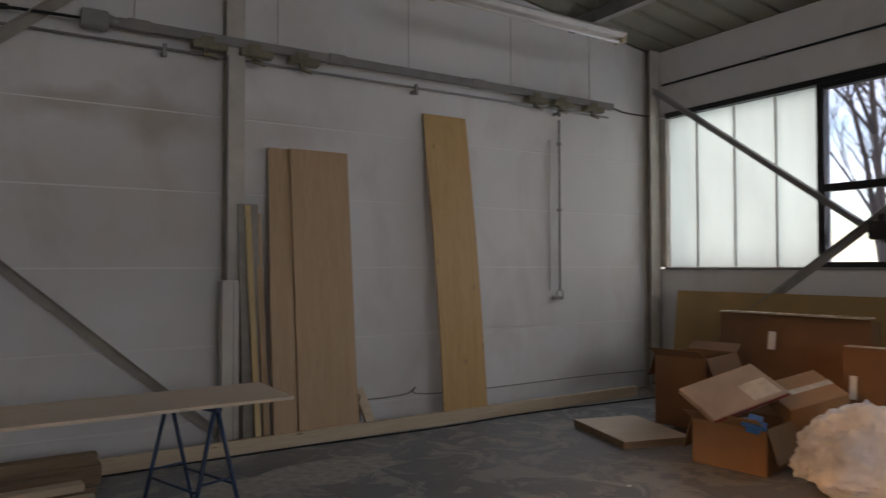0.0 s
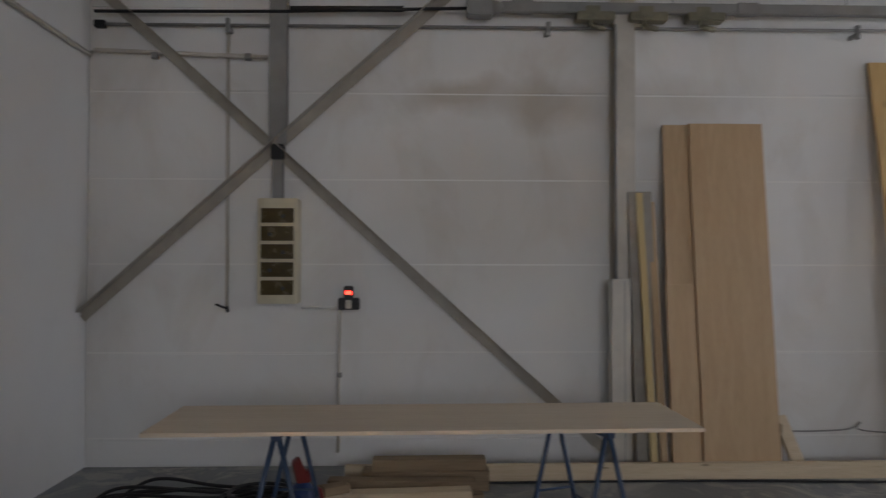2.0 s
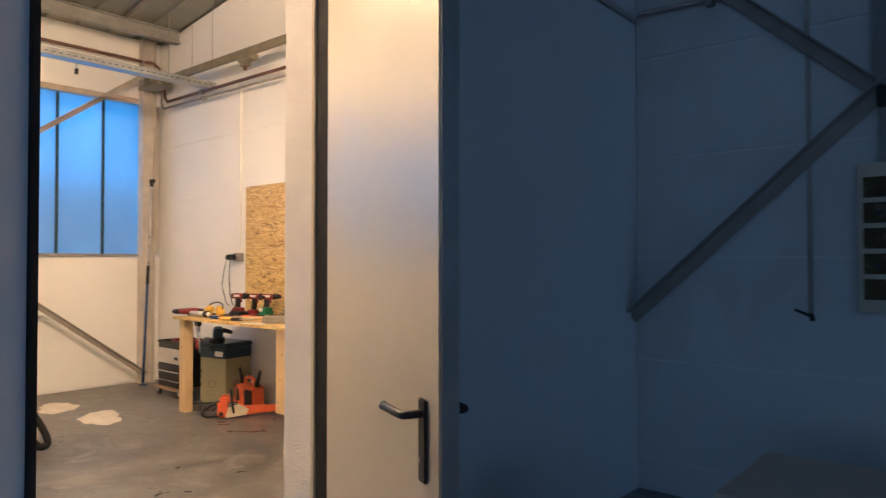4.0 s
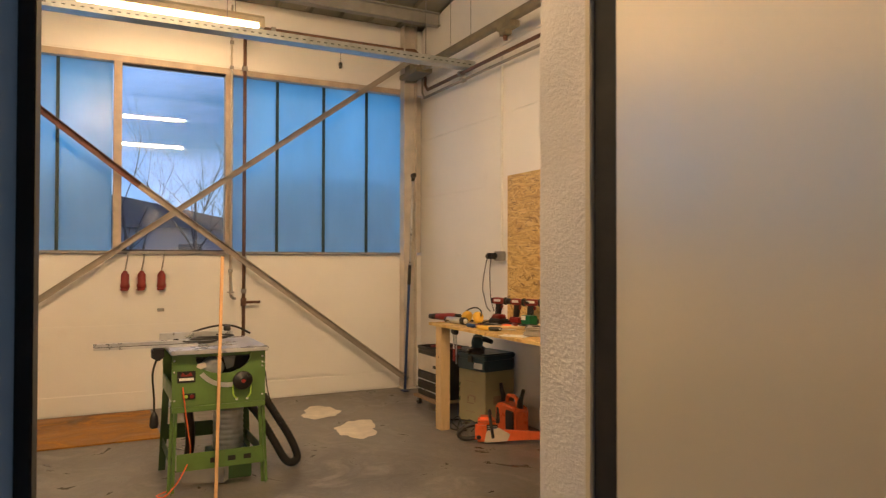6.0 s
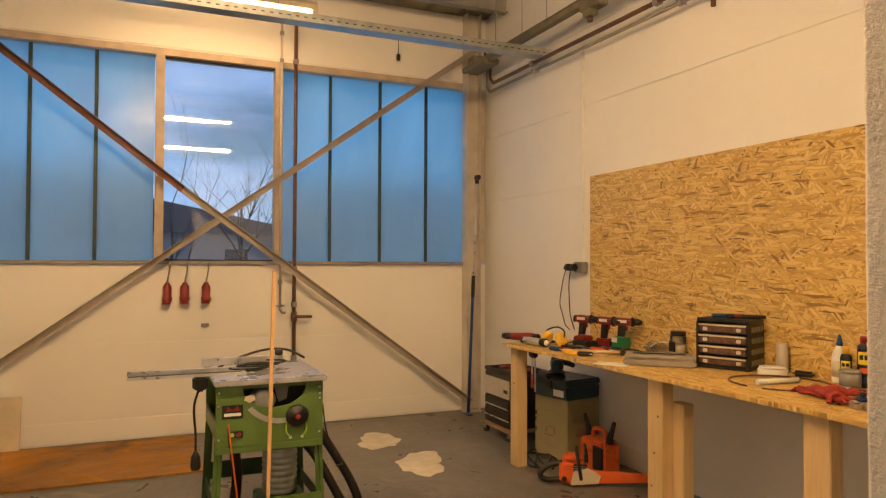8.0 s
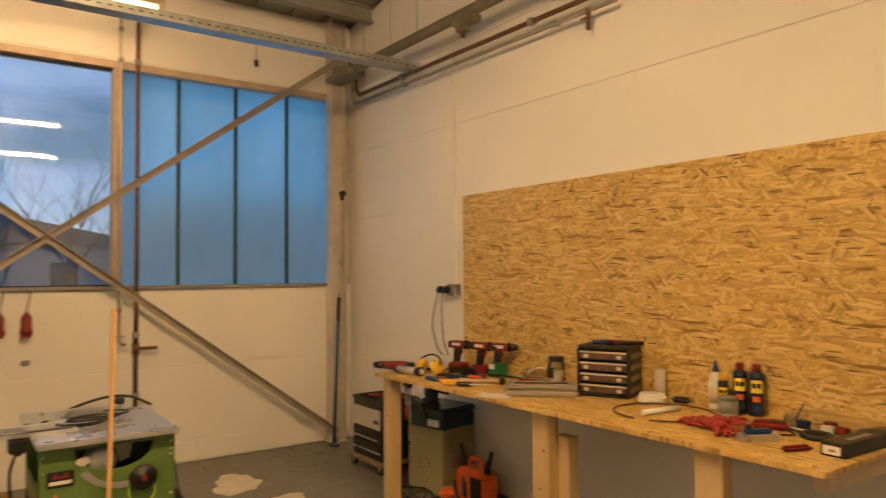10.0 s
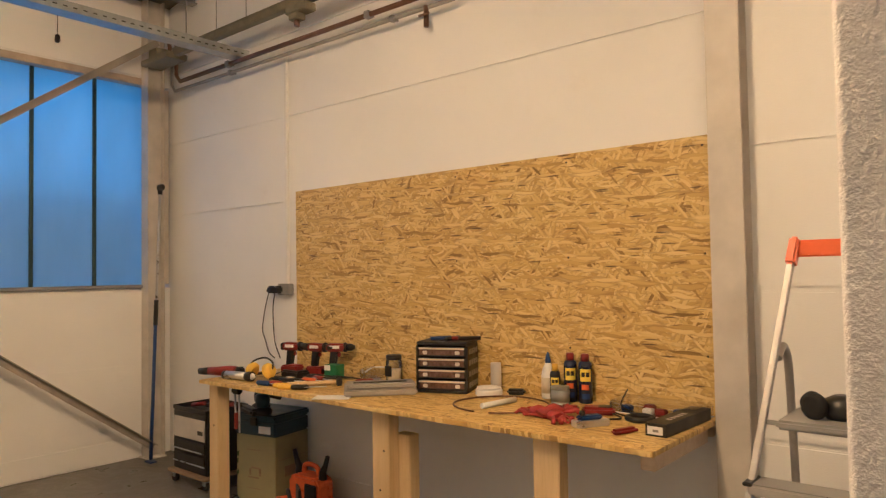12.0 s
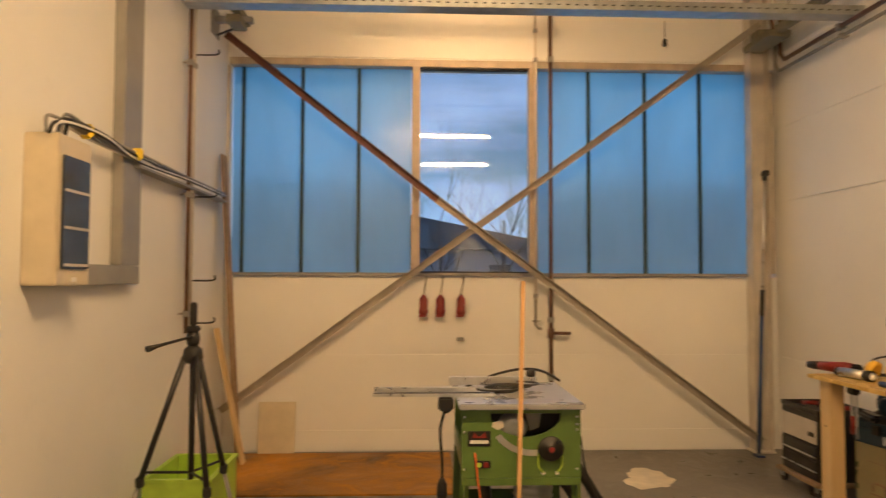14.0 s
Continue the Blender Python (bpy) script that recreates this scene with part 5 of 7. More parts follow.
part("body", tube([(-0.13, 0, 0.01), (-0.05, 0, 0.01), (0.02, 0, 0.012), (0.07, 0, 0.012)], [0.026, 0.03, 0.034, 0.03], 12), M_RED, ig)
part("rear_cap", tube([(-0.20, 0, 0.008), (-0.16, 0, 0.008), (-0.13, 0, 0.01)], [0.02, 0.024, 0.025], 12), M_BLACK, ig)
part("gear_head", box((0.065, -0.03, -0.03), (0.115, 0.03, 0.038), 0.01), M_BLACK, ig)
cg = thing("hand_torch", (-7.46, 6.85, Z), "silver work torch with a black head lying on the bench", "torch", rz=12)
part("barrel", tube([(-0.10, 0, 0.030), (0.07, 0, 0.030)], 0.026, 18), M_ALU, cg, "silver barrel")
part("head", tube([(0.07, 0, 0.030), (0.085, 0, 0.030), (0.12, 0, 0.030)], [0.027, 0.030, 0.030], 18), M_BLACK, cg, "black lamp head")
part("tail_cap", tube([(-0.125, 0, 0.030), (-0.10, 0, 0.030)], 0.024, 16), M_BLACK, cg)
part("lens", tube([(0.12, 0, 0.030), (0.128, 0, 0.030), (0.14, 0, 0.030)], [0.022, 0.018, 0.008], 14), M_WHITE, cg, "white lens")
em = thing("ear_defenders", (-7.36, 6.95, Z), "yellow ear defenders with a black headband", "ear defenders", rz=15)
for s in (-1, 1):
    part("cup", lathe([(0.034, 0), (0.05, 0.012), (0.05, 0.035), (0.034, 0.055)], 18, Matrix.Translation((s * 0.042, 0, 0.05)) @ pose(0, 0, 0, 0, s * 70, 0)), M_YELLOW, em)
part("headband", tube(smooth_path([(-0.09, 0.0, 0.06), (-0.08, 0.02, 0.11), (0.0, 0.04, 0.135), (0.08, 0.02, 0.11), (0.09, 0.0, 0.06)], 6), 0.006, 7), M_BLACK, em)
gb = thing("screw_carton", (-7.03, 7.28, Z), "small green and white carton of screws", "box", rz=10)
part("carton", box((-0.05, -0.04, 0.0), (0.05, 0.04, 0.085), 0.002), M_GREENBOX, gb)
part("label_plate", box((-0.048, -0.042, 0.05), (0.0, -0.0402, 0.083), 0), M_WHITE, gb, "white label")
def hammer(at, rz):
    t = thing("hammer", at, "hammer with a pale wooden handle on the bench", "hammer", "hand tools", rz)
    part("handle", tube([(-0.24, 0, 0.014), (-0.1, 0, 0.016), (0.06, 0, 0.016)], [0.015, 0.012, 0.011], 8), M_PINE, t)
    part("head", box((0.05, -0.06, 0.0), (0.085, 0.06, 0.036), 0.006), M_BLACK, t)
hammer((-6.829, 7.054, Z), 50)
def screwdriver(at, rz, material, label):
    t = thing("screwdriver", at, label, "screwdriver", "hand tools", rz)
    part("handle", tube([(-0.06, 0, 0.015), (-0.05, 0, 0.015), (0.03, 0, 0.015), (0.045, 0, 0.015)], [0.01, 0.015, 0.015, 0.008], 10), material, t)
    part("blade", tube([(0.045, 0, 0.015), (0.15, 0, 0.015)], 0.004, 7), M_ALU, t)
screwdriver((-7.066, 6.852, Z), 25, M_RED, "screwdriver with a red handle on the bench")
screwdriver((-6.973, 6.830, Z), 32, M_YELLOW, "screwdriver with a yellow handle on the bench")
screwdriver((-6.901, 6.807, Z), 28, M_YELLOW, "screwdriver with a yellow handle on the bench")
screwdriver((-7.097, 6.964, Z), 15, M_BLACK, "screwdriver with a black handle on the bench")
screwdriver((-6.994, 7.054, Z), 10, M_ORANGE, "screwdriver with an orange handle on the bench")
screwdriver((-6.829, 6.852, Z), 40, M_BLACK, "screwdriver with a black handle on the bench")
screwdriver((-7.014, 7.143, Z), -10, M_RED, "screwdriver with a red handle on the bench")
screwdriver((-7.138, 6.818, Z), 8, M_BLUE, "screwdriver with a blue handle on the bench")
solo("flat_bar", box((-0.16, -0.02, 0.0), (0.16, 0.02, 0.018), 0.004), M_DARK, (-7.117, 7.031, Z), "dark flat tool lying on the bench", "tool", rz=12)
solo("paper_sheet", box((-0.10, -0.06, 0.0), (0.10, 0.06, 0.003), 0), M_WHITE, (-6.478, 6.785, Z), "white paper sheet lying at the bench edge", "paper", rz=35)
solo("pencil", tube([(-0.09, 0, 0.005), (0.09, 0, 0.005)], 0.004, 6), M_PINE, (-6.633, 6.762, Z), "wooden folding rule at the bench edge", "rule", rz=20)
gc = thing("grey_case", (-6.36, 7.03, Z), "flat grey case lying on the bench", "case", rz=48)
part("base", box((-0.20, -0.095, 0.0), (0.20, 0.095, 0.035), 0.008), M_GREYCASE, gc)
part("lid", box((-0.197, -0.092, 0.0352), (0.197, 0.092, 0.062), 0.012), M_GREYCASE, gc)
part("strap", box((-0.15, -0.02, 0.0622), (0.15, 0.0, 0.068), 0.003), M_DARK, gc)
gg = thing("safety_goggles", (-6.725, 7.367, Z), "clear plastic safety goggles against the strand board", "goggles", rz=20)
part("lens", prism([(-0.10, 0.0), (0.10, 0.0), (0.11, 0.06), (0.06, 0.085), (0.0, 0.07), (-0.06, 0.085), (-0.11, 0.06)], -0.03, 0.03, "y", 0.01), M_BAG, gg).visible_shadow = False
part("strap", tube(smooth_path([(-0.10, 0.03, 0.04), (-0.05, 0.05, 0.07), (0.05, 0.05, 0.07), (0.10, 0.03, 0.04)], 5), 0.005, 6), M_WHITE, gg)
jr = thing("clear_jar", (-6.62, 7.41, Z), "clear jar with a black lid and dark label", "jar")
part("glass", lathe([(0.046, 0.0), (0.05, 0.01), (0.05, 0.118), (0.044, 0.13)], 20), M_BAG, jr).visible_shadow = False
part("label_plate", box((-0.028, -0.0535, 0.03), (0.028, -0.048, 0.095), 0.002), M_DARK, jr, "dark label")
part("lid", lathe([(0.047, 0.13), (0.049, 0.134), (0.049, 0.155), (0.044, 0.16)], 20), M_BLACK, jr, "black screw lid")
part("fill", lathe([(0.038, 0.004), (0.045, 0.02), (0.045, 0.07), (0.02, 0.072)], 16), M_CREAM, jr)
og = thing("organiser_box", (-6.12, 7.335, Z), "black carrying rack with four clear sorting boxes", "organiser", rz=22)
og.scale = (0.72, 0.88, 1.0)
part("base", box((-0.20, -0.135, 0.0), (0.20, 0.135, 0.015), 0.004), M_BLACK, og)
for s in (-1, 1):
    part("side", box((s * 0.20 - 0.008, -0.135, 0.0152), (s * 0.20 + 0.008, 0.135, 0.262), 0.004), M_BLACK, og)
part("top", box((-0.208, -0.135, 0.2622), (0.208, 0.135, 0.282), 0.008), M_BLACK, og)
part("back", box((-0.19, 0.128, 0.0152), (0.19, 0.135, 0.262), 0), M_BLACK, og)
for k in range(4):
    z = 0.018 + k * 0.061
    d = part("sorting_box", box((-0.188, -0.13, z), (0.188, 0.12, z + 0.05), 0.004), M_DARK, og)
    part("front", box((-0.18, -0.1335, z + 0.008), (0.18, -0.1305, z + 0.044), 0.002), M_PINKISH, d, "clear lid front with reddish contents")
    part("side_window", box((0.2082, -0.10, z + 0.010), (0.2105, 0.10, z + 0.040), 0.001), M_STEEL_D, d, "smoked side window")
    for y in (-0.05, 0.0, 0.05):
        part("divider", box((0.2106, y - 0.002, z + 0.010), (0.2115, y + 0.002, z + 0.040), 0), M_BLACK, d)
    part("lid_edge", box((-0.185, -0.143, z + 0.040), (0.185, -0.1337, z + 0.050), 0.002), M_STEEL, d, "pale clear lid edge")
    for x in (-0.13, 0.13):
        part("latch", box((x - 0.018, -0.145, z + 0.012), (x + 0.018, -0.1355, z + 0.032), 0.003), M_STEEL, d, "pale clear latch")
for x, mt in ((-0.09, M_BLUE), (0.0, M_DARK), (0.08, M_RED), (0.13, M_BLACK)):
    solo("small_tool", tube([(-0.06, -0.02, 0.012), (0.06, 0.02, 0.012)], 0.011, 8), mt, (-6.09 + x * 0.7, 7.345 + x * 0.3, Z + 0.282), "small tool lying on the sorting rack", "tool", rz=random.Random(int(x * 100)).uniform(0, 90))
solo("foil_roll", lathe([(0.028, 0), (0.03, 0.004), (0.03, 0.156), (0.028, 0.16), (0.01, 0.16)], 16), M_STEEL, (-5.86, 7.44, Z), "upright roll of clear foil beside the sorting rack", "roll")
solo("cable_roll", add_lathe(lathe([(0.035, 0.0), (0.072, 0.002), (0.075, 0.012), (0.070, 0.018), (0.075, 0.026), (0.070, 0.034), (0.035, 0.036)], 24), [(0.034, 0.036), (0.066, 0.037), (0.066, 0.045), (0.034, 0.046)], 24), M_WHITE, (-5.83, 7.33, Z), "flat roll of white cable on the bench", "roll")
solo("black_clip", box((-0.05, -0.03, 0.0), (0.05, 0.03, 0.03), 0.012), M_BLACK, (-5.72, 7.43, Z), "small black clip near the strand board", "clip", rz=25)
gl = thing("glue_bottle", (-5.52, 7.435, Z), "white glue bottle with a blue tip", "bottle")
part("bottle", lathe([(0.034, 0), (0.036, 0.01), (0.036, 0.12), (0.030, 0.15), (0.018, 0.175), (0.014, 0.185)], 18), M_WHITE, gl)
part("tip", lathe([(0.016, 0.185), (0.015, 0.20), (0.006, 0.235), (0.004, 0.24)], 14), M_BLUE, gl, "blue nozzle")
part("label_plate", lathe([(0.0366, 0.03), (0.0366, 0.11)], 18), M_CREAM, gl)
def spray_can(at, r, h, body, top, label):
    t = thing("spray_can", at, label, "spray can", "spray cans")
    part("can", lathe([(r * 0.94, 0), (r, 0.006), (r, h), (r * 0.9, h + 0.012), (r * 0.55, h + 0.02)], 20), body, t)
    part("cap", lathe([(r * 0.62, h + 0.018), (r * 0.62, h + 0.05), (r * 0.5, h + 0.055)], 16), top, t)
    def arc_patch(z0, z1, a0, a1, off, n=8):
        """A printed patch bent round the can."""
        bm = bm_new()
        rows_ = [[bm.verts.new(((r + off) * math.cos(a0 + (a1 - a0) * k / n), (r + off) * math.sin(a0 + (a1 - a0) * k / n), z)) for k in range(n + 1)] for z in (z0, z1)]
        for k in range(n):
            bm.faces.new((rows_[0][k], rows_[0][k + 1], rows_[1][k + 1], rows_[1][k]))
        return bm
    f = radians(-62)
    part("badge", arc_patch(h * 0.58, h * 0.90, f - 0.85, f + 0.85, 0.0006), M_LABEL, t, "yellow shield")
    part("badge_bar", arc_patch(h * 0.70, h * 0.82, f - 0.60, f - 0.06, 0.0012), M_DARK, t, "dark mark")
    part("badge_bar", arc_patch(h * 0.70, h * 0.82, f + 0.06, f + 0.60, 0.0012), M_DARK, t, "dark mark")
    part("print", arc_patch(h * 0.36, h * 0.50, f - 0.6, f + 0.5, 0.0006), M_ORANGE, t, "orange printed spot")
    part("print", arc_patch(h * 0.12, h * 0.26, f - 0.6, f + 0.6, 0.0006), M_BLUE, t, "blue printed lines")
spray_can((-5.385, 7.43, Z), 0.033, 0.19, M_NAVY, M_RED, "dark blue spray can with a red cap")
spray_can((-5.30, 7.43, Z), 0.034, 0.19, M_NAVY, M_RED, "dark blue spray can with a red cap")
spray_can((-5.452, 7.39, Z), 0.026, 0.135, M_BLACK, M_YELLOW, "small black spray can with a yellow cap")
tn = thing("metal_tin", (-5.385, 7.325, Z), "grey metal tin with a dark label before the spray cans", "tin")
part("can", lathe([(0.046, 0), (0.048, 0.004), (0.046, 0.008), (0.046, 0.082), (0.048, 0.086), (0.046, 0.09), (0.04, 0.086)], 22), M_GALV, tn)
part("label_plate", lathe([(0.0468, 0.016), (0.0468, 0.072)], 22), M_STEEL_D, tn)
solo("red_cable", tube([(0.235 * math.cos(a) * (1 + 0.05 * math.sin(2 * a)), 0.225 * math.sin(a), 0.006) for a in [radians(-70 + 10 * k) for k in range(35)]], 0.0045, 6), M_COPPER, (-5.61, 7.13, Z), "thin red-brown cable looped on the bench", "cable")
solo("plastic_tube", tube([(-0.12, 0, 0.014), (0.12, 0, 0.014)], 0.014, 12), M_WHITE, (-5.615, 7.12, Z), "pale plastic tube lying inside the cable loop", "tube", rz=82)


def glove(at, rz, seed):
    """A crumpled work glove: palm and five fingers."""
    rnd = random.Random(seed)
    bm = bm_new()
    add_tube(bm, [(-0.11, 0, 0.012), (-0.07, 0, 0.022), (-0.02, 0.0, 0.03), (0.03, 0, 0.022)], [0.035, 0.04, 0.048, 0.036], 10)
    for k in range(4):
        y = -0.036 + 0.024 * k
        add_tube(bm, smooth_path([(0.01, y * 0.8, 0.02), (0.05, y, 0.02 + rnd.uniform(0, 0.02)), (0.085, y * 1.3, 0.012 + rnd.uniform(0, 0.03)), (0.11, y * 1.4 + rnd.uniform(-0.01, 0.01), 0.012)], 3), 0.0115, 8)
    add_tube(bm, smooth_path([(-0.04, 0.035, 0.02), (-0.01, 0.065, 0.025), (0.03, 0.075, 0.018)], 3), 0.012, 8)
    for v in bm.verts:
        w = noise.noise(v.co * 38 + Vector((seed, 0, 0)))
        v.co = Vector((v.co.x * 0.85 + 0.006 * w, v.co.y * 0.85, max(0.0, v.co.z * 0.62 + 0.010 * w)))
    return solo("work_glove", bm, M_REDFAB, at, "crumpled red work glove on the bench", "glove", "work gloves", rz)


glove((-5.33, 7.02, Z), 175, 1)
glove((-5.20, 6.98, Z), -40, 2)
glove((-5.24, 7.05, Z + 0.012), 60, 3)
bv = thing("block_plane", (-5.03, 6.97, Z), "small blue and silver hand plane", "hand tool", rz=60)
part("body", box((-0.08, -0.028, 0.0), (0.08, 0.028, 0.03), 0.004), M_ALU, bv)
part("top", box((-0.06, -0.022, 0.0302), (0.05, 0.022, 0.048), 0.006), M_BLUE, bv)
part("knob", lathe([(0.01, 0.048), (0.014, 0.058), (0.01, 0.068)], 10, Matrix.Translation((-0.04, 0, 0))), M_BLACK, bv)
mm = thing("multimeter", (-5.12, 7.22, Z), "red multimeter with its leads on the bench", "multimeter", rz=25)
part("body", box((-0.075, -0.04, 0.0), (0.075, 0.04, 0.035), 0.012), M_RED, mm)
part("screen", box((0.0, -0.03, 0.0352), (0.06, 0.03, 0.037), 0.001), M_DARK, mm)
part("lead", tube(smooth_path([(0.07, 0.0, 0.01), (0.12, -0.05, 0.006), (0.16, 0.02, 0.006), (0.10, 0.07, 0.03), (0.13, 0.10, 0.10)], 6), 0.004, 6), M_BLACK, mm)
part("lead", tube(smooth_path([(0.06, -0.02, 0.01), (0.10, -0.11, 0.006), (0.02, -0.14, 0.006), (-0.05, -0.10, 0.006)], 6), 0.004, 6), M_BLACK, mm)
solo("red_clamp", box((-0.045, -0.02, 0.0), (0.045, 0.02, 0.025), 0.01), M_RED, (-5.27, 7.22, Z), "small red clamp on the bench", "clamp", rz=20)
solo("red_knife", add_box(box((-0.06, -0.018, 0.0), (0.06, 0.018, 0.022), 0.009), (0.04, -0.01, 0.002), (0.075, 0.01, 0.012), 0.003), M_RED, (-4.858, 6.930, Z), "small red cutter at the bench edge", "cutter", rz=70)
solo("tape_roll", tube([(0.055 * math.cos(k * 0.2417), 0.055 * math.sin(k * 0.2417), 0.012) for k in range(27)], 0.012, 8), M_BLACK, (-4.905, 7.19, Z), "roll of black tape lying on the bench", "tape")
bb = thing("black_carton", (-4.719, 7.166, Z), "long black carton with a white end label", "box", rz=-3)
part("carton", box((-0.045, -0.22, 0.0), (0.045, 0.22, 0.052), 0.002), M_BLACK, bb)
part("label_plate", box((-0.035, -0.2215, 0.008), (0.030, -0.2203, 0.04), 0), M_WHITE, bb, "white end label")
part("print", box((-0.012, -0.222, 0.018), (0.012, -0.2214, 0.028), 0), M_STEEL_D, bb)
for k in range(5):
    part("print", box((-0.005, -0.12 + k * 0.035, 0.0522), (0.018, -0.10 + k * 0.035, 0.0528), 0), M_STEEL, bb)
so = thing("sorting_case", (-4.90, 7.385, Z), "clear plastic sorting case with red and blue contents", "organiser", rz=-4)
part("base", box((-0.20, -0.10, 0.0), (0.22, 0.09, 0.004), 0), M_WHITE, so)
part("cover", box((-0.20, -0.10, 0.0042), (0.22, 0.09, 0.058), 0.006), M_BAG, so, "clear cover").visible_shadow = False
for x, y, mt in ((-0.14, -0.04, M_BLUE), (-0.06, 0.03, M_RED), (0.03, -0.04, M_RED), (0.10, 0.0, M_BLUE), (0.16, -0.05, M_BLUE), (-0.02, -0.06, M_WHITE)):
    part("fitting", box((x - 0.025, y - 0.02, 0.005), (x + 0.025, y + 0.02, 0.03), 0.005), mt, so)

rnd = random.Random(31)
for k, (x, y) in enumerate(((-7.427, 7.076), (-7.117, 7.188), (-6.911, 7.210))):
    pts = smooth_path([(rnd.uniform(-0.16, 0.16), rnd.uniform(-0.10, 0.10), 0.006 + 0.008 * (j % 3)) for j in range(8)], 6)
    solo("charger_cord", tube(pts, 0.0045, 6), M_BLACK, (x, y, Z), "black cord lying loosely among the tools", "cable", "cords on the bench")
for x, y, rz, mt, lab in ((-7.22, 7.04, 40, M_BLACK, "black pliers lying on the bench"), (-6.70, 7.30, 75, M_RED, "red pliers lying on the bench"), (-7.05, 7.12, -20, M_BLACK, "black pliers lying on the bench")):
    pl_ = thing("pliers", (x, y, Z), lab, "pliers", "hand tools", rz)
    for s_ in (-1, 1):
        part("grip", tube(smooth_path([(-0.10, s_ * 0.026, 0.012), (-0.05, s_ * 0.022, 0.012), (0.0, s_ * 0.006, 0.012)], 4), 0.008, 8), mt, pl_)
        part("jaw", tube([(0.0, -s_ * 0.004, 0.012), (0.03, -s_ * 0.009, 0.012), (0.06, -s_ * 0.004, 0.012)], [0.008, 0.009, 0.004], 8), M_STEEL_D, pl_)
solo("foil_bag", box((-0.10, -0.05, 0.0), (0.10, 0.05, 0.05), 0.022), M_BAG, (-6.829, 7.423, Z), "crumpled clear plastic bag against the strand board", "bag", rz=8).visible_shadow = False

# ---- stepladder ----
ld = thing("stepladder", (-4.018, 6.88, 0.0), "aluminium stepladder with an orange top rail", "stepladder")
W2, T, SPR, FLARE = 0.17, 1.63, 0.66, 0.16
def ladder_half(z):
    return W2 + FLARE * (1 - z / T)
def ladder_y(z):
    return -SPR * (1 - z / T)
for s in (-1, 1):
    part("front_rail", bar((s * (W2 + FLARE), -SPR, 0.0), (s * W2, 0.0, T), 0.018, 0.038, (0, 1, 0.3), 0.003), M_LADDER, ld)
    part("rear_rail", tube(smooth_path([(s * 0.275, 0.42, 0.0), (s * 0.238, 0.20, 0.77), (s * 0.212, 0.05, 1.17), (s * 0.205, -0.01, 1.26), (s * 0.203, -0.07, 1.285), (s * 0.203, -0.125, 1.25)], 6), 0.014, 10), M_LADDER, ld)
    part("rail_cap", bar((s * ladder_half(T - 0.075), ladder_y(T - 0.075), T - 0.075), (s * (W2 - 0.004), 0.004, T + 0.018), 0.032, 0.056, (0, 1, 0.3), 0.008), M_ORANGE, ld, "orange end cap")
    part("rubber_foot", box((s * (W2 + FLARE) - 0.016, -SPR - 0.035, 0.0), (s * (W2 + FLARE) + 0.016, -SPR + 0.035, 0.035), 0.004), M_BLACK, ld)
    part("platform_pin", bar((s * ladder_half(1.06), ladder_y(1.06) + 0.01, 1.056), (s * 0.16, ladder_y(1.06) + 0.01, 1.056), 0.014, 0.014, (0, 0, 1), 0.002), M_STEEL_D, ld)
part("top_rail", box((-W2, -0.014, T - 0.045), (W2, 0.014, T + 0.012), 0.006), M_ORANGE, ld, "orange plastic top rail")
part("platform", box((-0.185, -0.245, 1.04), (0.185, 0.02, 1.07), 0.008), M_STEEL_D, ld, "grey platform")
for k in range(4):
    z = 0.192 + 0.232 * k
    y, w = ladder_y(z), ladder_half(z)
    step = part("step", box((-w, y - 0.055, z - 0.034), (w, y + 0.055, z - 0.004), 0.004), M_LADDER, ld)
    part("tread", box((-w + 0.012, y - 0.05, z - 0.0045), (w - 0.012, y + 0.05, z), 0.001), M_STEEL_D, step, "dark ribbed tread")
    for s in (-1, 1):
        part("step_end", box((s * w - 0.014, y - 0.06, z - 0.008), (s * w + 0.014, y + 0.045, z + 0.004), 0.003), M_BLACK, step, "black plastic end")
rs = thing("respirator_mask", (-4.04, 6.765, 1.071), "black respirator mask lying on the ladder platform", "mask")
part("face_piece", lathe([(0.045, 0.0), (0.06, 0.02), (0.05, 0.06), (0.02, 0.075)], 14), M_BLACK, rs)
for s in (-1, 1):
    part("filter", lathe([(0.03, 0), (0.042, 0.01), (0.042, 0.03), (0.03, 0.035)], 16, Matrix.Translation((s * 0.06, -0.03, 0.04)) @ pose(0, 0, 0, 90, 0, s * 25)), M_RUBBER, rs)
part("strap", tube(smooth_path([(-0.05, 0.02, 0.05), (-0.09, 0.03, 0.07), (-0.11, -0.02, 0.05), (-0.09, -0.05, 0.01)], 5), 0.006, 6), M_BLACK, rs)

# ---- south side of the workshop ----
eb = thing("fuse_box", (-6.645, SB, 1.405), "cream fuse box with a smoked door on the white wall", "fuse box")
part("housing", box((-0.145, 0.0, 0.0), (0.145, 0.14, 0.625), 0.006), M_CREAM, eb)
dr = part("door", box((-0.115, 0.1402, 0.07), (0.115, 0.152, 0.54), 0.004), M_SMOKED, eb, "smoked clear door")
for z in (0.08, 0.235, 0.39):
    part("module_row", box((-0.105, 0.1522, z), (0.105, 0.154, z + 0.012), 0.001), M_STEEL, dr)
part("latch", box((-0.02, 0.1402, 0.015), (0.02, 0.148, 0.035), 0.003), M_WHITE, eb)
tk = thing("cable_trunking", (-7.44, SB, 1.405), "dark grey cable trunking on the white wall", "trunking")
part("riser", box((-0.12, 0.0, 0.10), (0.12, 0.06, roof(-7.56) - 1.405), 0.004), M_STEEL_D, tk)
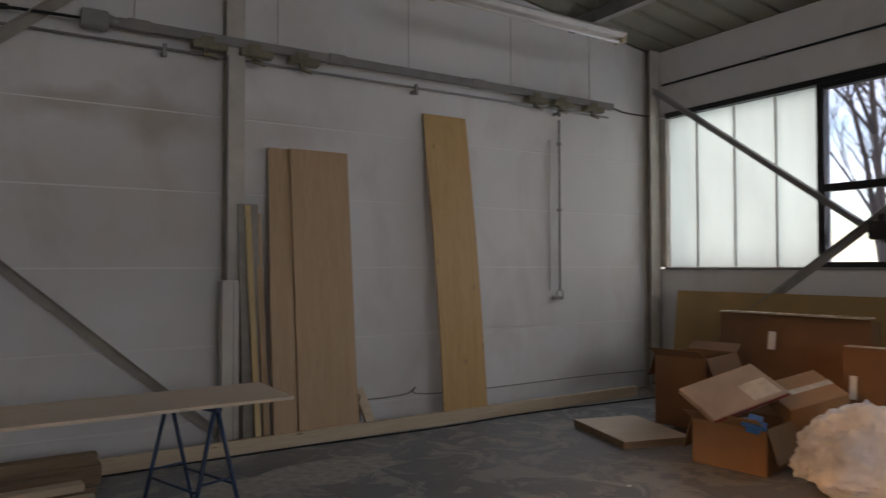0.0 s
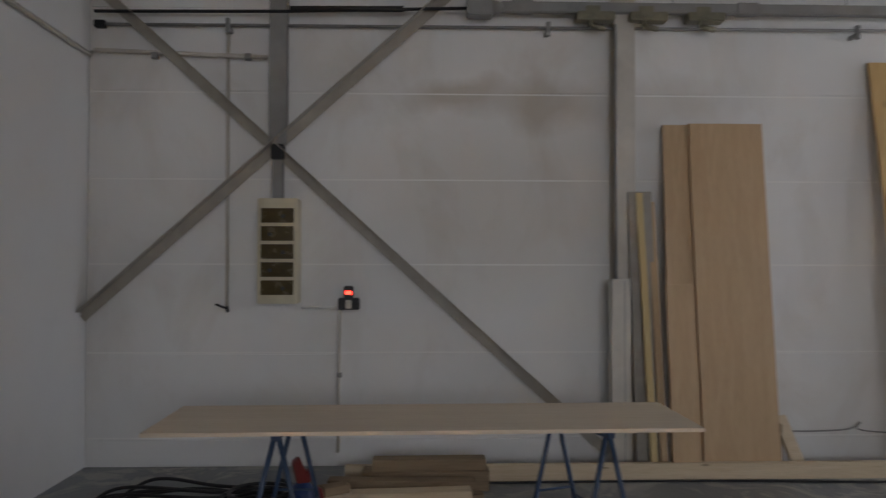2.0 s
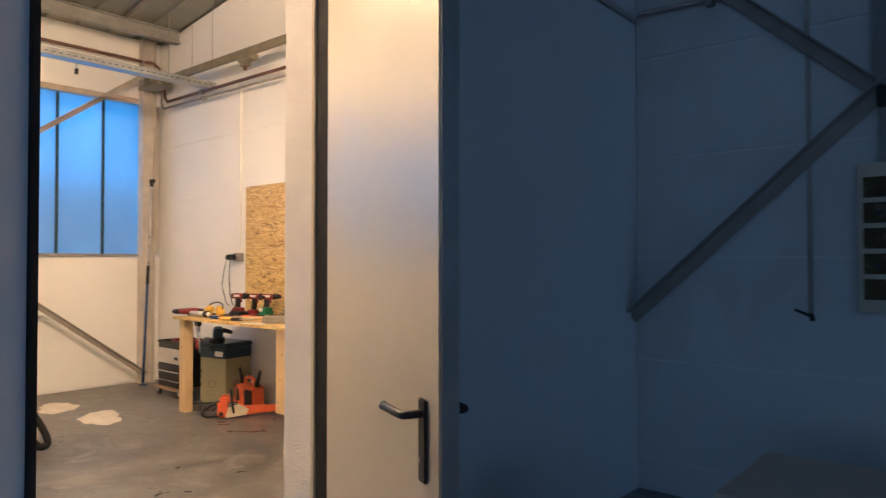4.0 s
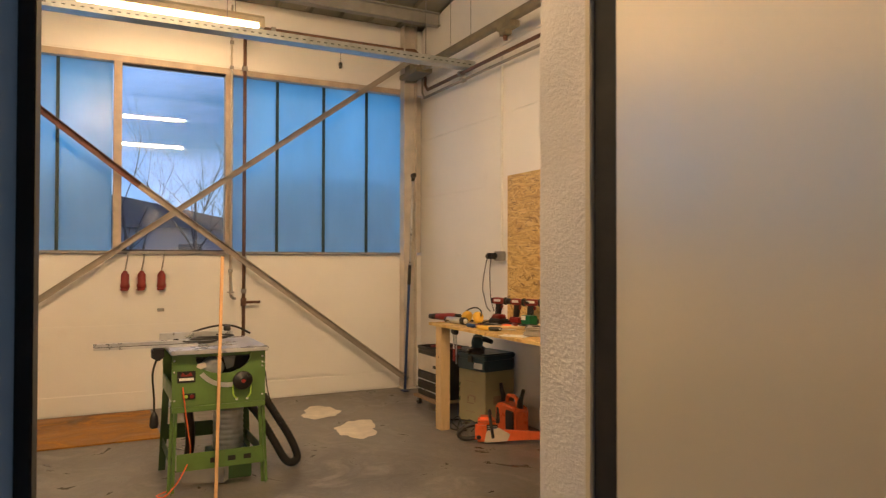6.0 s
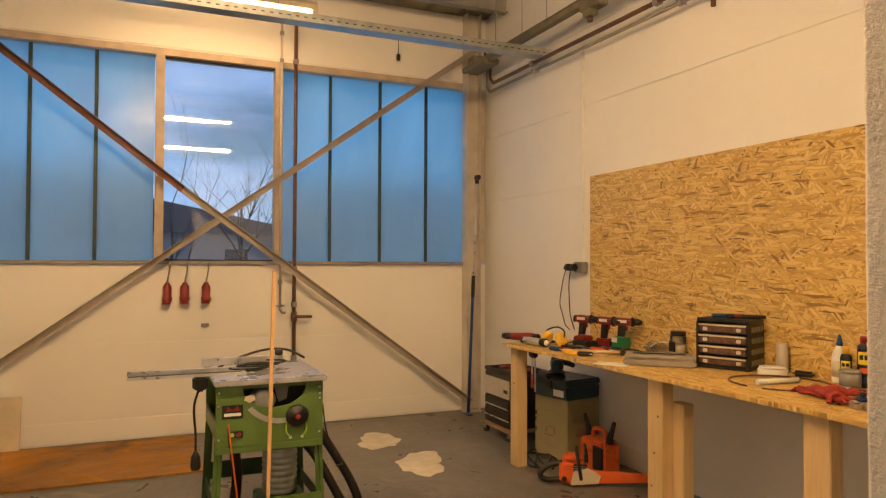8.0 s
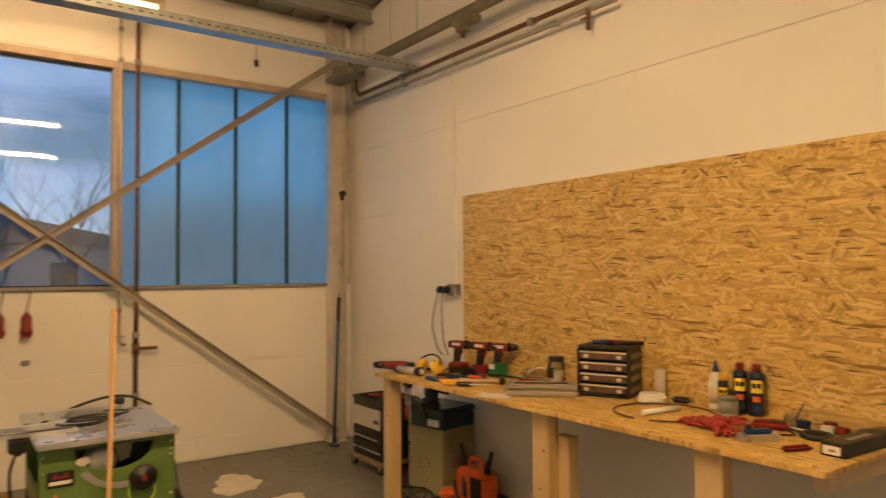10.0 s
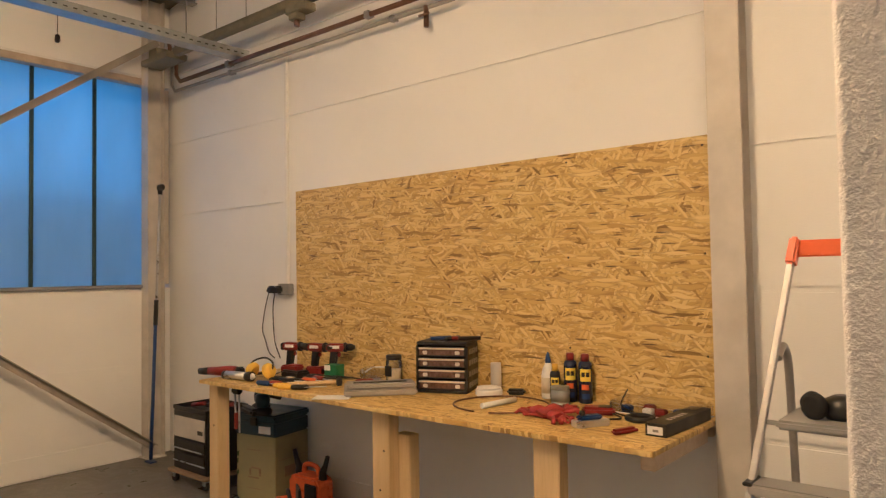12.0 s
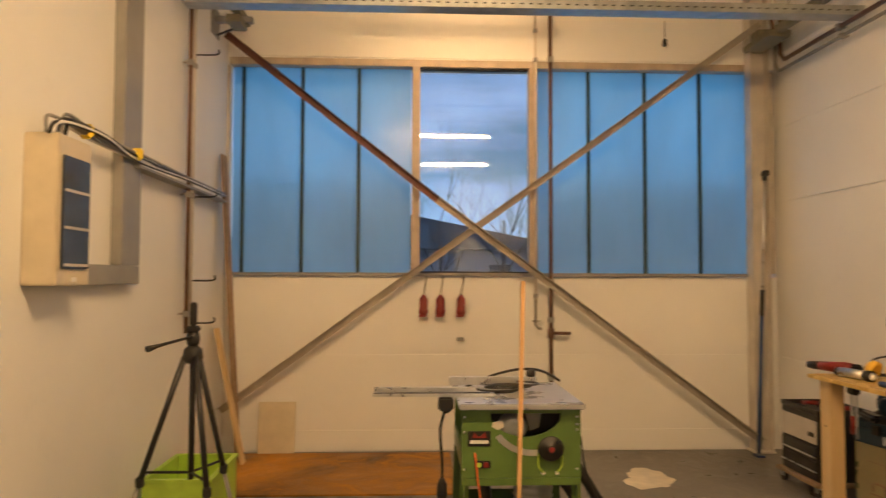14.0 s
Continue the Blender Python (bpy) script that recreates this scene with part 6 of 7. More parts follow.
part("cross_piece", box((-0.12, 0.0, 0.0), (0.70, 0.06, 0.098), 0.004), M_STEEL_D, tk)
cbn = thing("cable_bundle", (-6.56, SB + 0.06, 2.045), "bundle of grey and yellow cables running along the wall", "cables")
rnd = random.Random(9)
for k in range(9):
    o = [rnd.uniform(-0.03, 0.03) for _ in range(3)]
    pts = smooth_path([(0.10 - 0.02 * k, 0.05, -0.02), (0.02 - 0.02 * k, 0.03 + o[0], 0.07 + o[1]), (-0.4, 0.03 + o[0], 0.06 + o[2]), (-0.9, 0.02 + o[2] * 0.6, 0.05 + o[1] * 0.8), (-1.7, 0.02 + o[0] * 0.4, 0.05 + o[1] * 0.4), (-2.6, 0.02 + o[0] * 0.4, 0.05 + o[1] * 0.4)], 6)
    part("cable", tube(pts, 0.008, 6), (M_STEEL_D, M_BLACK, M_WHITE)[k % 3], cbn)
for x in (-0.28, -0.86):
    part("cable_tie", box((x - 0.011, 0.0, 0.025), (x + 0.011, 0.062, 0.092), 0.01), M_LABEL, cbn, "yellow sleeve")
part("tray", box((-2.65, -0.05, -0.005), (-0.9, 0.03, 0.01), 0.002), M_STEEL_D, cbn)
pp = pipe_run("wall_pipe", [(-8.36, SB + 0.06, 1.07), (-8.36, SB + 0.06, 4.05)], 0.014, M_COPPER, "copper pipe on the south wall with clips", [(-8.36, SB + 0.06, z) for z in (1.2, 2.0, 2.9)], (0, -1, 0))
pp2 = pipe_run("wall_pipe", [(-8.44, SB + 0.06, 1.07), (-8.44, SB + 0.06, 4.05)], 0.012, M_STEEL, "pale pipe on the south wall with clips", [(-8.44, SB + 0.06, z) for z in (1.2, 2.0, 2.9)], (0, -1, 0))
for z in (1.12, 1.42, 2.02, 3.05):
    solo("wall_hook", tube(smooth_path([(0, -0.06, 0), (0, 0.06, 0.0), (0, 0.10, 0.01), (0, 0.10, 0.04)], 4), 0.006, 6), M_DARK, (-8.66, SB + 0.06, z), "dark pipe hook on the white wall", "hook", "wall hooks")
pk = solo("dark_plank", bar((0, 0.17, 0.0), (0, 0.02, 2.43), 0.12, 0.022, (0, 1, 0), 0.003), M_OLDWOOD, (-9.27, SB + 0.02, 0.0), "long weathered plank leaning on the south wall", "plank")
pk2 = solo("pine_plank", bar((0.0, 0.25, 0.0), (0, 0.03, 1.05), 0.10, 0.022, (0, 1, 0), 0.003), M_PINE, (-9.12, SB + 0.02, 0.0), "short pine plank leaning on the south wall", "plank")
solo("cream_board", bar((0, 0, 0.0), (-0.055, 0, 0.42), 0.30, 0.018, (1, 0, 0), 0.002), M_CREAM, (-9.42, 3.26, 0.0), "pale board leaning on the wall under the window", "board")
def tripod(at, rz):
    t = thing("camera_tripod", at, "black camera tripod with a phone clamp", "tripod", rz=rz)
    part("column", tube([(0, 0, 0.55), (0, 0, 1.18)], 0.013, 10), M_BLACK, t)
    part("shoulder", lathe([(0.03, 1.06), (0.045, 1.08), (0.04, 1.12), (0.02, 1.14)], 12), M_BLACK, t)
    part("pan_head", add_box(lathe([(0.025, 1.14), (0.03, 1.17), (0.022, 1.20)], 12), (-0.03, -0.03, 1.20), (0.03, 0.03, 1.225), 0.006), M_BLACK, t)
    part("handle", tube([(0.02, 0.0, 1.18), (0.16, -0.13, 1.155), (0.20, -0.17, 1.145)], [0.006, 0.008, 0.014], 8), M_BLACK, t)
    part("phone_clamp", box((-0.035, -0.015, 1.225), (0.035, 0.015, 1.33), 0.006), M_BLACK, t)
    for k in range(3):
        a = radians(20 + 120 * k)
        c, s = math.cos(a), math.sin(a)
        lg = part("leg", tube([(0.035 * c, 0.035 * s, 1.09), (0.22 * c, 0.22 * s, 0.53)], 0.013, 8), M_BLACK, t)
        part("lower_leg", tube([(0.21 * c, 0.21 * s, 0.55), (0.40 * c, 0.40 * s, 0.01)], 0.0095, 8), M_STEEL_D, lg)
        part("leg_lock", box((0.215 * c - 0.018, 0.215 * s - 0.018, 0.52), (0.215 * c + 0.018, 0.215 * s + 0.018, 0.565), 0.006), M_BLACK, lg)
        part("brace", tube([(0.0, 0.0, 0.58), (0.20 * c, 0.20 * s, 0.585)], 0.006, 6), M_BLACK, t)
        part("foot", lathe([(0.012, 0), (0.015, 0.01), (0.01, 0.03)], 8, Matrix.Translation((0.402 * c, 0.402 * s, 0.0))), M_BLACK, lg)
    return t
tripod((-6.80, 3.40, 0.0), 15)
rb = thing("rail_bracket", (-9.1, SB, 3.42), "dark steel bracket with a rail end in the corner", "bracket")
part("wall_plate", box((-0.10, 0.0, -0.08), (0.10, 0.012, 0.14), 0.003), M_STEEL_D, rb)
part("arm", box((-0.03, 0.012, 0.03), (0.03, 0.30, 0.075), 0.004), M_STEEL_D, rb)
part("rail_end", box((-0.22, 0.16, 0.076), (0.38, 0.23, 0.135), 0.006), M_OLIVE, rb, "olive rail end")
part("strut", bar((0.0, 0.02, -0.07), (0.0, 0.26, 0.03), 0.03, 0.008), M_DARK, rb)
part("tap_off_box", box((-0.02, 0.14, -0.03), (0.20, 0.25, 0.0298), 0.006), M_OLIVE, rb)
cr = thing("plastic_crate", (-7.95, 3.05, 0.0), "lime green plastic crate on the floor by the wall", "crate")
for lo, hi in (((-0.29, -0.19, 0.0), (0.29, 0.19, 0.012)), ((-0.29, -0.19, 0.012), (0.29, -0.178, 0.29)), ((-0.29, 0.178, 0.012), (0.29, 0.19, 0.29)), ((-0.29, -0.178, 0.012), (-0.278, 0.178, 0.29)), ((0.278, -0.178, 0.012), (0.29, 0.178, 0.29))):
    part("side", box(lo, hi, 0.003), M_LIME, cr)
part("rim", add_box(add_box(add_box(box((-0.30, -0.20, 0.29), (0.30, -0.17, 0.305), 0.003), (-0.30, 0.17, 0.29), (0.30, 0.20, 0.305)), (-0.30, -0.17, 0.29), (-0.27, 0.17, 0.305)), (0.27, -0.17, 0.29), (0.30, 0.17, 0.305)), M_LIME, cr)


# ---- dim hall: fittings on the north wall ----
fb = thing("old_fuse_cabinet", (-2.063, 7.5, 1.155), "cream fuse cabinet with five amber windows on the wall", "fuse cabinet")
part("housing", box((-0.136, -0.165, 0.0), (0.136, -0.002, 0.725), 0.005), M_CREAM, fb)
for k in range(5):
    z = 0.06 + 0.124 * k
    w = part("cover", box((-0.112, -0.1695, z), (0.112, -0.1652, z + 0.10), 0.004), M_AMBER, fb, "dark amber cover")
    part("cover_lip", box((-0.112, -0.174, z - 0.008), (0.112, -0.1652, z - 0.001), 0.002), M_CREAM, w)
    part("fuse", lathe([(0.014, 0), (0.014, 0.006)], 10, Matrix.Translation((-0.05 if k % 2 else 0.04, -0.1697, z + 0.045)) @ pose(0, 0, 0, 90)), M_DARK, w)
dt = thing("cable_duct", (-2.080, 7.5, 1.905), "dark grey cable duct above the fuse cabinet", "duct")
part("duct", box((-0.06, -0.11, 0.36), (0.06, -0.03, roof(-2.08) - 1.905), 0.004), M_STEEL_D, dt)
part("lower_duct", box((-0.035, -0.10, -0.02), (0.035, -0.03, 0.30), 0.004), M_STEEL_D, dt)
part("collar", box((-0.045, -0.115, 0.25), (0.045, -0.03, 0.36), 0.008), M_DARK, dt)
so1 = thing("socket_timer", (-1.585, 7.5, 1.105), "dark socket with a red glowing timer plug", "socket")
part("housing", box((-0.075, -0.05, 0.0), (0.075, -0.002, 0.085), 0.008), M_BLACK, so1)
part("timer", box((-0.03, -0.09, 0.075), (0.035, -0.03, 0.17), 0.008), M_BLACK, so1)
part("display", box((-0.018, -0.0925, 0.11), (0.026, -0.0905, 0.135), 0.001), M_LED, so1, "red glowing display")
part("socket_face", box((-0.022, -0.055, 0.01), (0.02, -0.0502, 0.07), 0.003), M_STEEL, so1)
pipe_run("wall_conduit", [(-1.920, 7.485, 1.120), (-1.660, 7.485, 1.120)], 0.011, M_WHITE, "white conduit to the socket", [], category="conduit")
pipe_run("wall_conduit", [(-1.650, 7.485, 1.105), (-1.660, 7.485, 0.100)], 0.011, M_STEEL, "grey conduit down to the floor", [(-1.650, 7.485, 0.645)], category="conduit")
cv = pipe_run("wall_conduit", [(-2.445, 7.485, 1.125), (-2.450, 7.485, 3.075)], 0.012, M_STEEL, "pale conduit ending in a small tap", [], category="conduit")
part("tap", add_tube(tube([(0, 0, 0), (0.015, -0.03, -0.03)], 0.012, 8), [(-0.07, -0.03, 0.02), (0.02, -0.03, -0.015)], 0.008, 7), M_DARK, cv, "dark tap")
pipe_run("wall_pipe", [(-3.40, 4.2, 2.945), (-3.40, 7.44, 2.895), (-3.37, 7.455, 2.93), (-2.170, 7.455, 2.890)], 0.016, M_STEEL, "pale pipe round the corner of the white walls", [(-2.300, 7.455, 2.890), (-2.950, 7.455, 2.893)])
pv = pipe_run("wall_conduit", [(3.890, 7.465, 1.175), (3.890, 7.465, 3.025)], 0.011, M_STEEL_D, "thin grey conduit with a ring outlet", [(3.890, 7.465, 2.765), (3.890, 7.465, 2.045)], category="conduit")
part("ring", tube([(-0.02 + 0.045 * math.cos(a), -0.02, -0.04 + 0.05 * math.sin(a)) for a in [k * 0.42 for k in range(16)]], 0.007, 7), M_STEEL_D, pv)
part("outlet", box((-0.11, -0.04, -0.10), (0.02, 0.02, -0.065), 0.006), M_STEEL_D, pv)
pipe_run("wall_conduit", [(3.770, 7.485, 1.175), (3.770, 7.485, 2.795)], 0.008, M_WHITE, "white conduit beside the thin grey one", [], category="conduit")

br = thing("busbar_rail", (-3.350, 7.37, 3.235), "grey busbar rail with olive tap-off boxes along the wall", "rail")
part("rail", box((2.83, -0.03, -0.035), (7.96, 0.03, 0.035), 0.006), M_STEEL_D, br)
part("supply_cable", tube([(0.0, 0.03, -0.05), (1.3, 0.02, -0.04), (2.59, 0.0, -0.01)], 0.012, 8), M_BLACK, br, "black supply cable")
part("cable_sleeve", tube([(1.36, 0.0, -0.03), (2.15, 0.0, -0.02)], 0.022, 8), M_DARK, br)
part("junction_box", box((2.59, -0.055, -0.075), (2.77, 0.05, 0.055), 0.008), M_STEEL_D, br, "grey junction box")
part("reducer", tube([(2.77, 0, 0), (2.85, 0, 0)], [0.05, 0.03], 10), M_STEEL_D, br)
for x in (3.36, 3.735, 4.14, 6.70, 7.05, 7.515):
    b = box((x, -0.055, -0.095), (x + 0.27, 0.05, -0.036), 0.008)
    add_box(b, (x + 0.06, -0.06, -0.07), (x + 0.16, -0.05, -0.0), 0.004)
    t = part("tap_off_box", b, M_OLIVE, br, "olive tap-off box")
    part("coupling", add_tube(tube([(x + 0.10, -0.02, -0.095), (x + 0.10, -0.02, -0.13)], 0.016, 8), [(x + 0.10, -0.02, -0.13), (x + 0.20, -0.02, -0.15)], 0.02, 8), M_OLIVE, t)
for x in (2.9, 4.5, 6.0):
    part("joint_cover", box((x, -0.036, -0.04), (x + 0.16, 0.036, 0.043), 0.006), M_STEEL_D, br)
for x in (2.95, 4.05, 5.3, 6.5, 7.6):
    part("hanger_wire", tube([(x, 0, 0.03), (x, 0, roof(-3.35 + x) - 3.235)], 0.003, 5), M_STEEL_D, br)
part("end_cable", tube(smooth_path([(7.96, 0, -0.01), (8.2, 0.03, -0.03), (8.65, 0.05, -0.02)], 5), 0.010, 7), M_BLACK, br)
cn = thing("wall_conduit", (-3.370, 7.46, 3.115), "thin steel conduit on brackets under the busbar", "conduit")
part("conduit", tube([(0.0, 0, 0), (8.0, 0, 0.02)], 0.012, 8), M_STEEL_D, cn)
part("end_cap", box((-0.005, -0.025, -0.025), (0.07, 0.025, 0.025), 0.005), M_BLACK, cn)
for x in (0.94, 3.19, 5.42, 7.2):
    part("bracket", add_box(box((x - 0.012, -0.07, -0.05), (x + 0.012, 0.04, -0.02), 0.003), (x - 0.015, -0.075, -0.07), (x + 0.015, -0.045, 0.03), 0.004), M_STEEL_D, cn)
pipe_run("wall_pipe", [(5.37, 7.3, 3.575), (5.37, SA + 0.1, 3.57)], 0.013, M_DARK, "thin dark pipe along the east wall above the window", [(5.37, 6.0, 3.574), (5.37, 4.0, 3.573)], (1, 0, 0))
# Small black box for an unidentified device hung at the brace crossing.
solo("hung_black_box", add_box(box((-0.06, -0.10, 0.0), (0.06, 0.10, 0.16), 0.012), (-0.03, -0.03, 0.16), (0.03, 0.03, 0.22), 0.006), M_BLACK, (5.18, 4.80, 1.66), "small black box hung on the brace crossing", "lamp")

# grey cover at the foot of the column, and its cable
gd = thing("column_cover", (0.30, 7.33, 0.0), "white sheet-metal cover at the foot of the column", "cover")
part("cover", box((-0.065, -0.05, 0.0), (0.065, 0.05, 1.327), 0.004), M_STEEL, gd)
part("groove", box((0.02, -0.0515, 0.01), (0.026, -0.0502, 1.317), 0), M_STEEL_D, gd)
part("cable", tube([(-0.012, 0.035, 1.327), (-0.012, 0.035, 3.12)], 0.011, 7), M_STEEL_D, gd)

# ---- boards leaning on the wall ----
def leaning_board(name, x0, x1, top, thick, yb, yt, material, label, skew=0.0, bow=0.0):
    """A board whose foot stands at yb and whose top touches the wall side at yt."""
    bm, n = bm_new(), 8
    rows = []
    for k in range(n + 1):
        f = k / n
        y = yb + (yt - yb) * f + bow * math.sin(math.pi * f)
        rows.append([bm.verts.new((x + skew * (1 - f), y + d, top * f)) for x, d in ((x0, 0), (x1, 0), (x1, thick), (x0, thick))])
    for a, b in zip(rows, rows[1:]):
        for k in range(4):
            bm.faces.new((a[k], a[(k + 1) % 4], b[(k + 1) % 4], b[k]))
    bm.faces.new(list(reversed(rows[0])))
    bm.faces.new(rows[-1])
    bmesh.ops.recalc_face_normals(bm, faces=bm.faces)
    c = Vector(((x0 + x1) / 2, yb, 0))
    bmesh.ops.translate(bm, verts=bm.verts, vec=-c)
    return solo(name, bm, material, c, label, "board", "boards leaning on the wall")


leaning_board("plywood_board", 2.16, 2.645, 2.895, 0.018, 7.17, 7.455, M_PLY_Y, "tall yellow plywood board leaning on the white wall", 0.06, -0.03)
leaning_board("plywood_board", 0.82, 1.345, 2.43, 0.02, 7.17, 7.40, M_PLY, "wide pale plywood board leaning on the white wall", 0.01)
leaning_board("plywood_board", 0.645, 1.05, 2.425, 0.02, 7.20, 7.43, M_PLY, "pale plywood board leaning behind a wider one", -0.03)
leaning_board("pine_board", 0.60, 0.79, 1.29, 0.02, 7.14, 7.25, M_PLY, "short pine board leaning before the plywood", 0.01)
leaning_board("pine_stick", 0.43, 0.475, 1.93, 0.024, 7.16, 7.36, M_PINE, "narrow pine slat leaning by the column", 0.04)
leaning_board("pine_stick", 0.515, 0.565, 1.87, 0.024, 7.19, 7.38, M_PLY, "narrow pine slat leaning by the column", 0.03)
leaning_board("grey_board", 0.375, 0.54, 1.94, 0.016, 7.24, 7.37, M_GREYCASE, "grey-brown board leaning behind the slats", 0.02)
solo("timber_offcut", bar((0.0, 0.0, 0.0), (-0.07, 0.18, 0.36), 0.085, 0.04, (0, 1, 0), 0.003), M_PINE_X, (1.52, 7.22, 0.0), "short pale timber offcut leaning on the wall", "timber")
solo("timber_offcut", box((-0.03, -0.03, 0.0), (0.03, 0.03, 0.32), 0.004), M_OLDWOOD, (1.41, 7.36, 0.0), "short dark timber offcut by the wall", "timber")
solo("wall_cable", tube(smooth_path([(1.45, 7.475, 0.24), (1.75, 7.475, 0.235), (2.0, 7.475, 0.25), (2.08, 7.47, 0.30), (2.10, 7.47, 0.24), (2.7, 7.48, 0.21), (4.2, 7.48, 0.215), (5.2, 7.48, 0.20)], 6), 0.006, 6), M_STEEL_D, (0, 0, 0), "thin grey cable along the foot of the wall", "cable")
solo("floor_plank", bar((-3.15, 0.0, 0.055), (3.15, 0.03, 0.055), 0.045, 0.11, (0, 0, 1), 0.004), M_PINE_X, (1.58, 7.14, 0.0), "long pine plank standing on edge along the wall", "plank")
# Thin black line along the floor before the plank.
solo("black_floor_line", tube(smooth_path([(-3.0, 0.0, 0.008), (-1.0, 0.03, 0.008), (0.5, -0.02, 0.008), (1.5, 0.02, 0.008), (3.2, -0.10, 0.008)], 6), 0.008, 6), M_BLACK, (1.6, 7.06, 0.0), "thin black line on the floor before the plank", "cable")
solo("floor_slat", box((-0.17, -0.025, 0.0), (0.17, 0.025, 0.02), 0.003), M_PINE_X, (0.42, 5.70, 0.0), "short pine slat lying on the floor", "slat", rz=12)

# ---- table on trestles ----
solo("plywood_sheet", box((-1.26, -0.30, 0.0), (1.26, 0.30, 0.018), 0.002), M_CHIP, (-1.045, 5.95, 0.667), "pale plywood sheet lying on two blue trestles", "tabletop", rz=1.2)
def trestle(at):
    t = thing("trestle", at, "dark blue steel trestle under the plywood sheet", "trestle", "blue trestles")
    part("top_bar", box((-0.02, -0.27, 0.628), (0.02, 0.27, 0.66), 0.003), M_BLUE_TR, t)
    for y in (-0.24, 0.24):
        for s in (-1, 1):
            part("leg", tube([(s * 0.012, y, 0.63), (s * 0.165, y * 1.04, 0.0)], 0.0125, 8), M_BLUE_TR, t)
        part("spreader", tube([(-0.105, y * 1.02, 0.25), (0.105, y * 1.02, 0.25)], 0.007, 7), M_BLUE_TR, t)
    for s in (-1, 1):
        part("stretcher", tube([(s * 0.115, -0.245, 0.21), (s * 0.115, 0.245, 0.21)], 0.008, 7), M_BLUE_TR, t)
    return t
trestle((-1.72, 5.95, 0.006))
trestle((-0.29, 5.95, 0.006)).rotation_euler = (0, 0, radians(19))

# ---- timber stack and clutter under the table ----
rnd = random.Random(21)
for k, (x, y, z, l, w, h, rz, mt) in enumerate((
        (-1.0, 6.72, 0.0, 1.15, 0.10, 0.05, 3, M_OLDWOOD), (-0.95, 6.56, 0.0, 1.0, 0.12, 0.045, -2, M_PINE_X), (-1.05, 6.86, 0.0, 1.1, 0.09, 0.06, 1, M_OLDWOOD),
        (-1.0, 6.66, 0.051, 1.0, 0.11, 0.045, 4, M_PINE_X), (-0.92, 6.83, 0.061, 0.9, 0.10, 0.05, -3, M_OLDWOOD),
        (-0.9, 6.40, 0.0, 0.9, 0.09, 0.03, 6, M_PINE_X), (-1.3, 6.62, 0.097, 0.16, 0.09, 0.05, 30, M_OLDWOOD))):
    solo("timber_piece", box((-l / 2, -w / 2, 0.0), (l / 2, w / 2, h), 0.004), mt, (x - 0.27, y, z), "rough timber piece in a low stack on the floor", "timber", "timber stack", rz)
st = solo("timber_block", box((-0.36, -0.06, 0.0), (0.36, 0.06, 0.07), 0.006), M_OLDWOOD, (-1.02, 7.0, 0.125), "weathered timber beam on the low stack", "timber", rz=1)
solo("timber_block", box((-0.40, -0.07, 0.0), (0.40, 0.07, 0.125), 0.006), M_OLDWOOD, (-1.04, 7.0, 0.0), "weathered timber beam lying by the plank", "timber", rz=-1)
cl = thing("pump_bottle", (-1.73, 6.45, 0.0), "blue bottle with a red funnel head", "bottle", rz=20)
part("bottle", lathe([(0.06, 0), (0.075, 0.01), (0.08, 0.12), (0.06, 0.19), (0.03, 0.22)], 18), M_BLUE, cl)
part("funnel", prism([(-0.03, 0.21), (0.04, 0.21), (0.06, 0.30), (0.02, 0.27), (-0.02, 0.36), (-0.06, 0.33)], -0.03, 0.03, "y", 0.008), M_RED, cl, "red funnel head")
part("arm", tube([(0.02, 0, 0.20), (0.10, 0.0, 0.16), (0.13, 0, 0.02)], 0.014, 8), M_RED, cl)
for k in range(7):
    pts = smooth_path([(-0.62 + 0.03 * k + rnd.uniform(-0.1, 0.1), -0.35 + 0.05 * k, 0.012), (-0.25 + rnd.uniform(-0.1, 0.1), -0.12 + 0.05 * k + rnd.uniform(-0.05, 0.05), 0.02 + 0.012 * k), (0.2 + rnd.uniform(-0.1, 0.1), 0.05 + rnd.uniform(-0.12, 0.12), 0.02 + 0.012 * k),
                       (0.55 + rnd.uniform(-0.1, 0.1), -0.05 + 0.04 * k, 0.02), (0.75 + rnd.uniform(-0.1, 0.1), -0.2 + 0.03 * k, 0.012)], 8)
    solo("black_cable", tube(pts, 0.011, 7), M_BLACK, (-2.55, 6.72, 0.0), "thick black cable lying in loose loops on the floor", "cable", "black cables")
solo("cable_coil", tube([(0.20 * math.cos(a) * (1 + 0.12 * math.sin(a * 0.37)), 0.17 * math.sin(a), 0.014 + 0.0042 * a) for a in [k * 0.3 for k in range(110)]], 0.011, 7), M_BLACK, (-1.98, 6.55, 0.0), "coil of black cable on the floor under the table", "cable")

# ---- cartons by the east wall ----
solo("hardboard_sheet", bar((-0.13, 0, 0.0), (0.02, 0, 1.16), 2.75, 0.008, (1, 0, 0), 0.001), M_HARDBOARD, (5.20, 5.61, 0.0), "large brown hardboard sheet leaning under the window", "sheet")


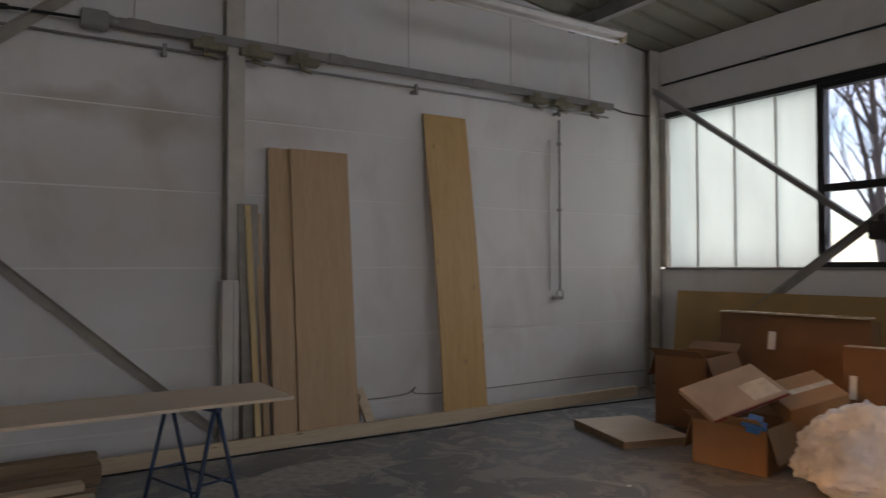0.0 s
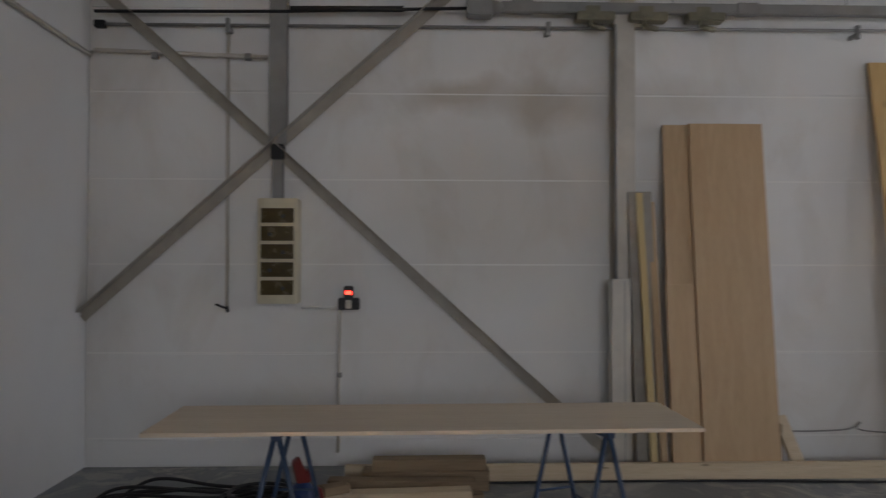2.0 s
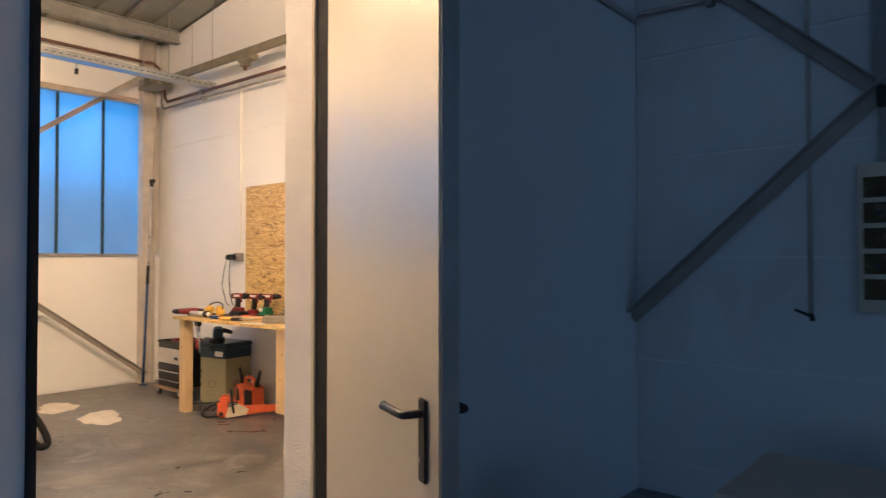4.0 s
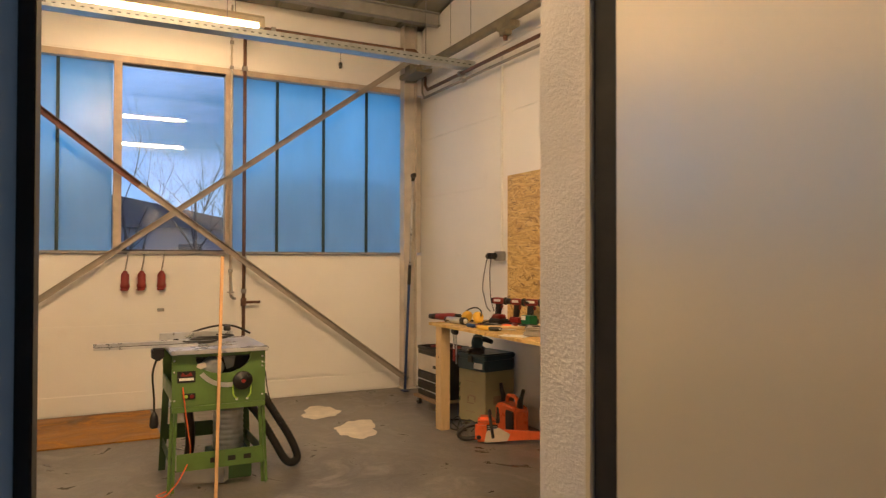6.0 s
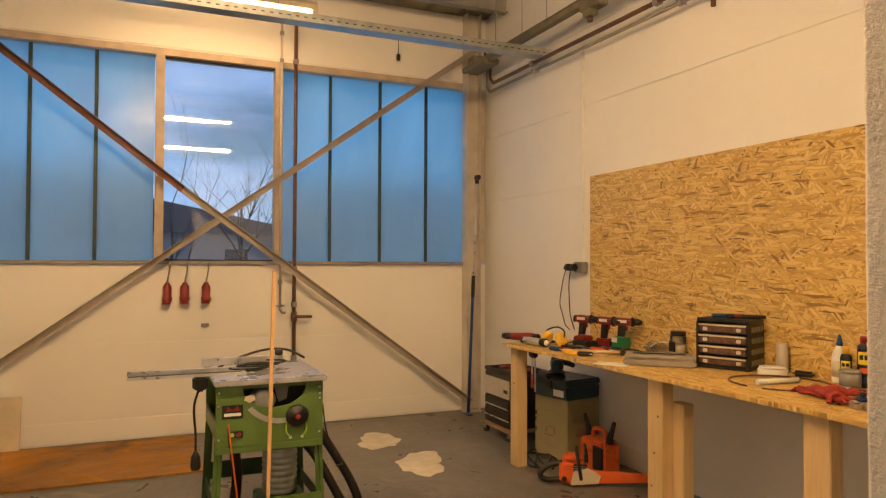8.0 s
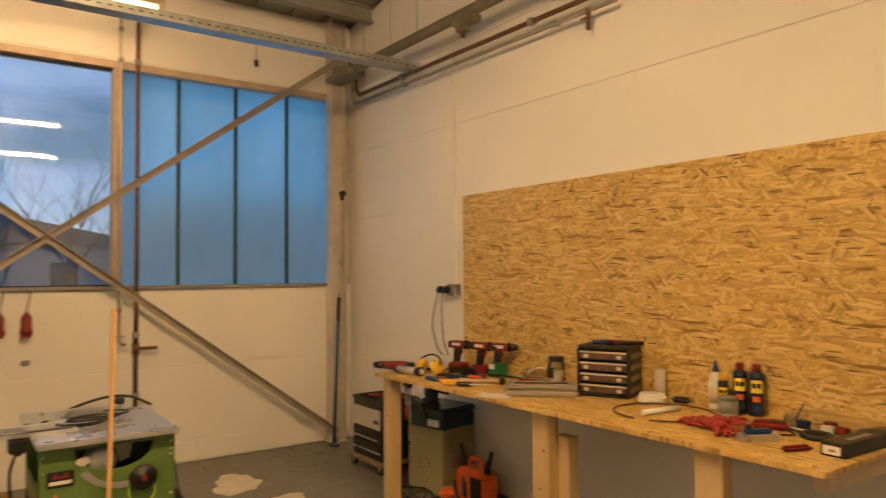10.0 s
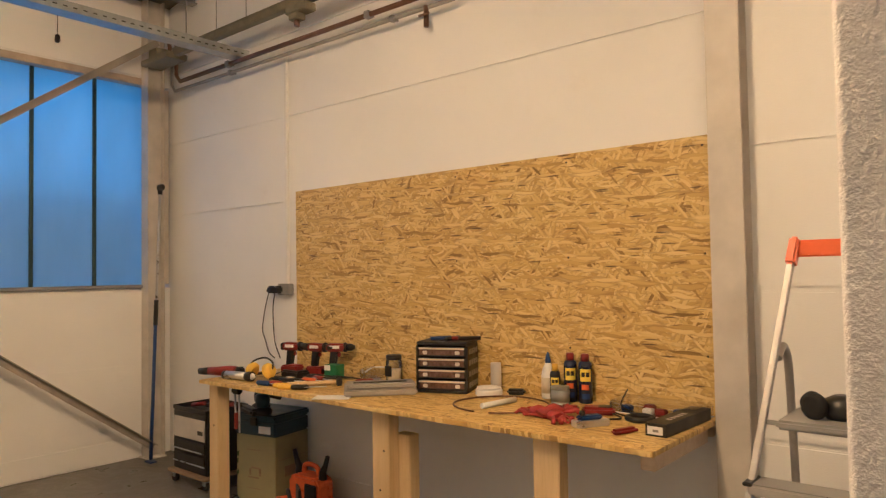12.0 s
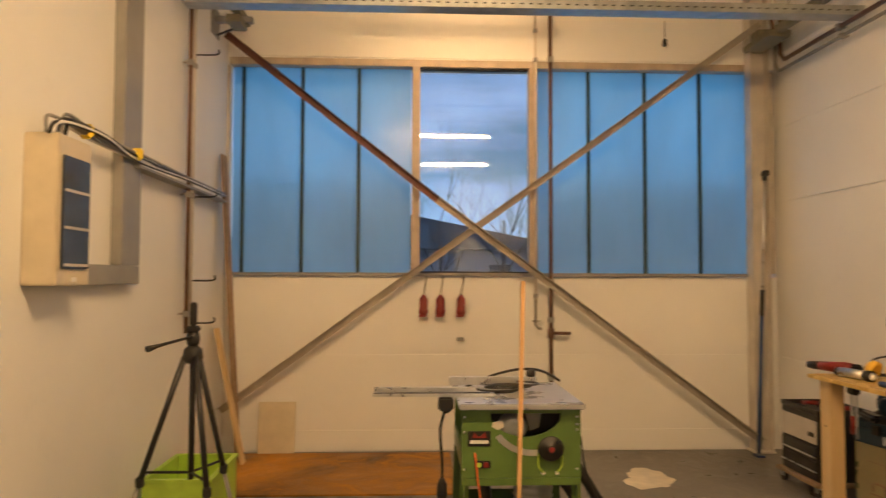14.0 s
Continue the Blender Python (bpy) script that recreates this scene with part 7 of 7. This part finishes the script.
def carton(at, sx, sy, sz, rz, material, label, flaps=0.0, tape=True):
    """A cardboard box; flaps: how far its lid flaps stand open, 0 shut."""
    t = thing("carton_box", at, label, "box", "cartons", rz)
    if not flaps:
        part("carton", box((-sx / 2, -sy / 2, 0), (sx / 2, sy / 2, sz), 0.004), material, t)
        if tape:
            part("tape", box((-sx / 2 - 0.001, -0.03, sz + 0.0005), (sx / 2 + 0.001, 0.03, sz + 0.0015), 0), M_TAPE, t, "strip of pale tape")
        return t
    for lo, hi in (((-sx / 2, -sy / 2, 0), (sx / 2, sy / 2, 0.005)), ((-sx / 2, -sy / 2, 0.005), (sx / 2, -sy / 2 + 0.005, sz)), ((-sx / 2, sy / 2 - 0.005, 0.005), (sx / 2, sy / 2, sz)),
                   ((-sx / 2, -sy / 2 + 0.005, 0.005), (-sx / 2 + 0.005, sy / 2 - 0.005, sz)), ((sx / 2 - 0.005, -sy / 2 + 0.005, 0.005), (sx / 2, sy / 2 - 0.005, sz))):
        part("side", box(lo, hi, 0.001), material, t)
    f = sy * 0.45
    for s in (-1, 1):
        part("flap", bar((0, s * sy / 2, sz), (0, s * (sy / 2 + f * math.cos(flaps)), sz + f * math.sin(flaps)), sx * 0.98, 0.005, (0, 0, 1), 0.001), material, t)
    for s in (-1, 1):
        part("flap", bar((s * sx / 2, 0, sz), (s * (sx / 2 + f * 0.7 * math.cos(flaps * 0.6)), 0, sz - f * 0.7 * math.sin(flaps * 0.4)), sy * 0.98, 0.005, (0, 0, 1), 0.001), material, t)
    return t


big = thing("flat_carton", (4.75, 5.42, 0.0), "large flat brown carton standing on edge", "box", "cartons", 4)
part("carton", bar((0.0, 0, 0.02), (0.14, 0, 0.97), 1.36, 0.17, (1, 0, 0), 0.006), M_CARD_D, big)
# Paler strip along the carton's top edge.
part("pale_edge", bar((0.085, -0.66, 0.995), (0.085, 0.66, 0.995), 0.17, 0.012, (0, 0, 1), 0.002), M_TAPE, big, "pale top edge")
part("label_plate", bar((0.005, 0.10, 0.68), (0.03, 0.10, 0.84), 0.07, 0.002, (1, 0, 0), 0), M_WHITE, big, "white label") .location = (-0.092, 0, 0)
big2 = thing("flat_carton", (4.45, 4.30, 0.0), "red-brown flat carton standing on edge", "box", "cartons", 8)
part("carton", bar((0.0, 0, 0.02), (0.10, 0, 0.78), 0.90, 0.15, (1, 0, 0), 0.006), M_CARD_D, big2)
part("pale_edge", bar((0.06, -0.44, 0.80), (0.06, 0.44, 0.80), 0.14, 0.004, (0, 0, 1), 0.001), M_CARD_G, big2)
part("label_plate", bar((0.03, 0.36, 0.40), (0.05, 0.36, 0.58), 0.05, 0.002, (1, 0, 0), 0), M_WHITE, big2).location = (-0.085, 0, 0)
carton((3.98, 5.80, 0.062), 0.62, 0.46, 0.60, 12, M_CARD_D, "brown carton with open crumpled top", -1.2)
carton((3.37, 4.93, 0.0), 0.50, 0.54, 0.32, 10, M_CARD, "open brown carton full of packing waste", -1.25)
ct3 = carton((3.90, 4.78, 0.33), 0.46, 0.40, 0.20, -18, M_CARD, "brown carton lying tilted on the heap")
ct3.rotation_euler = (radians(18), radians(-14), radians(-28))
lid = thing("flattened_box", (3.265, 4.94, 0.50), "greyish carton lid lying tilted with a red tape strip", "box", "cartons")
part("sheet", box((-0.325, -0.19, 0.0), (0.325, 0.19, 0.045), 0.005), M_CARD_G, lid)
part("tape", box((-0.327, -0.1935, 0.012), (0.327, -0.1905, 0.032), 0), M_RED, lid, "red tape strip")
part("inner_paper", box((0.05, -0.16, 0.0455), (0.28, 0.02, 0.047), 0), M_TAPE, lid)
lx = Vector((0.60, -0.18, 0.16)).normalized()
ly = Vector((0.025, 0.325, 0.14))
ly = (ly - lx * ly.dot(lx)).normalized()
lid.matrix_world = Matrix.Translation((3.265, 4.94, 0.50)) @ Matrix((lx, ly, lx.cross(ly))).transposed().to_4x4()
solo("blue_packet", box((-0.13, -0.08, 0.0), (0.13, 0.08, 0.09), 0.035), plain("light_blue_foil", (0.03, 0.20, 0.55), 0.35), (3.17, 4.72, 0.30), "light blue plastic packet in the open carton", "packet", rz=30, rx=12)
solo("white_scrap", box((-0.10, -0.05, 0.0), (0.10, 0.05, 0.02), 0.008), M_WHITE, (3.70, 5.08, 0.62), "scrap of white packing paper on the cartons", "paper", rz=35, rx=25)
pl = thing("board_stack", (3.32, 5.97, 0.0), "pale board with a dark edge lying on the floor", "board", rz=-16)
part("board", box((-0.31, -0.42, 0.0), (0.31, 0.42, 0.055), 0.003), M_OLDWOOD, pl, "dark board")
part("top_face", box((-0.305, -0.415, 0.0555), (0.305, 0.415, 0.061), 0.001), M_CHIP, pl, "pale top face")


def plastic_bag(at, rz):
    """A full bag of thin wrinkled foil, tied and slumped."""
    bm = bm_new()
    bmesh.ops.create_icosphere(bm, subdivisions=5, radius=1.0)
    for v in bm.verts:
        d = v.co.normalized()
        w = 1 + 0.16 * noise.noise(d * 2.1) + 0.20 * abs(noise.noise(d * 5.5 + Vector((3, 1, 0)))) + 0.12 * abs(noise.noise(d * 13)) + 0.05 * abs(noise.noise(d * 30))
        z = d.z * (0.30 if d.z > 0 else 0.24)
        v.co = Vector((d.x * 0.40 * w, d.y * 0.36 * w, max(0.0, 0.24 + z * w)))
    for f in bm.faces:
        f.smooth = True
    return bm


M_FOIL = plain("white_translucent_foil", (0.72, 0.74, 0.78), 0.25, 0.0, 0.1, 4.0, 0.25)
solo("plastic_bag", plastic_bag(None, 0), M_FOIL, (3.28, 4.02, 0.0), "full bag of thin whitish plastic foil on the floor", "bag", rz=20)
solo("small_scrap", box((-0.02, -0.012, 0.0), (0.02, 0.012, 0.005), 0.001), M_WHITE, (2.25, 5.0, 0.0), "tiny white scrap on the concrete floor", "scrap", rz=15)
blob("dust_patch", (0.45, 6.35, 0.0), 0.85, 0.28, 3, 14, plain("plaster_dust", (0.42, 0.40, 0.36), 0.95, 0.0, 0.3, 14.0, 0.3), "thin film of plaster dust on the floor", "dust", 0.0012)


# ---- wall slabs, one by one ----
def slab_mesh(name, w, h, d, material):
    """A painted slab with rounded edges, its face towards -y."""
    return mesh_of(name, box((0, 0, 0), (w, d, h), 0.011), material)


slab_cache = {}
def slab(parent, at, w, h, rz, material):
    key = (round(w, 3), round(h, 3), material.name)
    if key not in slab_cache:
        slab_cache[key] = slab_mesh("panel", w, h, 0.016, material)
    o = new("panel", slab_cache[key])
    o.matrix_world = pose(*at, 0, 0, rz)
    o.parent = parent
    o.matrix_parent_inverse = parent.matrix_world.inverted()
    return o


G = 0.006
for x0, x1, rows, mat in ((-9.5, -4.57, (0.0, 0.17, 0.80, 1.457, 2.09, 2.73, 3.36), M_WALL), (-4.57, -3.72, (0.0, 0.17, 0.80, 1.457, 2.08, 2.73, 3.36), M_WALL),
                          (-3.43, 0.36, (0.0, 0.20, 0.80, 1.425, 2.03, 2.65, 3.25), M_WALL_A), (0.36, 5.42, (0.0, 0.20, 0.80, 1.425, 2.03, 2.65, 3.25), M_WALL_A)):
    for z0, z1 in zip(rows, rows[1:]):
        slab(wall_north, (x0 + G, N, z0 + G), x1 - x0 - 2 * G, z1 - z0 - 2 * G, 0, mat)
    part("panel", gable(x0 + G, x1 - G, rows[-1] + G, N, N + 0.016, 0.004), mat, wall_north)
for z0, z1 in ((0.0, 0.19), (0.19, 0.815), (0.815, 1.46), (3.31, 3.995)):
    slab(wall_west, (WX, SB + G, z0 + G), N - SB - 2 * G, z1 - z0 - 2 * G - (0.03 if z1 == 1.46 else 0), 90, M_WALL)
for y0, y1 in ((SA, 2.9), (2.9, 7.5)):
    for z0, z1 in ((0.0, 0.20), (0.20, 0.80), (0.80, 1.385), (3.25, 3.995)):
        slab(wall_east, (EX, y1 - G, z0 + G), y1 - y0 - 2 * G, z1 - z0 - 2 * G, -90, M_WALL_A)
